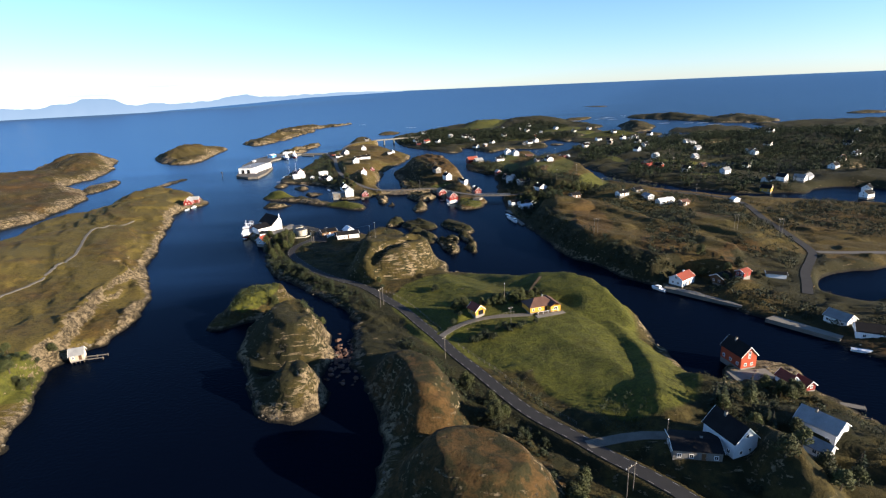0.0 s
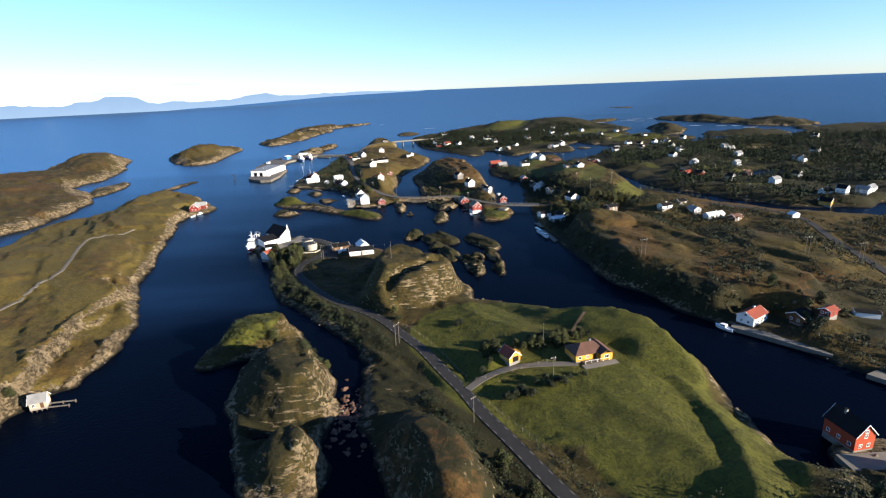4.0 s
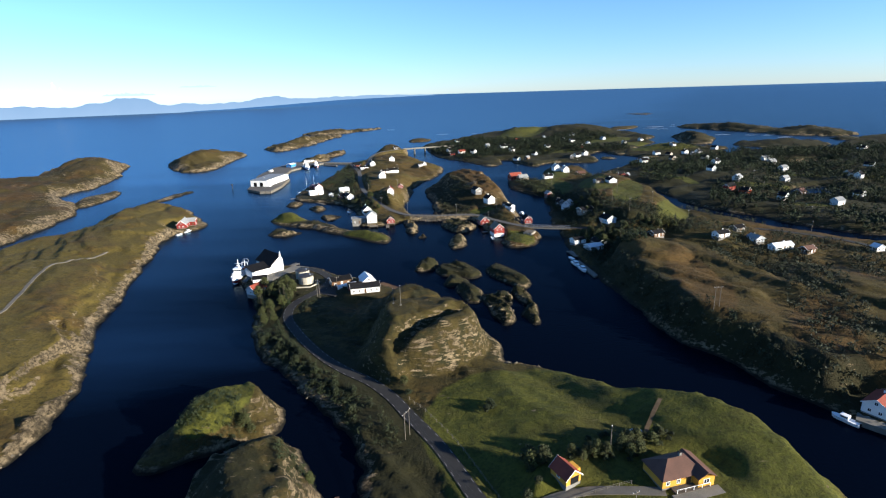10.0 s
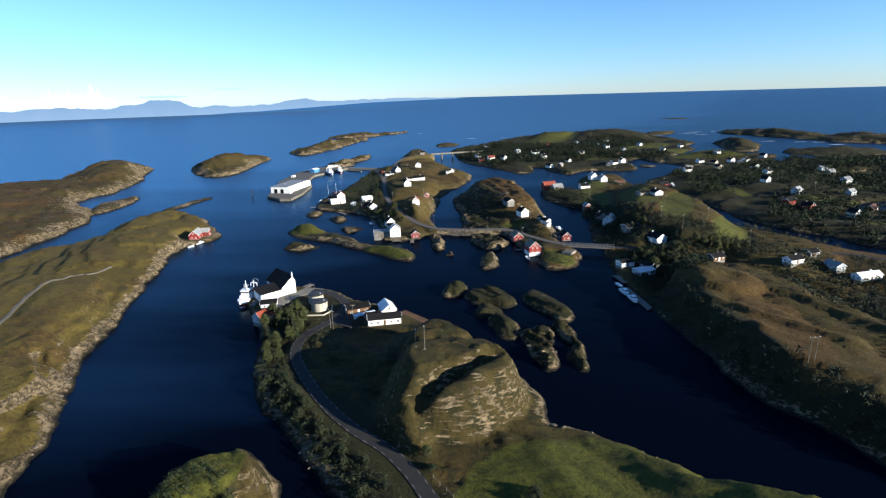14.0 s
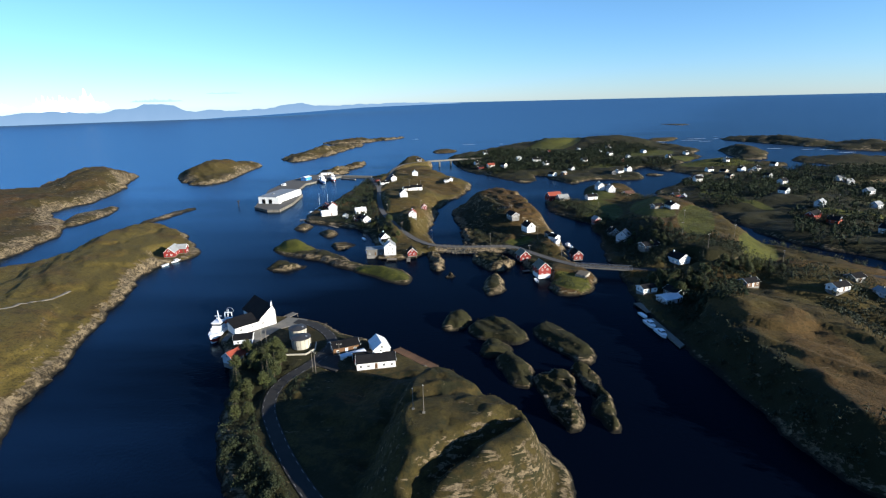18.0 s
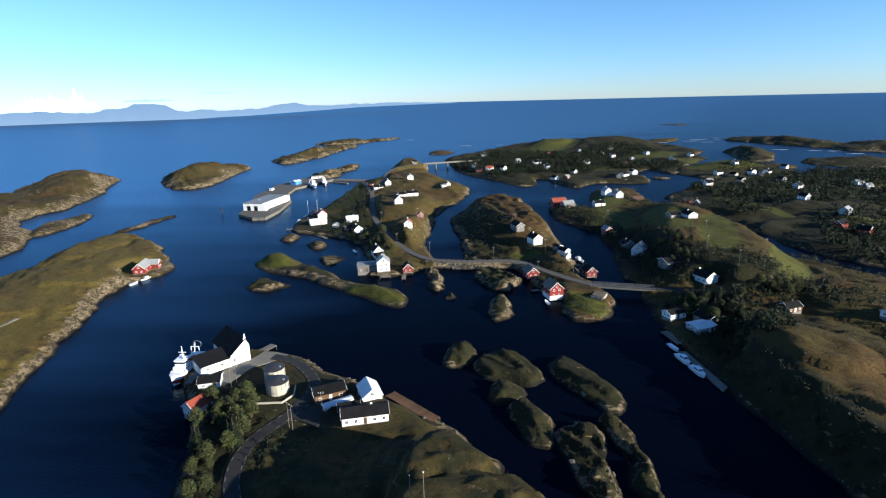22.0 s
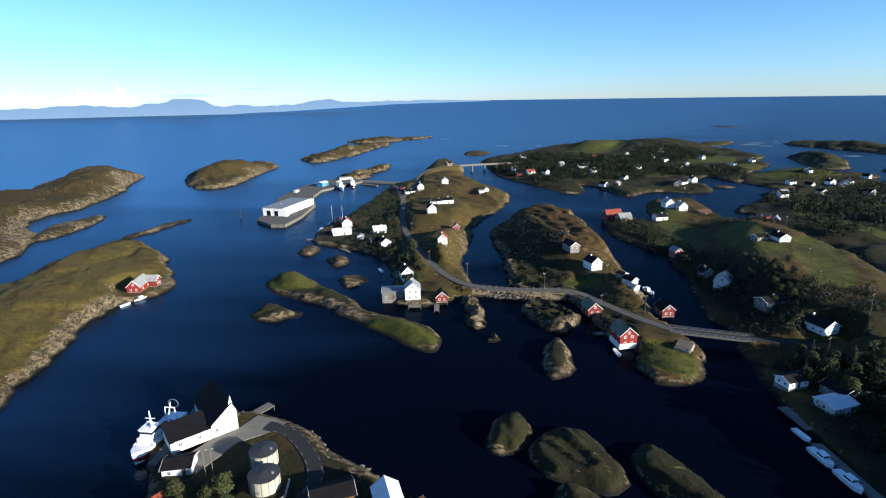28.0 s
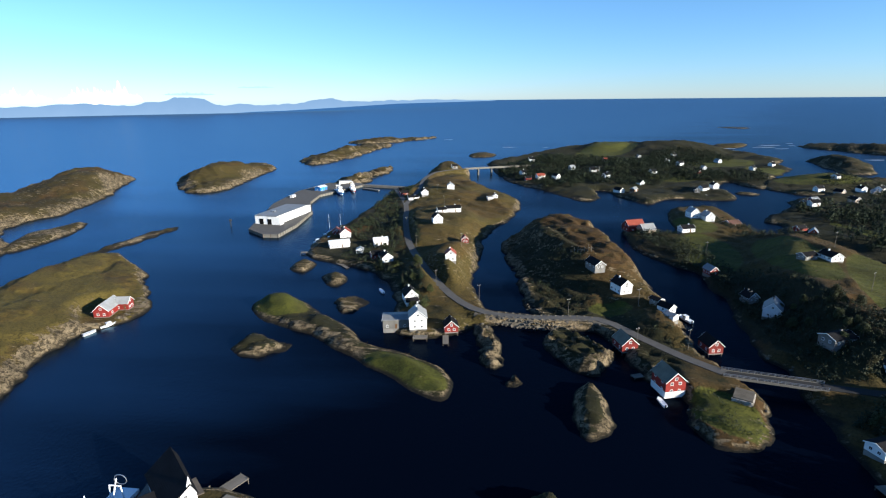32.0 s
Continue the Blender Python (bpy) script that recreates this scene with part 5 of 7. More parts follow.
        me.add([p - t * s - b * w * 0.3, p + b * w, p + t * s + b * w * 0.2, p - b * w], [(0, 3, 2, 1)])


def tree_meshes(seed, h, r, lumps, leaves, size):
    """Trunk with limbs, and a crown of leaf sprays in uneven lumps."""
    rng = np.random.default_rng(seed)
    trunk, crown = Mesh(), Mesh()
    trunk.tube((0, 0, -0.4), (0.1 * r, 0, h * 0.55), 0.05 * h**0.8, 0.025 * h**0.8, 7)
    for i in range(lumps):
        a, e = 2.4 * i + rng.random(), (i + 0.6) / lumps
        rad = r * (0.75 - 0.55 * e) * (0.6 + 0.6 * rng.random())
        c = (rad * math.cos(a), rad * math.sin(a), h * (0.32 + 0.58 * e))
        trunk.tube((0.05 * r, 0, h * (0.2 + 0.3 * e)), c, 0.02 * h**0.8, 0.008 * h**0.8, 5, False)
        leaf_ball(crown, c, r * (0.34 + 0.22 * rng.random()), leaves, size, rng)
    return trunk.done("trunk", BARK), crown


def spruce_meshes(seed, h, r, tiers=9, per=13):
    rng = np.random.default_rng(seed)
    trunk, crown = Mesh(), Mesh()
    trunk.tube((0, 0, -0.4), (0, 0, h * 0.95), 0.028 * h, 0.006 * h, 6)
    for i in range(tiers):
        e = i / tiers
        rr, z = r * (1 - e) ** 0.85 * (0.8 + 0.35 * rng.random()), h * (0.08 + 0.9 * e)
        for k in range(max(5, int(per * (1 - 0.5 * e)))):
            a = 2 * math.pi * (k / per) * (1 + 0.6 * e) + rng.random()
            L = rr * (0.7 + 0.5 * rng.random())
            d, n = np.array((math.cos(a), math.sin(a), 0)), np.array((-math.sin(a), math.cos(a), 0))
            w, drop = L * 0.32, L * (0.25 + 0.3 * rng.random())
            o = np.array((0, 0, z))
            crown.add([o, o + d * L * 0.55 + n * w + (0, 0, -drop * 0.3), o + d * L + (0, 0, -drop), o + d * L * 0.55 - n * w + (0, 0, -drop * 0.45)], [(0, 3, 2, 1)])
    return trunk.done("trunk", BARK), crown


TREES = {}


def tree(kind, x, y, s=1.0, rot=0.0, z=None, label=""):
    """A tree or bush from a small stock of shapes."""
    if kind not in TREES:
        what, _, seed = kind.partition("_")
        seed = int(seed or 0)
        if what == "birch":
            t, c = tree_meshes(seed + 5, 5.5, 2.4, 16, 110, 0.19)
            TREES[kind] = t, c.done("crown", LEAF_BRIGHT), "green leafy tree with a ragged crown", "tree"
        elif what == "spruce":
            t, c = spruce_meshes(seed + 50, 8.0, 2.3)
            TREES[kind] = t, c.done("crown", NEEDLE), "dark green spruce with drooping branches", "tree"
        else:
            t, c = tree_meshes(seed + 90, 1.9, 1.5, 9, 80, 0.15)
            TREES[kind] = t, c.done("crown", LEAF), "low dark green bush", "bush"
    t, c, lab, cat = TREES[kind]
    ob = thing(cat, label or lab, cat, pose(x, y, spot(x, y) if z is None else z, 0, 0, rot) @ Matrix.Scale(s, 4), "trees and bushes")
    part("trunk", t, None, ob)
    part("crown", c, None, ob)
    return ob


def scatter(areas, count, seed, lowest=1.3, keep=None):
    """Random standing places in ovals, kept off roads, yards and the water."""
    rng = np.random.default_rng(seed)
    out = []
    total = sum(a[2] * a[3] for a in areas)
    for cx, cy, rx, ry, turn in areas:
        k = int(count * rx * ry / total) + 1
        a, r = rng.random(k) * 2 * math.pi, np.sqrt(rng.random(k))
        u, v = rx * r * np.cos(a), ry * r * np.sin(a)
        c, s = math.cos(radians(turn)), math.sin(radians(turn))
        out.append(np.stack([cx + u * c - v * s, cy + u * s + v * c], -1))
    p = np.concatenate(out)
    z = ground(p[:, 0], p[:, 1])
    ok = z > lowest
    for way, half in ROADS:
        d, _ = segment_distance(p[:, 0], p[:, 1], way)
        ok &= d > half + 1.8
    for hx, hy, hr in YARDS:
        ok &= np.hypot(p[:, 0] - hx, p[:, 1] - hy) > hr
    return np.c_[p, z][ok], rng


def woods(label, areas, count, seed, material, low=3.5, high=8.0, conifer=0.5, sprays=26, name="woodland", category="woods"):
    """Trees nobody could count: each a lumpy, gappy crown of sprays on a stem."""
    pts, rng = scatter(areas, count, seed)
    V, F = [], []
    stock = []
    for k in range(10):
        m = Mesh()
        r2 = np.random.default_rng(seed * 13 + k)
        if k < 10 * conifer:
            _, c = spruce_meshes(seed + k, 1.0, 0.3, 7, 8)
            m = c
        else:
            for j in range(5):
                a = 2.5 * j
                leaf_ball(m, (0.22 * math.cos(a), 0.22 * math.sin(a), 0.4 + 0.1 * j), 0.24, sprays // 4, 0.1, r2)
        m.tube((0, 0, -0.1), (0, 0, 0.7), 0.03, 0.015, 4, False)
        stock.append((np.array(m.v, float), m.f))
    base = 0
    for x, y, z in pts:
        v, f = stock[int(rng.integers(10))]
        h, a = low + (high - low) * rng.random() ** 1.5, rng.random() * 6.28
        c, s = math.cos(a), math.sin(a)
        w = np.stack([v[:, 0] * c - v[:, 1] * s, v[:, 0] * s + v[:, 1] * c, v[:, 2]], -1) * (h * (0.9 + 0.4 * rng.random()), h * (0.9 + 0.4 * rng.random()), h) + (x, y, z)
        V.append(w)
        F += [tuple(i + base for i in q) for q in f]
        base += len(w)
    me = bpy.data.meshes.new(name)
    me.from_pydata(np.concatenate(V).tolist(), [], F)
    me.materials.append(material)
    me.update()
    return tagged(new(name, me), label, category, kind="stuff")


def stones(label, spots, seed, material, low=0.4, high=1.2, name="boulders", category="stones"):
    """Rough blocks lying as they fell."""
    rng = np.random.default_rng(seed)
    V, F, base = [], [], 0
    bm = bmesh.new()
    bmesh.ops.create_icosphere(bm, subdivisions=1, radius=1.0)
    bv = np.array([v.co[:] for v in bm.verts])
    bf = [tuple(v.index for v in f.verts) for f in bm.faces]
    bm.free()
    for x, y, z in spots:
        s = low + (high - low) * rng.random() ** 2
        j = bv * (1 + 0.28 * rng.normal(size=(len(bv), 1))) * (s * (0.7 + 0.7 * rng.random()), s * (0.7 + 0.7 * rng.random()), s * (0.45 + 0.3 * rng.random()))
        a = rng.random() * 6.28
        c, t = math.cos(a), math.sin(a)
        V.append(np.stack([j[:, 0] * c - j[:, 1] * t, j[:, 0] * t + j[:, 1] * c, j[:, 2]], -1) + (x, y, z))
        F += [tuple(i + base for i in q) for q in bf]
        base += len(bv)
    me = bpy.data.meshes.new(name)
    me.from_pydata(np.concatenate(V).tolist(), [], F)
    me.materials.append(material)
    me.update()
    return tagged(new(name, me), label, category, kind="stuff")


def wire(points, sag, label="power line sagging between poles", strands=((-0.75, 0), (0, 0), (0.75, 0))):
    """Cables slung from pole top to pole top."""
    ob = thing("power_line", label, "cable")
    for off, dz in strands:
        me = Mesh()
        for (ax, ay, az), (bx, by, bz) in zip(points, points[1:]):
            L = math.hypot(bx - ax, by - ay)
            nx, ny = -(by - ay) / L * off, (bx - ax) / L * off
            q = []
            for i in range(9):
                t = i / 8
                q.append((ax + (bx - ax) * t + nx, ay + (by - ay) * t + ny, az + (bz - az) * t - sag * 4 * t * (1 - t) + dz))
            for a, b in zip(q, q[1:]):
                me.tube(a, b, 0.022, 0.022, 4, False)
        part("cable", me, WIRE, ob)
    return ob

# ---- roads, causeway and bridge ----
road(MAIN_ROAD, 2.1, "narrow grey asphalt road with dashed white edges", ASPHALT)
road(FARM_LANE, 1.3, "pale gravel lane to the yellow house", GRAVEL, marks=False)
road(SIDE_LANE, 1.6, "short gravel drive to the grey houses", GRAVEL, marks=False)
road(TOWN_ROAD, 2.1, "pale grey road along the ridge and over the causeway", mat("worn_pale_asphalt", (0.083, 0.078, 0.07), 0.9, vary=0.25, bump=0.15), marks=False)
road(NORTH_ROAD, 2.1, "pale grey road climbing to the high bridge", bpy.data.materials["worn_pale_asphalt"], marks=False)
road(BRIDGE_EAST, 2.0, "grey asphalt road through the heath", ASPHALT, marks=False)
road(EAST_LANE, 2.0, "pale grey road beside the lagoon", bpy.data.materials["worn_pale_asphalt"], marks=False)
road([(q[0], q[1], spot(q[0], q[1])) for q in ribbon(PATH_WEST, 1, 0, sub=14)[0]], 0.8, "trodden gravel footpath over the heath", GRAVEL, name="footpath", marks=False, lift=0.3)
yard = Mesh().prism([(-96, 236), (-88, 232), (-83, 245), (-76, 250), (-73, 255), (-83, 258), (-86, 251), (-91, 246)], 1.0, 2.82)
tagged(new("pavement", yard.done("pavement", CONCRETE)), "pale concrete quay apron in front of the warehouse", "pavement", kind="structure")
fore = Mesh().prism([(-62, 214), (-50, 208), (-44, 216), (-50, 228), (-58, 230)], 2.0, 3.2)
tagged(new("pavement", fore.done("pavement", ASPHALT)), "dark asphalt yard below the tanks", "pavement", kind="structure")

bank = thing("causeway", "stone-built causeway between two islands", "causeway")
core = Mesh()
span = [(-26, 375), (-20, 373), (0, 369.5), (22, 370), (30, 366)]
for (ax, ay), (bx, by) in zip(span, span[1:]):
    L, a = math.hypot(bx - ax, by - ay), math.degrees(math.atan2(by - ay, bx - ax))
    m = pose((ax + bx) / 2, (ay + by) / 2, 0, 0, 0, a)
    v = [m @ Vector(p) for p in [(-L / 2, -5, -1.5), (L / 2, -5, -1.5), (L / 2, 5, -1.5), (-L / 2, 5, -1.5), (-L / 2, -2.4, 3.3), (L / 2, -2.4, 3.3), (L / 2, 2.4, 3.3), (-L / 2, 2.4, 3.3)]]
    core.add(v, [(3, 2, 1, 0), (4, 5, 6, 7), (0, 1, 5, 4), (1, 2, 6, 5), (2, 3, 7, 6), (3, 0, 4, 7)])
part("embankment", core, ROCK, bank)
rng = np.random.default_rng(4)
for s in (-1, 1):
    for i in range(16):
        x = -22 + 46 * i / 15
        y = np.interp(x, [p[0] for p in span], [p[1] for p in span]) + s * 2.25
        part("guard_stone", Mesh().box(x, y, 3.35, 0.6, 0.3, 0.42 + 0.1 * rng.random(), 4 * rng.random()), ROCK, bank)

bridge = thing("bridge", "low concrete road bridge with steel railings over the sound", "bridge", pose(74, 321.5, 4.0, 0, 0, math.degrees(math.atan2(-7, 28))))
part("deck", Mesh().box(0, 0, -0.55, 30.5, 5.0, 0.62), CONCRETE, bridge)
part("carriageway", Mesh().box(0, 0, 0.07, 30.5, 4.2, 0.05), ASPHALT, bridge)
for s in (-1, 1):
    part("kerb", Mesh().box(0, s * 2.35, 0.07, 30.5, 0.3, 0.22), CONCRETE, bridge)
    for z in (0.65, 1.1):
        part("rail", Mesh().box(0, s * 2.35, z, 30.5, 0.08, 0.1), STEEL, bridge)
    for i in range(16):
        part("rail_post", Mesh().box(-15 + 2 * i, s * 2.35, 0.28, 0.09, 0.09, 0.9), STEEL, bridge)
for x in (-13.8, 13.8):
    part("pier", Mesh().box(x, 0, -6.0, 0.9, 3.6, 5.46), CONCRETE, bridge)
abut = thing("abutment", "pale dry-stone bridge abutment", "abutment", pose(60.2, 311.0, 0.9, 0, 0, -30))
part("wall", Mesh().box(0, 0, -1, 5.5, 7.0, 4.6), ROCK, abut)
rng = np.random.default_rng(12)
block = Mesh().add([(-0.42, 0.0, 0), (0.4, 0.05, 0.02), (0.44, 0.02, 0.44), (-0.36, 0.0, 0.5), (-0.34, -0.34, 0.08), (0.32, -0.36, 0.08), (0.34, -0.32, 0.38), (-0.3, -0.34, 0.42)], [(0, 1, 5, 4), (1, 2, 6, 5), (2, 3, 7, 6), (3, 0, 4, 7), (4, 5, 6, 7)]).done("stone", mat("pale_dry_stone", (0.36, 0.33, 0.28), 0.95, vary=0.3, bump=0.4, rand=0.2))
for r in range(7):
    for k in range(9):
        if rng.random() < 0.92:
            o = part("stone", block, None, abut)
            o.matrix_basis = pose(-2.7 + 0.62 * k + 0.3 * (r % 2), -3.42, -0.2 + 0.5 * r, 0, 0, rng.normal() * 6) @ Matrix.Scale(0.85 + 0.3 * rng.random(), 4)
for k in range(9):
    for r in range(7):
        o = part("stone", block, None, abut)
        o.matrix_basis = pose(2.72, -3.1 + 0.7 * k, -0.2 + 0.5 * r, 0, 0, 90 + rng.normal() * 6) @ Matrix.Scale(0.85 + 0.3 * rng.random(), 4)

hb = thing("high_bridge", "long pale concrete road bridge between the two northern islands", "bridge", pose(-12, 838.5, 8.8, 0, 0, math.degrees(math.atan2(34, 82))))
part("deck", Mesh().box(0, 0, -0.7, 90, 5.4, 0.8), CONCRETE, hb)
part("carriageway", Mesh().box(0, 0, 0.1, 90, 4.4, 0.06), bpy.data.materials["worn_pale_asphalt"], hb)
for s in (-1, 1):
    part("parapet", Mesh().box(0, s * 2.55, 0.1, 90, 0.25, 0.9), CONCRETE, hb)
for x in (-27, -9, 9, 27):
    part("pier", Mesh().box(x, 0, -11.5, 1.4, 3.6, 10.8), CONCRETE, hb)

# ---- warehouse quay with its ship and tanks ----
quay = thing("warehouse_quay", "timber-faced quay under the warehouse and fishing vessel", "quay", pose(-98.5, 248, 0, 0, 0, 4))
part("slab", Mesh().box(0, 0, 2.0, 11, 27, 0.6), CONCRETE, quay)
for i in range(10):
    part("fender_post", Mesh().tube((-5.6, -12.5 + 2.75 * i, -2.5), (-5.6, -12.5 + 2.75 * i, 2.7), 0.2, 0.2, 7), TIMBER, quay)
    part("fender_post", Mesh().tube((-5 + 1.1 * i, -13.6, -2.5), (-5 + 1.1 * i, -13.6, 2.7), 0.2, 0.2, 7), TIMBER, quay)
wh = thing("warehouse", "white boarded warehouse with a steep black roof and low wing", "warehouse", pose(-94.2, 254.4, 2.62, 0, 0, -45))
profile = [(-3.6, 0), (3.6, 0), (3.6, 6.4), (2.5, 9.0), (-3.6, 4.3)]
me = Mesh().add([(x, y, z) for x in (-9, 8) for y, z in profile], [(4, 3, 2, 1, 0), (5, 6, 7, 8, 9)] + [(k, (k + 1) % 5, 5 + (k + 1) % 5, 5 + k) for k in range(5)])
part("wall", me, WHITE, wh)
for (ya, za), (yb, zb) in (((-4.0, 4.05), (2.5, 9.06)), ((2.5, 9.06), (3.95, 5.9))):
    slab = [(x, y, z + dz) for dz in (0.02, 0.24) for x, y, z in ((-9.4, ya, za), (8.4, ya, za), (8.4, yb, zb), (-9.4, yb, zb))]
    part("roof", Mesh().add(slab, [(3, 2, 1, 0), (4, 5, 6, 7), (0, 1, 5, 4), (1, 2, 6, 5), (2, 3, 7, 6), (3, 0, 4, 7)]), SLATE, wh)
part("wing_wall", Mesh().box(3.8, -9.0, 0, 8.2, 10.8, 3.4), WHITE, wh)
part("wing_roof", Mesh().add([(8.2, -14.7, 3.4), (8.2, -3.6, 3.4), (-0.6, -3.6, 4.9), (-0.6, -14.7, 4.9), (8.2, -14.7, 3.6), (8.2, -3.6, 3.6), (-0.6, -3.6, 5.1), (-0.6, -14.7, 5.1)], [(3, 2, 1, 0), (4, 5, 6, 7), (0, 1, 5, 4), (1, 2, 6, 5), (2, 3, 7, 6), (3, 0, 4, 7)]), SLATE, wh)
part("loading_door", Mesh().box(8.03, 1.0, 0, 0.1, 2.2, 2.6), PALE, wh, "pale blue sliding door")
window(wh, 8.0, -2.4, 2.2, 0)
window(wh, 8.0, 1.2, 6.4, 0, 0.8, 0.9)
for q in (-7.0, -12.0):
    window(wh, 7.9, q, 2.0, 0)
fin = Mesh().add([(7.6, 1.6, 8.4), (8.0, 1.6, 8.4), (8.0, 2.8, 8.4), (7.6, 2.8, 8.4), (7.75, 2.4, 11.4), (7.85, 2.4, 11.4)], [(0, 1, 5, 4), (1, 2, 5), (2, 3, 4, 5), (3, 0, 4)])
part("gable_fin", fin, WHITE, wh, "pointed white gable board with a vane")
part("gangway", Mesh().box(-2.0, 5.2, 0.2, 7.0, 2.4, 0.25), TIMBER, wh, "brown timber loading ramp")
shed = house(-93, 233, 7, 6, 2.6, 15, PALE, SLATE, "low pale shed with a dark roof beside the warehouse", name="shed", category="shed", pitch=18, chimney=False, z=2.6, side=2, gable=1)
fishing_ship(-108.4, 247.6, -92, 21)
house(-90.5, 219, 7.5, 5.5, 2.8, 62, PALE, TILE_RED, "small pale shed with an orange-red tiled roof at the shore", name="boathouse", category="boathouse", chimney=False, z=1.8, side=2, gable=1)
jetty(-84, 263, 7, 3.4, 60, 1.6, "old timber landing stage behind the warehouse")


def tank(x, y, r, h, z, label):
    ob = thing("storage_tank", label, "tank", pose(x, y, z), "storage tanks")
    part("shell", Mesh().tube((0, 0, 0), (0, 0, h), r, r, 40), TANK, ob)
    for i in range(14):
        a = 2 * math.pi * i / 14
        part("stiffener", Mesh().box(r * 1.005 * math.cos(a), r * 1.005 * math.sin(a), 0.1, 0.1, 0.12, h - 0.15, math.degrees(a)), GREY, ob)
    cone = Mesh().tube((0, 0, h), (0, 0, h + 0.7), r + 0.2, 0.3, 40)
    part("lid", cone, LEAD, ob)
    part("hatch", Mesh().tube((0.6 * r, 0, h + 0.2), (0.6 * r, 0, h + 0.6), 0.4, 0.4, 10), STEEL, ob)
    return ob


tank(-67.8, 227.6, 3.7, 4.2, 3.1, "round cream storage tank with a dark lid")
tank(-71.8, 236.6, 3.5, 4.2, 3.0, "round cream storage tank with a dark lid")
wallb = thing("retaining_wall", "low pale concrete wall round the tanks", "wall", pose(0, 0, 2.4))
for (ax, ay), (bx, by) in (((-73, 219.5), (-64, 220)), ((-64, 220), (-61.6, 224.5)), ((-61.6, 224.5), (-62.6, 230))):
    L, a = math.hypot(bx - ax, by - ay), math.degrees(math.atan2(by - ay, bx - ax))
    part("wall_section", Mesh().box((ax + bx) / 2, (ay + by) / 2, 0, L + 0.2, 0.3, 1.6, a), TANK, wallb)

# ---- headland houses ----
house(-35.5, 209.5, 13.5, 6.5, 2.9, 12, WHITE, SLATE, "long low white house with a dark roof on the knoll's shoulder", pitch=24, side=5, z=4.7, gable=2)
house(-36.3, 223.2, 8.4, 6.2, 3.8, 112, WHITE, ROOF_WHITE, "tall white boathouse with a white sheet roof by the water", pitch=36, floors=1, side=3, z=2.4, chimney=False, gable=2)
ws = house(-50, 224.5, 10, 6.5, 3.0, 25, BROWN, SLATE, "dark low workshop with a red gable end", name="workshop", category="workshop", pitch=22, z=3.1, chimney=False, side=3)
part("gable_boards", Mesh().add([(x, y, z) for x in (5.0, 5.08) for y, z in ((-3.2, 0.3), (3.2, 0.3), (3.2, 2.95), (0, 4.2), (-3.2, 2.95))], [(0, 1, 2, 3, 4)[::-1], (5, 6, 7, 8, 9), (0, 1, 6, 5), (1, 2, 7, 6), (2, 3, 8, 7), (3, 4, 9, 8), (4, 0, 5, 9)]), RED, ws, "red-painted gable end")
house(-45.5, 217.5, 9, 2.2, 2.2, 32, WHITE, ROOF_WHITE, "narrow white shed with a pale roof", name="shed", category="shed", pitch=14, z=3.2, chimney=False, side=2, gable=0)
house(-41, 213.5, 6.5, 4.4, 2.3, 15, RED, SLATE, "small red shed with a dark roof", name="shed", category="shed", pitch=30, z=4.2, chimney=False, side=2, gable=1)
jetty(-22.5, 220.5, 22, 3.8, -44, 1.7, "brown plank boardwalk along the rocky shore", wood=BROWN)

yh = house(53.8, 76.5, 11.0, 7.2, 2.7, 14, YELLOW, TILE_BROWN, "yellow bungalow with a brown hipped roof on the meadow", hip=True, pitch=30, z=7.4, side=4, porch=True)
part("wing_wall", Mesh().box(4.6, -1.2, 0.0, 4.2, 8.2, 2.6), YELLOW, yh)
wr = part("wing_roof", roof_slabs(8.2, 4.2, 2.6, 30), TILE_BROWN, yh)
wr.matrix_basis = pose(4.6, -1.2, 0, 0, 0, 90)
window(yh, 4.6, -5.3, 1.55, -90, 1.6, 1.2)
part("terrace", Mesh().box(1.5, -6.9, -1.5, 12, 2.6, 1.6), CONCRETE, yh)
gr = house(29.0, 77.5, 5.4, 4.4, 2.2, 118, YELLOW, TILE_RED, "small yellow garage with a faded red roof", name="garage", category="garage", pitch=40, z=6.8, chimney=False, side=1, gable=0, door=False)
part("garage_door", Mesh().box(-2.73, -0.3, 0.3, 0.08, 2.4, 1.8), SLATE, gr, "dark open doorway")
part("lean_to", Mesh().box(0.6, -3.0, 0.0, 2.8, 1.6, 1.8), YELLOW, gr)
mast_pole(41.5, 84, 8, "white flagpole in the garden")
ring = thing("trampoline", "round garden trampoline with a pale rim", "trampoline", pose(50.5, 91, spot(50.5, 91)))
rim_me = Mesh()
for i in range(24):
    a, b = 2 * math.pi * i / 24, 2 * math.pi * (i + 1) / 24
    rim_me.tube((1.8 * math.cos(a), 1.8 * math.sin(a), 0.75), (1.8 * math.cos(b), 1.8 * math.sin(b), 0.75), 0.14, 0.14, 6, False)
part("rim", rim_me, TRIM, ring)
part("mat", Mesh().tube((0, 0, 0.68), (0, 0, 0.74), 1.7, 1.7, 24), SLATE, ring)
for i in range(6):
    part("leg", Mesh().tube((1.7 * math.cos(i * 1.047), 1.7 * math.sin(i * 1.047), -0.1), (1.7 * math.cos(i * 1.047), 1.7 * math.sin(i * 1.047), 0.75), 0.05, 0.05, 6), STEEL, ring)

house(110.6, 35.4, 9.0, 5.8, 4.6, 99, ORANGE, SLATE, "tall red wooden house with white trim on the quay", pitch=46, floors=2, side=3, z=2.0, gable=2)
part("terrace_slab", Mesh().box(110, 27, 0.4, 13, 6, 1.7), CONCRETE, thing("quay_terrace", "grey stone quay below the red house", "quay"))
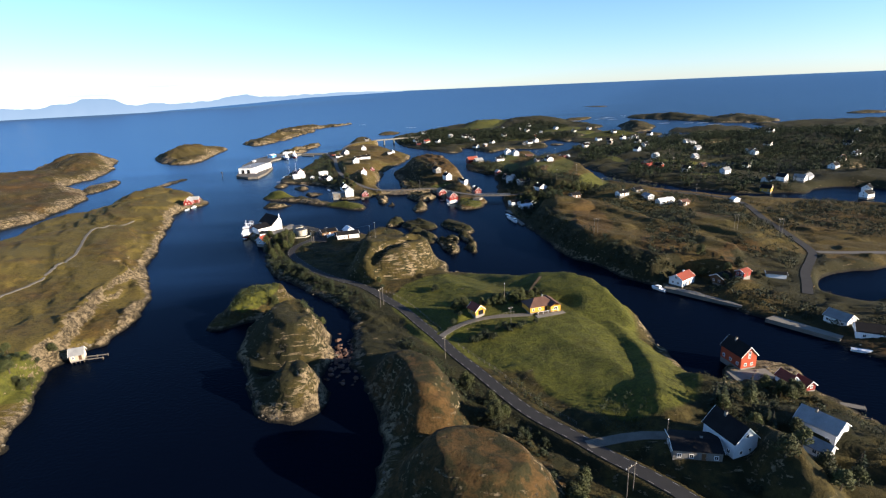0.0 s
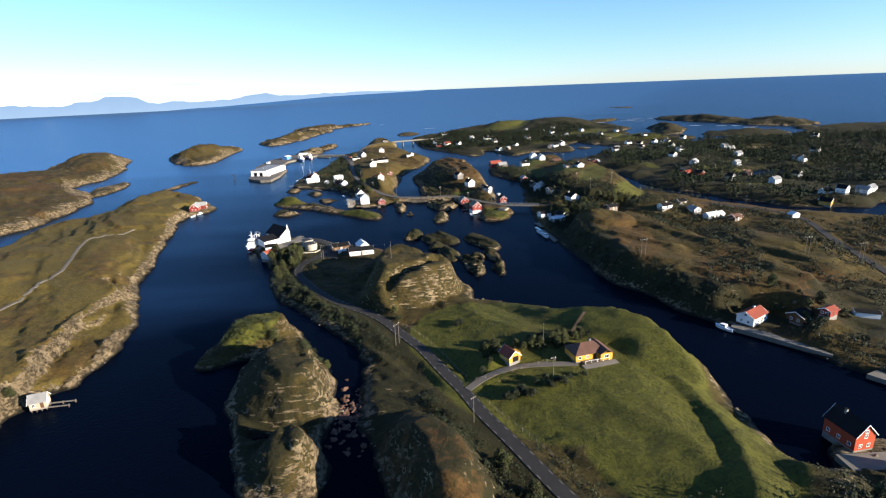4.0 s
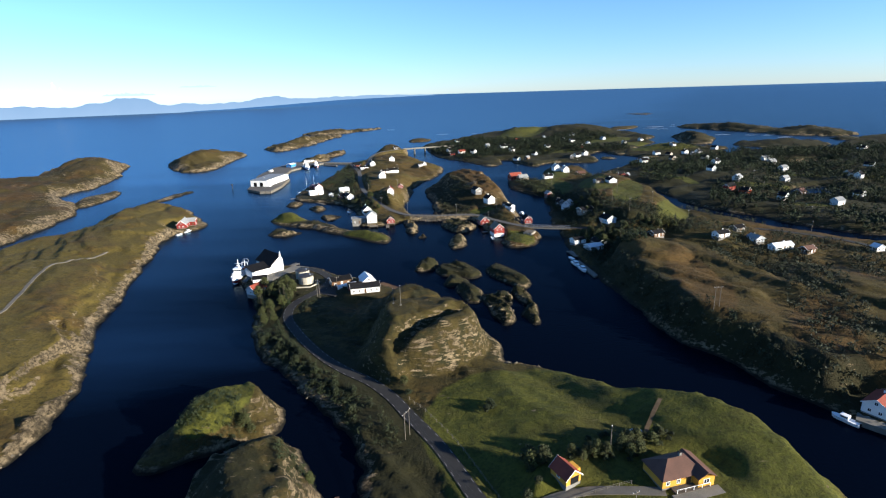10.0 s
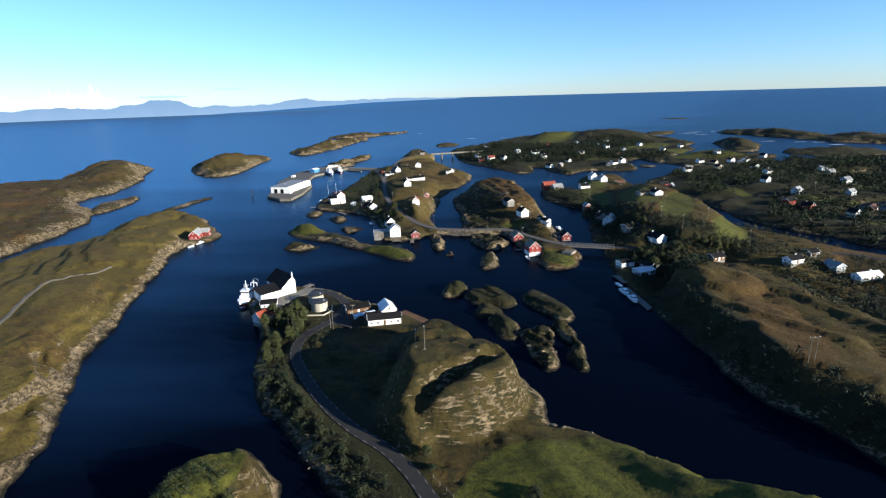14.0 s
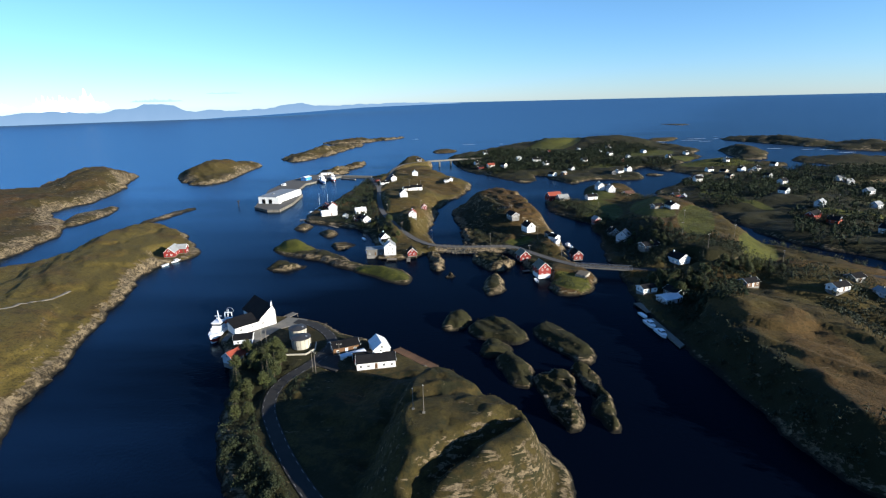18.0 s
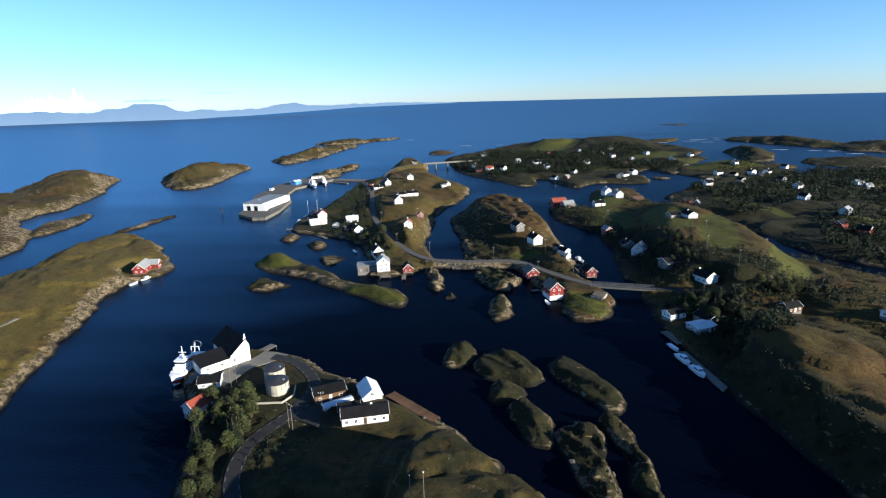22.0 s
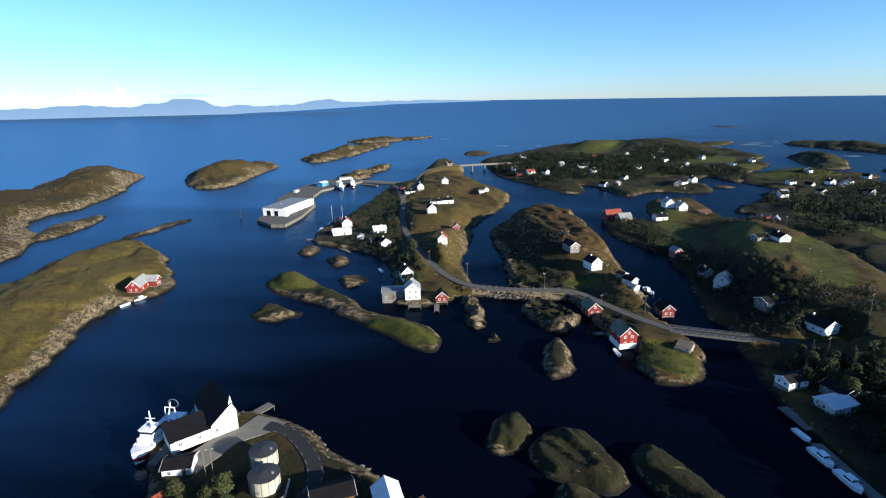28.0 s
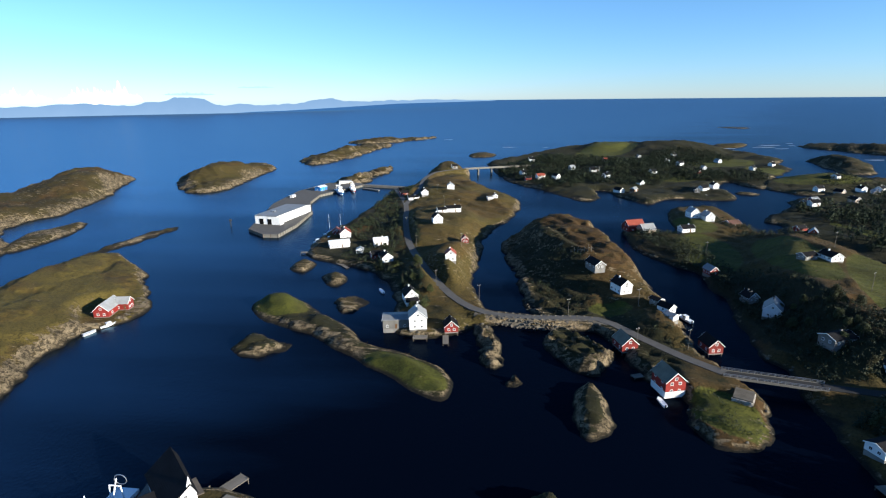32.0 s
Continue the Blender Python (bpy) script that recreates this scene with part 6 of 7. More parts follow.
house(117.2, 21, 5.0, 3.6, 2.2, 100, WHITE, TILE_RED, "small white boathouse with red shutters", name="boathouse", category="boathouse", z=1.9, chimney=False, side=1, gable=1, pitch=44)
house(121.0, 18.6, 4.4, 3.2, 2.0, 100, RED, TILE_RED, "small red boathouse beside the white one", name="boathouse", category="boathouse", z=1.8, chimney=False, side=1, gable=1, pitch=40)
# Grey boards stand in for pale walls lying in the ridge's shade.
house(71, -9.5, 11, 7.5, 3.0, -14, GREY, SLATE, "low pale house, walls greyed for shade, with a flat dark roof", pitch=12, side=4, z=5.4, gable=2)
house(80.5, -8.5, 9.5, 7.0, 4.6, 105, PALE, SLATE, "pale grey house with a steep dark roof and roof window", pitch=44, floors=1, side=3, z=5.8, gable=2)
house(107, -5, 9.4, 6.8, 3.8, 118, PALE, ROOF_GREY, "pale blue-grey house with a grey roof on the slope", pitch=34, floors=1, side=3, z=4.0, gable=2, porch=True)
house(101, -12, 5.5, 4.0, 2.4, 118, WHITE, ROOF_GREY, "small white shed with a grey roof", name="shed", category="shed", pitch=38, z=4.0, chimney=False, side=1, gable=1)
jetty(128.5, 9, 6, 2.2, 150, 1.0)

# ---- field fences ----
def fence(way, label, gap=3.0, h=1.1):
    """Weathered posts with two wires of rails along a way."""
    ob = thing("fence", label, "fence")
    pts = ribbon([(x, y, 0) for x, y in way], 1, 0, sub=8)[0]
    run = np.r_[0, np.cumsum(np.linalg.norm(np.diff(pts[:, :2], axis=0), axis=1))]
    old = None
    for a in np.arange(0, run[-1], gap):
        x, y = np.interp(a, run, pts[:, 0]), np.interp(a, run, pts[:, 1])
        z = spot(x, y)
        part("post", Mesh().tube((x, y, z - 0.3), (x, y, z + h), 0.09, 0.07, 6), POLE, ob)
        if old:
            for f in (0.5, 0.9):
                part("rail", Mesh().tube((old[0], old[1], old[2] + f * h), (x, y, z + f * h), 0.03, 0.03, 4, False), POLE, ob)
        old = (x, y, z)
    return ob


fence([(-10, 119), (-3, 109), (4, 97), (11, 82), (15, 73)], "weathered post fence along the road below the meadow")
fence([(20, 58), (28, 44), (35, 30), (42, 18), (48, 8)], "weathered post fence at the foot of the meadow hill")
fence([(17, 70), (26, 70.5), (38, 73.5), (46, 75)], "low garden fence along the gravel lane")
scar = [(61, 102), (57, 97), (54, 93), (52, 90)]
road([(q[0], q[1], spot(q[0], q[1])) for q in ribbon([(x, y, 0) for x, y in scar], 1, 0, sub=8)[0]], 0.55, "worn brown trail up the meadow", mat("worn_brown_earth", (0.11, 0.075, 0.04), 0.95, vary=0.4, bump=0.4), name="footpath", marks=False, lift=0.12)

# ---- west island ----
boathouse(-122.5, 72.8, 4.6, 4.2, 2.6, 20, CREAM, ROOF_GREY, "small cream and pink boathouse on posts over the water")
jetty(-117, 75, 8, 0.5, 8, 0.8, "two long landing spars beside the boathouse")
jetty(-117, 72.5, 7, 0.5, 8, 0.8, "two long landing spars beside the boathouse")
boathouse(-194.5, 366.5, 12, 6.6, 3.2, 100, RED, ROOF_GREY, "long red wooden boathouse with a grey roof on the point", z=1.5)
boathouse(-190.5, 372, 6, 5.2, 3.4, 8, RED, ROOF_GREY, "red wooden boathouse with a white-trimmed gable over the water", z=1.5)
jetty(-186.8, 369, 15, 1.8, 96, 1.2, "pale plank landing along the red boathouses")
small_boat(-189, 347, 70, 5.5, "open", "white open boat off the red boathouses")
small_boat(-186.5, 355, 60, 6.5)

# ---- factory quay ----
fq = thing("factory_quay", "long concrete quay with a timber-piled edge and grey yard", "quay")
outline = [(-200, 524), (-182, 508), (-171, 508), (-169, 540), (-173, 588), (-189, 630), (-192, 668), (-162, 735), (-172, 748), (-206, 745), (-222, 690), (-221, 620)]
part("slab", Mesh().prism(outline, -2.0, 2.4), CONCRETE, fq)
part("yard_surface", Mesh().prism([(x * 0.985 - 2.9, y * 0.99 + 6) for x, y in outline], 2.3, 2.46), bpy.data.materials["worn_pale_asphalt"], fq)
for i, ((ax, ay), (bx, by)) in enumerate(zip(outline[:7], outline[1:8])):
    n = int(math.hypot(bx - ax, by - ay) / 4)
    for k in range(n):
        x, y = ax + (bx - ax) * k / n, ay + (by - ay) * k / n
        part("fender_post", Mesh().tube((x, y, -2), (x, y, 2.6), 0.3, 0.3, 6), TIMBER, fq)
fac = thing("factory", "long flat-roofed white factory hall on the quay", "factory", pose(-188.5, 561, 2.46, 0, 0, 80))
part("hall", Mesh().box(0, 0, 0, 46, 19, 6.5), WHITE, fac)
part("roof", Mesh().box(0, 0, 6.5, 46.6, 19.6, 0.35), ROOF_GREY, fac)
part("annex", Mesh().box(26.4, -2, 0, 6.6, 14, 5.4), WHITE, fac)
part("tower", Mesh().box(-20.5, -10.8, 0, 5, 2.6, 6.0), WHITE, fac)
part("roof_vent", Mesh().box(-8, 2, 6.85, 2.2, 2.2, 1.0), STEEL, fac)
for i in range(4):
    part("gate", Mesh().box(-15 + 9 * i, -9.55, 0.1, 3.2, 0.15, 3.8), PALE, fac)
part("gate", Mesh().box(-23.05, -3, 0.1, 0.15, 3.4, 4.2), SLATE, fac)
part("gate", Mesh().box(-23.05, 4, 0.1, 0.15, 3.4, 4.2), SLATE, fac)
house(-199, 694, 11.2, 7.7, 3.9, 70, TARP, ROOF_WHITE, "small blue harbour shed on the quay", name="shed", category="shed", pitch=18, z=2.46, chimney=False, side=2, gable=1)
house(-214, 652, 5.2, 3.4, 2.2, 80, WHITE, ROOF_WHITE, "small white kiosk on the quay", name="shed", category="shed", pitch=12, z=2.46, chimney=False, side=1, gable=1)
house(-186, 742, 13.8, 5.2, 2.7, 20, WHITE, ROOF_GREY, "low white building on the harbour quay", name="shed", category="shed", pitch=16, z=2.46, chimney=False, side=4, gable=1)
fishing_ship(-178, 690, -60, 22, "white fishing vessel with a blue band at the factory quay", HULL_BLUE)
fishing_ship(-168, 706, -70, 20, "red-hulled fishing vessel at the factory quay")
pier = thing("harbour_pier", "long narrow concrete pier to the harbour", "pier")
part("deck", Mesh().prism([(-162, 732), (-104, 716), (-103, 720), (-161, 738)], -1.5, 2.2), CONCRETE, pier)
part("deck", Mesh().prism([(-160, 716), (-140, 704), (-139, 707), (-158, 720)], -0.5, 1.2), CONCRETE, pier)

# ---- town island ----
house(-50, 359.5, 7.6, 7.2, 5.6, 100, WHITE, ROOF_GREY, "two-storey white house with a grey roof on the waterfront", floors=2, side=2, pitch=40, z=2.4)
an = house(-59.5, 361.5, 11, 8, 4.2, 8, GREY, ROOF_GREY, "grey weathered warehouse annex at the waterside", name="warehouse", category="warehouse", pitch=9, z=1.6, chimney=False, side=3, gable=1)
house(-57.5, 388, 8, 6.5, 3.6, 110, WHITE, SLATE, "white house with a dark roof behind the waterfront", pitch=44, floors=1, z=2.8)
house(-56, 382.5, 5.5, 4, 2.6, 20, WHITE, SLATE, "low white outbuilding with a dark roof", name="shed", category="shed", pitch=28, z=2.5, chimney=False, side=2)
boathouse(-36, 358.5, 6.2, 5.6, 2.7, 100, RED, SLATE, "small red boathouse with white trim by the causeway", z=1.7)
jetty(-37.5, 350.5, 8, 2.4, 95, 1.0, "timber slipway below the red boathouse")
jetty(-48, 351.5, 6, 3.5, 5, 1.3, "stone and timber landing below the white house")
house(-41.5, 430, 6.5, 5.6, 3.9, 96, WHITE, TILE_RED, "white house with a red roof on the grassy slope", floors=1, pitch=42)
house(-57, 511, 8.6, 6.5, 3.9, 104, WHITE, SLATE, "white house with a dark roof on the hill", floors=1, pitch=44)
house(-49, 551, 11.2, 6, 3.2, 20, WHITE, SLATE, "long white house with a dark roof on the hill", side=4, pitch=30)
house(-57, 546, 6.9, 5.2, 2.5, 20, WHITE, SLATE, "low white outbuilding with a dark roof", name="outbuilding", category="outbuilding", chimney=False, pitch=28)
house(-59, 659, 8.2, 6.5, 4, 98, WHITE, ROOF_GREY, "square white house on the open hilltop", floors=2, pitch=32)
house(-91, 629, 9.5, 5.2, 2.7, 20, WHITE, SLATE, "low white house with a dark roof by the harbour road", pitch=26)
house(-81.5, 636, 7.7, 6, 3.4, 105, WHITE, SLATE, "white house with a dark roof by the harbour road", pitch=40)
house(-36.5, 482, 5.2, 4.3, 2.7, 100, RED, TILE_RED, "small red house at the eastern shore", name="boathouse", category="boathouse", chimney=False, pitch=42)
house(-67, 826, 6.9, 5.2, 3, 20, GREY, SLATE, "dark wooden house at the top of the island", pitch=34)
house(-16.5, 627, 5.2, 4.3, 2.4, 100, WHITE, SLATE, "small white cabin on the point", name="cabin", category="cabin", pitch=34)
house(-21, 622, 5.2, 3.4, 2, 20, WHITE, ROOF_GREY, "small white shed on the point", name="shed", category="shed", chimney=False, pitch=24)
house(-120.5, 503, 8.6, 7.3, 3.7, 108, WHITE, TILE_RED, "white house with a bright red roof at the marina", floors=1, pitch=40, z=2.7)
house(-129, 512, 7.7, 6, 2.7, 108, RED, TILE_RED, "red-roofed boathouse at the marina", name="boathouse", category="boathouse", chimney=False, pitch=36, z=2.2)
house(-118, 479, 12.9, 7.3, 3, 24, WHITE, ROOF_WHITE, "broad white boat hall with a pale roof", name="boathouse", category="boathouse", chimney=False, pitch=24, side=4, z=2.6)
house(-91.5, 483, 9, 6.9, 3, 20, WHITE, ROOF_WHITE, "white house with a pale sunlit roof", pitch=30)
house(-81, 448, 7.7, 6.5, 3.2, 118, WHITE, SLATE, "white house with a dark roof above the shore", pitch=38)
house(-87, 454, 8.6, 5.6, 2.7, 28, RED, SLATE, "dark red outbuilding above the shore", name="outbuilding", category="outbuilding", chimney=False, pitch=34)
house(-100.5, 464, 4.7, 4.3, 2.4, 100, PALE, ROOF_GREY, "small blue-grey shed above the shore", name="shed", category="shed", chimney=False, pitch=26)
house(-104, 655, 7.7, 5.2, 2.7, 30, RED, SLATE, "dark red boarded shed by the harbour", name="shed", category="shed", chimney=False, pitch=34)
house(-112, 690, 6.9, 5.2, 2.7, 20, BROWN, SLATE, "brown boarded shed by the harbour", name="shed", category="shed", chimney=False, pitch=34, z=2.2)
for x, y, r, L in ((-137, 519, 75, 11), (-131, 527, 70, 10)):
    small_boat(x, y, r, L, "sail", "white sailing boat moored at the marina")
for x, y, r in ((-133, 505, 100), (-127, 522, 60), (-139, 498, 80), (-122, 531, 45)):
    small_boat(x, y, r, 7.5)
jetty(-136, 470, 9, 3, 10, 1.2, "small quay with a beacon post")
for i in range(5):
    jetty(-121 + 4.2 * i, 462 - 4.6 * i, 5.6, 2.2, -48 + 10 * (i % 2), 0.45, "grey floating dock section beside the shore", planks=False)
small_boat(-75, 405, 120, 5.5, "open", "small open boat at the shore")
small_boat(-66, 372, 80, 6.0, "cabin")
bea = thing("beacon", "dark iron beacon standing in the fairway", "beacon", pose(-222, 540, 0))
part("pole", Mesh().tube((0, 0, -3), (0, 0, 4.5), 0.45, 0.35, 8), WIRE, bea)
part("cage", Mesh().box(0, 0, 4.3, 1.6, 1.6, 1.4), WIRE, bea)

# ---- brown island ----
house(41.5, 396, 8.2, 6.2, 4.4, 112, WHITE, SLATE, "white two-storey farmhouse with a dark roof on the brown islet", floors=2, pitch=40)
house(32.5, 414, 9.5, 5.6, 2.5, 110, GREY, SLATE, "grey weathered barn beside the farmhouse", name="barn", category="barn", chimney=False, pitch=36)
for i in range(7):
    pst = thing("fence_post", "leaning grey post of a ruined shed", "post", pose(23 + 1.6 * i, 432 - 0.8 * i, spot(23 + 1.6 * i, 432 - 0.8 * i), 0, 3 * (i % 3 - 1), 0), "posts of the ruined shed")
    part("post", Mesh().tube((0, 0, -0.5), (0, 0, 2.6 + 0.4 * (i % 3)), 0.16, 0.13, 6), POLE, pst)
    part("plank", Mesh().box(0.5, 0, 1.4, 1.2, 0.06, 0.25), GREY, pst)
house(55.5, 374, 6, 4.5, 2.6, 125, WHITE, SLATE, "small white boathouse with a dark roof by the channel", name="boathouse", category="boathouse", chimney=False, side=1, gable=1, pitch=32)
house(55.0, 366, 4.5, 3.5, 2.2, 125, WHITE, ROOF_GREY, "small white shed by the channel", name="shed", category="shed", chimney=False, side=1, gable=0, pitch=24)
house(53, 380, 4.5, 3.5, 2.2, 125, GREY, SLATE, "small grey shed by the channel", name="shed", category="shed", chimney=False, side=1, gable=0, pitch=24)
small_boat(66, 379, 110, 7.5, label="white motor boat moored in the channel")
boathouse(32.5, 348, 8, 6.4, 3.2, 104, RED, ROOF_GREEN, "red boathouse with a mossy green roof by the causeway", z=1.2)
bw = boathouse(39.5, 318.5, 8.5, 7.0, 4.8, 104, RED, ROOF_GREEN, "red two-storey boathouse on a white base with a mossy roof", z=1.3)
part("base", Mesh().box(0, 0, -1.0, 8.6, 7.1, 2.3), WHITE, bw, "white-painted base")
boathouse(64.5, 348.5, 7.5, 5.6, 3.2, 100, RED, SLATE, "red boathouse with white trim beside the bridge", z=1.2)
jetty(32, 327, 4, 2.5, 20, 0.8)
small_boat(35.5, 311, 100, 5.0, "open", "white rowing boat below the red boathouse")

# ---- east island ----
house(115, 325.5, 12, 7.5, 3.4, 112, WHITE, SLATE, "long white house with a dark roof above the bridge road", pitch=32, side=4)
house(98.5, 438, 6.5, 4.8, 2.9, 104, RED, ROOF_GREY, "red boathouse with white trim on the channel", name="boathouse", category="boathouse", chimney=False, pitch=42)
bs = boathouse(83, 539, 13, 9, 3.8, 20, RED, TILE_RED, "large red boathouse with a red roof on stilts", z=1.4)
boathouse(90, 531, 10, 8, 3.2, 20, CREAM, ROOF_GREY, "cream boathouse with a grey roof on stilts", z=1.4)
jetty(101, 533, 14, 3, -8, 1.2)
house(115.5, 526, 9.5, 6, 3, 15, WHITE, SLATE, "white house with a dark roof by the shore", side=4, pitch=34)
house(132, 562, 8.2, 6.9, 4.5, 100, WHITE, ROOF_GREY, "tall white house on the point", floors=2, pitch=42)
house(141, 557, 8.2, 6.9, 4.2, 100, WHITE, ROOF_GREY, "tall white house with a grey roof on the point", floors=2, pitch=42)
house(157, 552, 9.5, 6.9, 3.2, 20, BROWN, TILE_BROWN, "brown boathouse on stilts at the point", name="boathouse", category="boathouse", chimney=False, pitch=30, z=1.6)
house(149, 424, 8.6, 6.5, 2.5, 100, WHITE, SLATE, "white house with a dark roof on the meadow ridge", pitch=32)
house(139, 426, 7.7, 5.2, 2.2, 20, GREY, SLATE, "low grey outbuilding on the meadow ridge", name="outbuilding", category="outbuilding", chimney=False, pitch=26)
house(99.5, 396, 6, 5.2, 2.5, 105, GREY, SLATE, "dark grey house with a white gable among bushes", pitch=42)
house(101.5, 379, 10, 7, 3.8, 60, PALE, ROOF_GREY, "grey house with a pale roof among bushes", pitch=42)
house(105, 342, 10, 6.5, 2.8, 20, GREY, SLATE, "low grey house among the bushes", pitch=22)
house(200, 527, 6.9, 5.6, 3, 60, ORANGE, ROOF_GREY, "red boathouse at the far shore", name="boathouse", category="boathouse", chimney=False, pitch=44, z=1.6)
house(128, 106.5, 10, 6.5, 3.4, 32, WHITE, TILE_RED, "white house with a red roof on the quay", pitch=30, side=4, z=1.9)
house(146, 104, 9, 6.5, 3.0, 25, BROWN, SLATE, "dark brown shed with a pink gable", name="shed", category="shed", chimney=False, pitch=26, z=2.4)
house(152, 99, 5, 4, 2.4, 25, RED, TILE_RED, "small shed with a pink-red roof", name="shed", category="shed", chimney=False, pitch=26, side=1)
house(170.5, 103, 8, 3.4, 2.4, -24, WHITE, SLATE, "narrow white shed with a dark roof on the hill", name="shed", category="shed", chimney=False, pitch=16, side=0, gable=0, door=False)
house(163.5, 57, 8, 6, 2.8, 110, WHITE, ROOF_GREY, "white boathouse with a grey roof at the shore", name="boathouse", category="boathouse", chimney=False, pitch=34, z=2.0)
house(168, 45, 14, 7, 3.0, 150, WHITE, SLATE, "long boathouse with a red gable at the shore", name="boathouse", category="boathouse", chimney=False, pitch=30, z=1.6)
q3 = thing("shore_quay", "grey concrete quay along the channel", "quay")
part("slab", Mesh().prism([(118, 103), (126, 94), (139, 78), (144, 84), (136, 100), (126, 112)], -1.0, 1.7), CONCRETE, q3)
part("slab", Mesh().prism([(141, 66), (155, 46), (158, 48), (146, 68)], -1.0, 1.6), CONCRETE, q3)
small_boat(116.5, 104.5, 120, 7)
small_boat(157, 39, -30, 6, "open", "small white rowing boat at the quay")
q4 = thing("boat_quay", "grey slipway and floating quay on the channel", "quay")
part("slab", Mesh().prism([(76.5, 258), (79.5, 258), (82.5, 232), (80, 230)], -0.5, 0.8), CONCRETE, q4)
small_boat(75.8, 252, -80, 8)
small_boat(77.2, 243, -80, 8)
small_boat(76.2, 262, -76, 6, "open", "white open boat at the floating quay")
jetty(79, 270, 12, 3.5, 100, 1.0, "white-railed jetty at the slipway")
house(92, 274, 9, 7, 2.6, 20, PALE, ROOF_WHITE, "low blue-white boat shed with a pale roof", name="boathouse", category="boathouse", chimney=False, pitch=14, side=2, gable=1)
house(97, 281, 8, 6, 2.6, 110, GREY, SLATE, "grey boat shed among the trees", name="boathouse", category="boathouse", chimney=False, pitch=26, side=2)
house(86, 287, 8, 5.5, 2.6, 20, WHITE, SLATE, "low white boat shed with a dark roof", name="boathouse", category="boathouse", chimney=False, pitch=22, side=3)
for x, y, L, r, w, rf, lab in ((165, 270, 10, 20, WHITE, SLATE, "white house with a dark roof among the heath"), (184, 267, 9, 100, PALE, ROOF_GREY, "pale grey house with a grey roof on the heath"), (192, 256, 15, 15, WHITE, ROOF_WHITE, "long low white building with a pale roof"), (183, 285, 8, 20, GREY, SLATE, "small grey house among bushes"), (133, 284, 9, 20, BROWN, SLATE, "low brown house among bushes"), (203, 250, 8, 20, BROWN, TILE_BROWN, "low brown shed with a rusty roof"), (241, 249, 5, 100, WHITE, ROOF_WHITE, "small white transformer hut")):
    house(x, y, 0.85 * L, 5.2, 2.5, r, w, rf, lab, pitch=30, side=3, detail=1, chimney=L > 8)

# ---- far houses ----
far = [(35, 905, 9, 20, 0), (36, 770, 11, 15, 3), (18, 800, 8, 20, 0), (54, 770, 9, 105, 0), (104, 809, 13, 10, 0), (145, 944, 10, 20, 3), (113, 784, 9, 20, 0), (108, 696, 11, 100, 0), (222, 917, 9, 100, 0), (229, 885, 9, 20, 0), (227, 816, 8, 100, 2), (191, 700, 12, 15, 0), (203, 705, 9, 100, 0), (298, 937, 11, 100, 1), (353, 901, 9, 20, 0), (310, 860, 8, 20, 0), (250, 860, 8, 100, 1), (170, 800, 9, 20, 0), (80, 830, 8, 20, 1), (140, 740, 8, 100, 0), (260, 1010, 9, 20, 0), (200, 980, 9, 100, 1),
       (341, 745, 9, 20, 0), (313, 690, 9, 100, 4), (339, 700, 9, 100, 0), (300, 700, 10, 15, 0), (360, 705, 11, 20, 0), (400, 740, 9, 100, 0), (297, 642, 10, 100, 4), (334, 634, 9, 100, 0), (329, 597, 13, 20, 0), (280, 511, 8, 95, 0), (391, 590, 10, 20, 1), (259, 436, 15, 30, 2), (266, 423, 9, 110, 5), (280, 462, 10, 20, 1), (255, 627, 10, 15, 0), (407, 491, 10, 20, 0), (538, 644, 11, 100, 0), (280, 393, 7.5, 95, 0), (388, 599, 11, 20, 1), (310, 417, 11, 25, 6), (396, 464, 9, 20, 0), (293, 290, 9, 110, 7), (308, 311, 11, 20, 0), (316, 305, 8, 110, 0), (347, 316, 12, 20, 1), (401, 470, 10, 20, 0), (479, 419, 11, 20, 0), (492, 412, 9, 100, 0), (391, 342, 13, 20, 0), (359, 268, 10, 20, 0), (345, 252, 10, 20, 0), (333, 306, 10, 110, 1), (430, 380, 10, 20, 6), (450, 520, 10, 100, 0), (360, 520, 9, 20, 1), (330, 470, 9, 20, 1), (600, 560, 11, 20, 0), (520, 480, 10, 100, 0), (300, 360, 9, 20, 1), (340, 390, 8, 100, 0)]
walls = (WHITE, PALE, RED, WHITE, CREAM, ORANGE, BROWN, YELLOW)
roofs = (SLATE, ROOF_GREY, SLATE, TILE_RED, SLATE, SLATE, TILE_BROWN, SLATE)
tone = ("white", "pale grey", "red", "white", "cream", "orange-red", "brown", "ochre")
cover = ("dark", "grey", "dark", "red", "dark", "dark", "brown", "dark")
for k, (x, y, L, r, w) in enumerate(far):
    house(x, y, 0.85 * L, 6, 3.0 + 0.8 * (k % 3 == 0), r + 7 * (k % 4), walls[w], roofs[w], f"{tone[w]} wooden house with a {cover[w]} roof on the far islands", pitch=38, side=2, gable=1, detail=1, chimney=k % 2 == 0, group="far houses", z=max(1.2, spot(x, y)))
for k, (x, y) in enumerate(((22, 768), (121, 690), (182, 692), (262, 640), (250, 632), (345, 690), (196, 536))):
    house(x, y, 7, 5, 2.8, 20 + 30 * (k % 3), (RED, BROWN, GREY)[k % 3], (SLATE, ROOF_GREY)[k % 2], "boathouse of weathered boards at the far shore", name="boathouse", category="boathouse", chimney=False, side=1, gable=1, pitch=36, group="far boathouses", z=max(1.0, spot(x, y)))
small_boat(186, 682, 20, 8, label="white motor boat off the far shore")

# ---- poles, masts and lines ----
utility_pole(-9.5, 100, 8.5, 60, True)
utility_pole(14.5, 49, 8.5, 40)
utility_pole(51.7, -18.5, 8.5, 30, True)
utility_pole(40.3, 64, 8, 20)
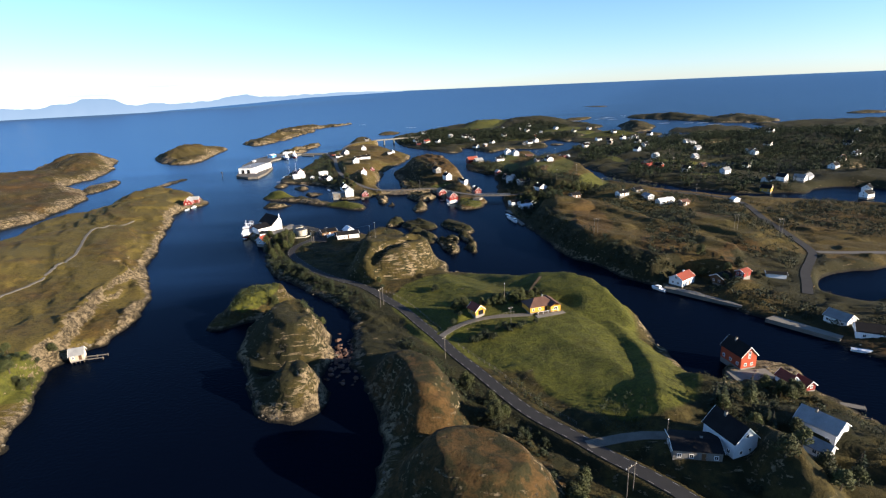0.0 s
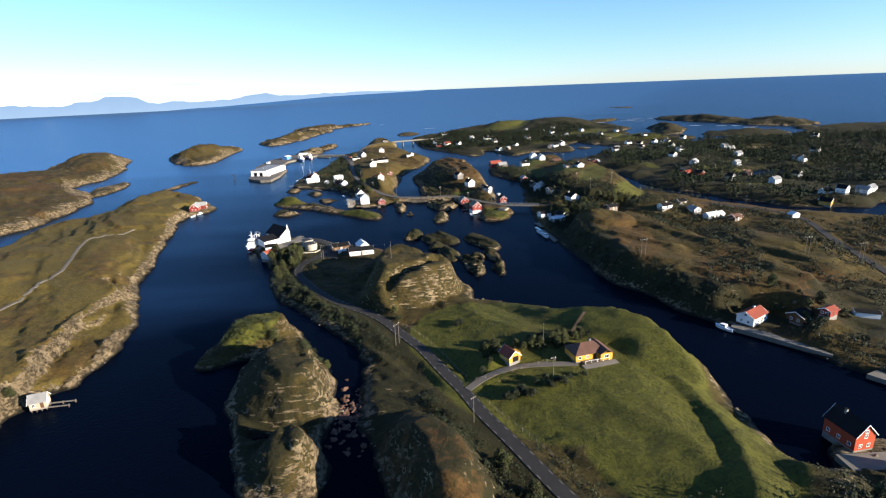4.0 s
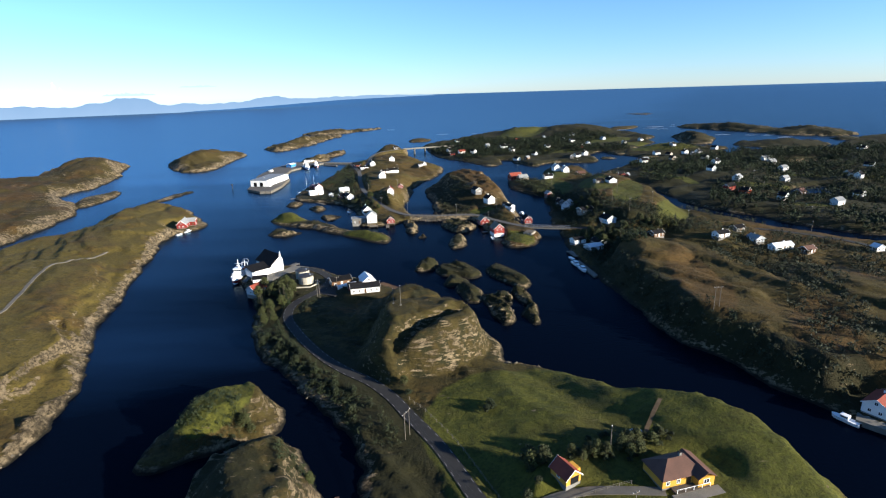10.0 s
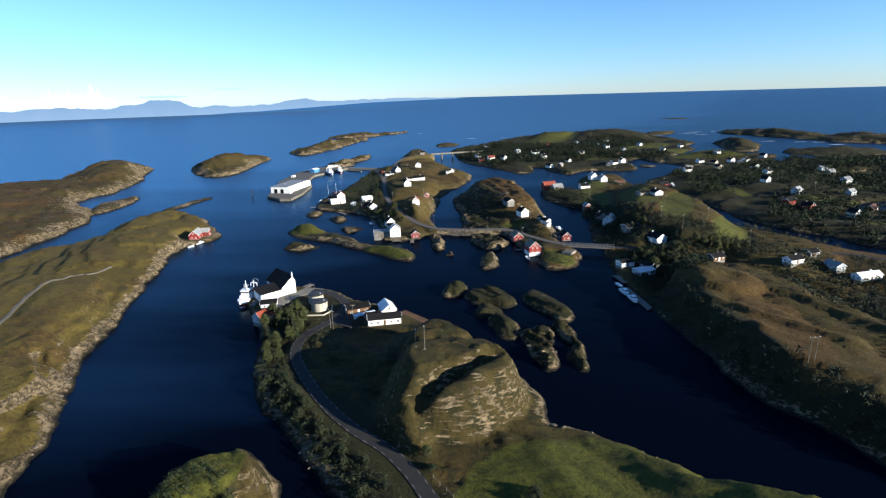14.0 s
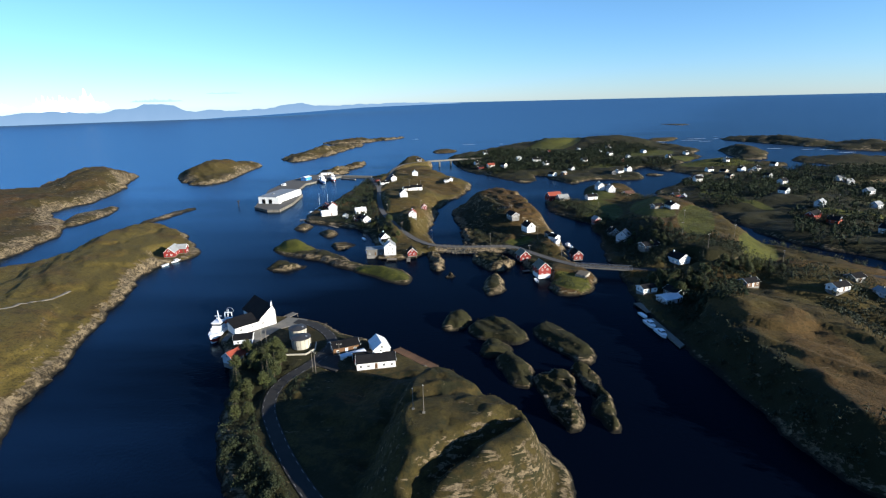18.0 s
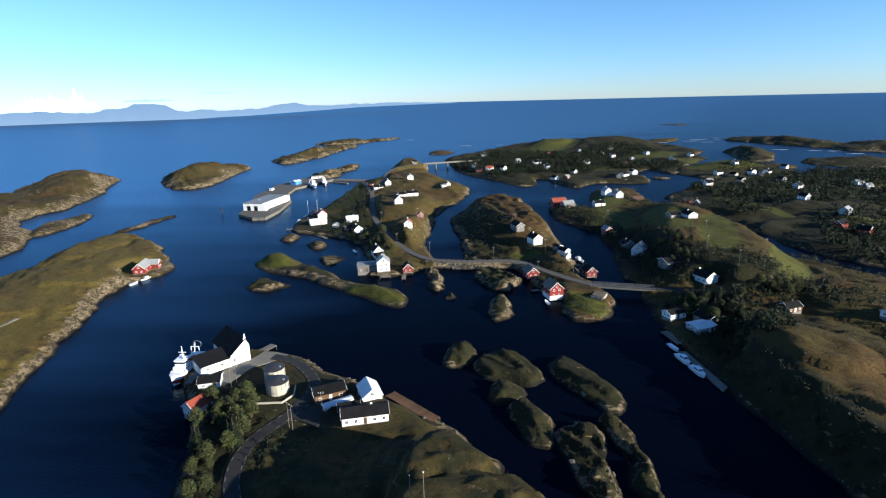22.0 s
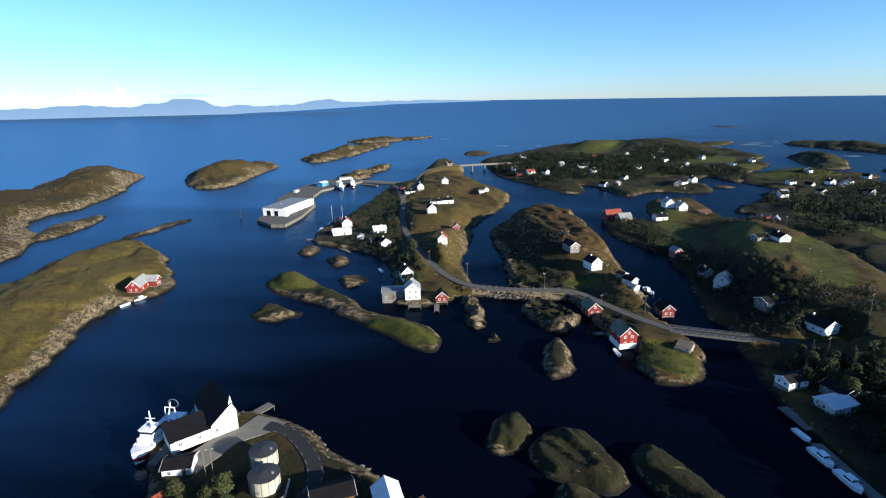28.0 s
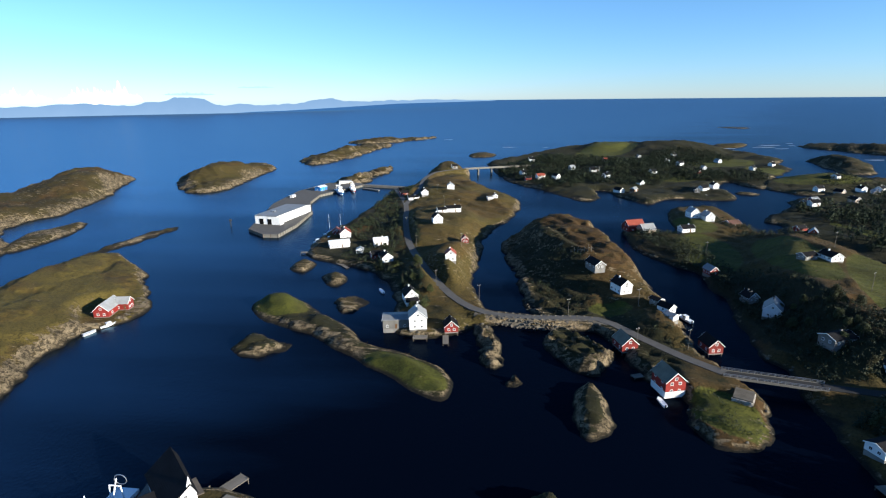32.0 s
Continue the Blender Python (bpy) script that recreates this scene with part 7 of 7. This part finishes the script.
utility_pole(-57, 206.5, 8.5, -40, True, 1.8)
utility_pole(-84, 231, 8.5, 20, True, 1.8)
utility_pole(-49.5, 214, 7.5, 0)
utility_pole(106, 160, 9, 10, True)
utility_pole(184, 157, 9, 10, True)
utility_pole(205, 150, 11, 10, True)
mast_pole(-14.6, 160, 8.0, "tall white pole on the knoll")
mast_pole(-17.5, 161.5, 6.0, "shorter white pole on the knoll")
mast_pole(66, -6, 7, "thin flagpole beside the grey house")
for x, y in ((-66, 470), (-47, 405), (-25, 392), (-80, 520), (-90, 570), (-37, 455), (14, 372), (36, 345), (55, 345), (104, 300), (128, 318), (125, 345), (150, 335), (165, 312), (140, 380), (160, 440), (96, 388), (108, 470), (46, 382), (-45, 560), (-60, 600), (-70, 640), (240, 300), (260, 330), (280, 420), (300, 470)):
    utility_pole(x, y, 8.5, 30, label="thin wooden power pole")
wire([(51.7, -18.5, spot(51.7, -18.5) + 8), (18, 47, spot(18, 47) + 8), (-9.5, 100, spot(-9.5, 100) + 8)], 1.2)
wire([(-14.6, 160, 25), (-57, 206.5, spot(-57, 206.5) + 8)], 1.5)

# ---- trees, bushes and scrub ----
rng = np.random.default_rng(77)
for cx, cy, rx, ry, turn, n, kinds, s0, s1 in (
    (-76, 214, 6, 12, 20, 26, ("birch_0", "birch_1", "spruce_0", "birch_2"), 0.7, 1.15),
    (-79, 233, 4, 6, 0, 10, ("birch_0", "bush_1"), 0.6, 0.9),
    (-81, 207, 10, 17, 20, 34, ("birch_0", "birch_1", "birch_2", "spruce_0"), 0.7, 1.2),
    (-76, 186, 6, 16, 10, 16, ("birch_1", "bush_0", "birch_2"), 0.5, 0.9),
    (-62, 158, 5, 20, 40, 16, ("bush_0", "bush_1"), 0.8, 1.3),
    (-46, 138, 4, 18, 45, 16, ("bush_0", "bush_1"), 0.8, 1.3),
    (-29, 120, 4, 14, 35, 10, ("bush_0", "bush_1"), 0.8, 1.3),
    (-12, 122, 5, 5, 0, 5, ("birch_0", "bush_1"), 0.6, 0.9),
    (41, 88, 10, 4, 10, 12, ("bush_0", "bush_1", "birch_1"), 0.6, 0.8),
    (51, 88, 9, 3.0, 15, 14, ("birch_0", "bush_0"), 0.5, 0.75),
    (20, 72, 9, 4, 20, 12, ("bush_0", "bush_1"), 0.8, 1.3),
    (38, 62, 14, 2.5, 15, 16, ("bush_0", "bush_1"), 0.7, 1.2),
    (23, 83, 3, 2.5, 0, 5, ("bush_0", "birch_1"), 0.8, 1.1),
    (36, 84, 5, 2.5, 0, 9, ("birch_0", "bush_1"), 0.55, 0.8),
    (44, 84, 5, 3.0, 0, 10, ("bush_0", "birch_1", "birch_0"), 0.55, 0.8),
    (14, 110, 1.5, 1.5, 0, 2, ("bush_0",), 0.9, 1.2),
    (30, 8, 6, 16, 35, 16, ("bush_0", "bush_1", "birch_2"), 0.7, 1.1),
    (22, 22, 5, 14, 30, 14, ("birch_1", "bush_0"), 0.6, 0.9),
    (38, -20, 10, 7, 0, 12, ("birch_0", "bush_1"), 0.7, 1.0),
    (99, 2, 16, 9, -35, 18, ("bush_0", "birch_1", "spruce_1"), 0.7, 1.1),
    (112, 12, 10, 6, -30, 12, ("bush_0", "birch_1"), 0.7, 1.0),
    (112, -20, 18, 8, -25, 14, ("birch_0", "spruce_0"), 0.8, 1.1),
    (90, -22, 14, 6, 0, 8, ("bush_1", "birch_2"), 0.8, 1.1),
    (-131, 58, 9, 14, 0, 22, ("birch_0", "bush_0", "birch_1"), 0.6, 1.0),
    (-56, 102, 5, 4, 30, 6, ("birch_2", "bush_0"), 0.5, 0.8),
    (-33, 84, 5, 4, 0, 5, ("birch_2", "bush_0"), 0.5, 0.8),
    (-68, 420, 12, 26, 20, 16, ("birch_0", "spruce_1", "bush_0"), 0.7, 1.1),
    (-52, 385, 6, 12, 10, 10, ("birch_1", "bush_0"), 0.6, 0.9),
    (104, 290, 14, 16, 0, 26, ("birch_0", "spruce_0", "birch_1"), 0.9, 1.3),
    (138, 302, 20, 8, -20, 20, ("birch_0", "birch_1", "spruce_1"), 0.8, 1.2),
    (112, 360, 12, 26, 0, 22, ("birch_2", "bush_0", "birch_0"), 0.6, 1.0),
    (148, 108, 16, 12, -30, 18, ("birch_0", "bush_0"), 0.7, 1.1),
):
    pts, _ = scatter([(cx, cy, rx, ry, turn)], n, int(abs(cx * 7 + cy)))
    for x, y, z in pts:
        tree(kinds[int(rng.integers(len(kinds)))], x, y, s0 + (s1 - s0) * rng.random(), 360 * rng.random(), z)

woods("dense dark mixed wood covering the far island", [(330, 560, 110, 70, -25), (300, 420, 60, 60, -30), (420, 400, 90, 90, 0), (560, 560, 180, 160, 0), (250, 540, 30, 70, -30), (240, 390, 20, 50, -20), (280, 320, 50, 30, -30), (420, 650, 110, 60, 10), (520, 300, 100, 120, 0), (700, 500, 150, 200, 0)], 9000, 5, NEEDLE, 3.5, 8.5, 0.4)
woods("dark wood on the northern island", [(40, 850, 50, 80, -20), (120, 780, 60, 50, -20), (190, 820, 70, 50, -10), (100, 930, 60, 70, -30), (250, 800, 50, 40, 0), (280, 1000, 60, 60, 0), (60, 760, 30, 50, -20), (160, 900, 70, 60, -20), (230, 940, 50, 60, -10)], 4200, 6, NEEDLE, 3.5, 8.0, 0.5)
woods("dark scrub and small trees along the sheltered shore", [(90, 215, 8, 60, 4), (100, 155, 9, 30, 25), (118, 118, 9, 22, 40), (150, 75, 10, 26, 30), (97, 340, 9, 40, 0), (92, 420, 8, 50, 0), (92, 500, 10, 40, 8), (205, 350, 12, 40, 20), (160, 520, 14, 50, 10), (220, 200, 22, 60, -20), (170, 235, 30, 40, -30), (300, 190, 60, 50, 0), (270, 60, 60, 40, 0), (190, 120, 12, 30, 30), (150, 160, 14, 50, -30), (380, 140, 70, 60, 0), (210, 30, 50, 40, 0)], 6500, 7, LEAF, 1.5, 4.0, 0.1)
# Town scrub is massed to darken a flat slope that should lie in shade.
woods("dark scrub in gardens, massed to darken the town's shaded slope", [(360, 740, 40, 25, 20), (-95, 462, 16, 18, 0), (-74, 430, 9, 40, 20), (-80, 500, 12, 44, 10), (-103, 540, 20, 50, 0), (-108, 640, 18, 60, 0), (-60, 400, 7, 26, 20)], 1500, 8, LEAF, 1.5, 4.0, 0.2)
woods("low dark scrub along the road and shore of the headland", [(-72, 176, 7, 34, 38), (-58, 152, 6, 22, 40), (-44, 136, 7, 26, 42), (-24, 112, 6, 20, 35), (8, 46, 5, 22, 28), (26, 14, 6, 24, 28), (105, 0, 26, 14, -35), (-62, 200, 5, 12, 0), (38, 22, 3.5, 18, 30), (60, 8, 8, 8, 0)], 1700, 9, LEAF, 0.8, 2.4, 0.0, sprays=16)
woods("dark green scrub on the rocky islet", [(-67, 107, 10, 7, 50), (-58, 104, 5, 5, 0), (-36, 84, 5, 5, 0)], 330, 24, LEAF, 0.8, 2.0, 0.0, sprays=16)
woods("green scrub on the tip of the brown islet", [(52, 304, 9, 13, 20), (46, 298, 6, 9, 0), (50, 346, 6, 16, 15), (18, 410, 14, 34, 0), (8, 440, 10, 40, 0)], 700, 21, LEAF, 0.8, 1.9, 0.0, sprays=16)
woods("dark scrub along the road and gardens east of the bridge", [(112, 345, 20, 34, 0), (108, 400, 16, 44, 0), (100, 450, 12, 36, 0), (96, 500, 14, 40, 8), (132, 335, 22, 14, -20), (155, 318, 26, 10, -20), (166, 290, 30, 16, -30), (215, 270, 20, 20, 0)], 2600, 22, LEAF, 1.2, 3.6, 0.15, sprays=16)
woods("dark conifers and scrub behind the boat sheds", [(106, 270, 10, 28, 0), (92, 256, 5, 12, 0), (96, 296, 10, 10, 0), (122, 292, 16, 8, 0)], 420, 19, NEEDLE, 2.0, 5.0, 0.4)
woods("dark low scrub on the mossy rocks of the sound", [(10, 248, 10, 9, 0), (35, 236, 7, 15, 0), (27, 194, 6, 13, 0), (14, 212, 4, 9, 0), (-6, 258, 4, 6, 0), (12, 304, 4, 9, 0)], 330, 27, LEAF, 0.35, 0.9, 0.0, sprays=14)
woods("heather and juniper tufts on the headland and islets", [(0, 30, 16, 34, 22), (16, -14, 22, 16, -30), (-66, 106, 14, 10, 45), (-40, 68, 14, 22, 20), (-35, 36, 9, 14, 0), (-8, 164, 26, 34, 0), (82, 16, 14, 26, 20), (30, 196, 9, 14, 0), (10, 248, 10, 10, 0), (34, 238, 8, 16, 0), (-84, 360, 50, 14, -33), (22, 480, 24, 60, 0), (44, 410, 16, 50, 0)], 4200, 10, STRAW, 0.35, 0.9, 0.0, sprays=9, name="heather", category="heather")
woods("dry grass and heather tufts on the western heath", [(-165, 170, 38, 130, 12), (-215, 340, 40, 100, 8)], 4200, 11, STRAW, 0.4, 1.0, 0.0, sprays=9, name="heather", category="heather")
woods("rusty heather and juniper tufts on the eastern ridge", [(125, 190, 40, 90, -18), (160, 130, 50, 60, -30), (140, 420, 44, 140, -14)], 4200, 12, STRAW, 0.5, 1.3, 0.0, sprays=9, name="heather", category="heather")

# ---- loose stones ----
shore = []
for key, count, low in (("main", 300, 0.0), ("holm", 90, 0.0), ("town", 160, 0.0), ("brown", 220, 0.0), ("brown_rocks", 60, 0.0), ("sound_f", 60, 0.0), ("west", 220, 0.0), ("east", 200, 0.0)):
    isl = ISLANDS[key]
    r2 = np.random.default_rng(len(key) + count)
    c = np.vstack([isl.coast, isl.coast[:1]])
    seg = r2.integers(len(isl.coast), size=count)
    t = r2.random((count, 1))
    p = c[seg] * (1 - t) + c[seg + 1] * t + r2.normal(size=(count, 2)) * 1.6
    z = ground(p[:, 0], p[:, 1])
    shore += [q for q in np.c_[p, z] if 0.25 < q[2] < 2.2]
stones("pale boulders lying along the shores", shore, 3, ROCK, 0.25, 0.85)
r2 = np.random.default_rng(8)
rip = []
for x in np.linspace(-24, 28, 170):
    y = np.interp(x, [p[0] for p in span], [p[1] for p in span])
    for s in (-1, 1):
        u = r2.random()
        rip.append((x + r2.normal() * 0.3, y + s * (2.6 + 2.6 * u), 3.0 - 3.4 * u))
stones("pale rubble facing of the causeway", rip, 4, RUBBLE, 0.35, 0.9, name="rubble")
tide = [(-22 + 6 * r2.random() * 2 - 4, 62 + 7 * r2.normal(), 0.1) for _ in range(160)]
stones("brown weed-covered stones in the tidal gap", tide, 6, mat("weedy_stone", (0.09, 0.05, 0.035), 0.8, vary=0.4, bump=0.4), 0.4, 1.2, name="tidal_stones")
foam = []
for cx, cy, n in ((540, 1190, 7), (700, 1800, 8), (430, 1190, 5), (640, 970, 6), (-200, 1440, 6), (120, 1240, 6), (900, 1300, 8), (600, 1280, 6), (1000, 1060, 6)):
    for _ in range(n):
        foam.append((cx + r2.normal() * 45, cy + r2.normal() * 25, 5 + 16 * r2.random()))
fm = Mesh()
for x, y, w in foam:
    k = 10
    ring_pts = [(x + w * math.cos(2 * math.pi * i / k) * (0.7 + 0.6 * r2.random()), y + 0.22 * w * math.sin(2 * math.pi * i / k) * (0.5 + r2.random()), 0.06) for i in range(k)]
    fm.add(ring_pts, [tuple(range(k))])
tagged(new("surf", fm.done("surf", FOAM)), "white surf breaking over the outer skerries", "surf", kind="stuff")
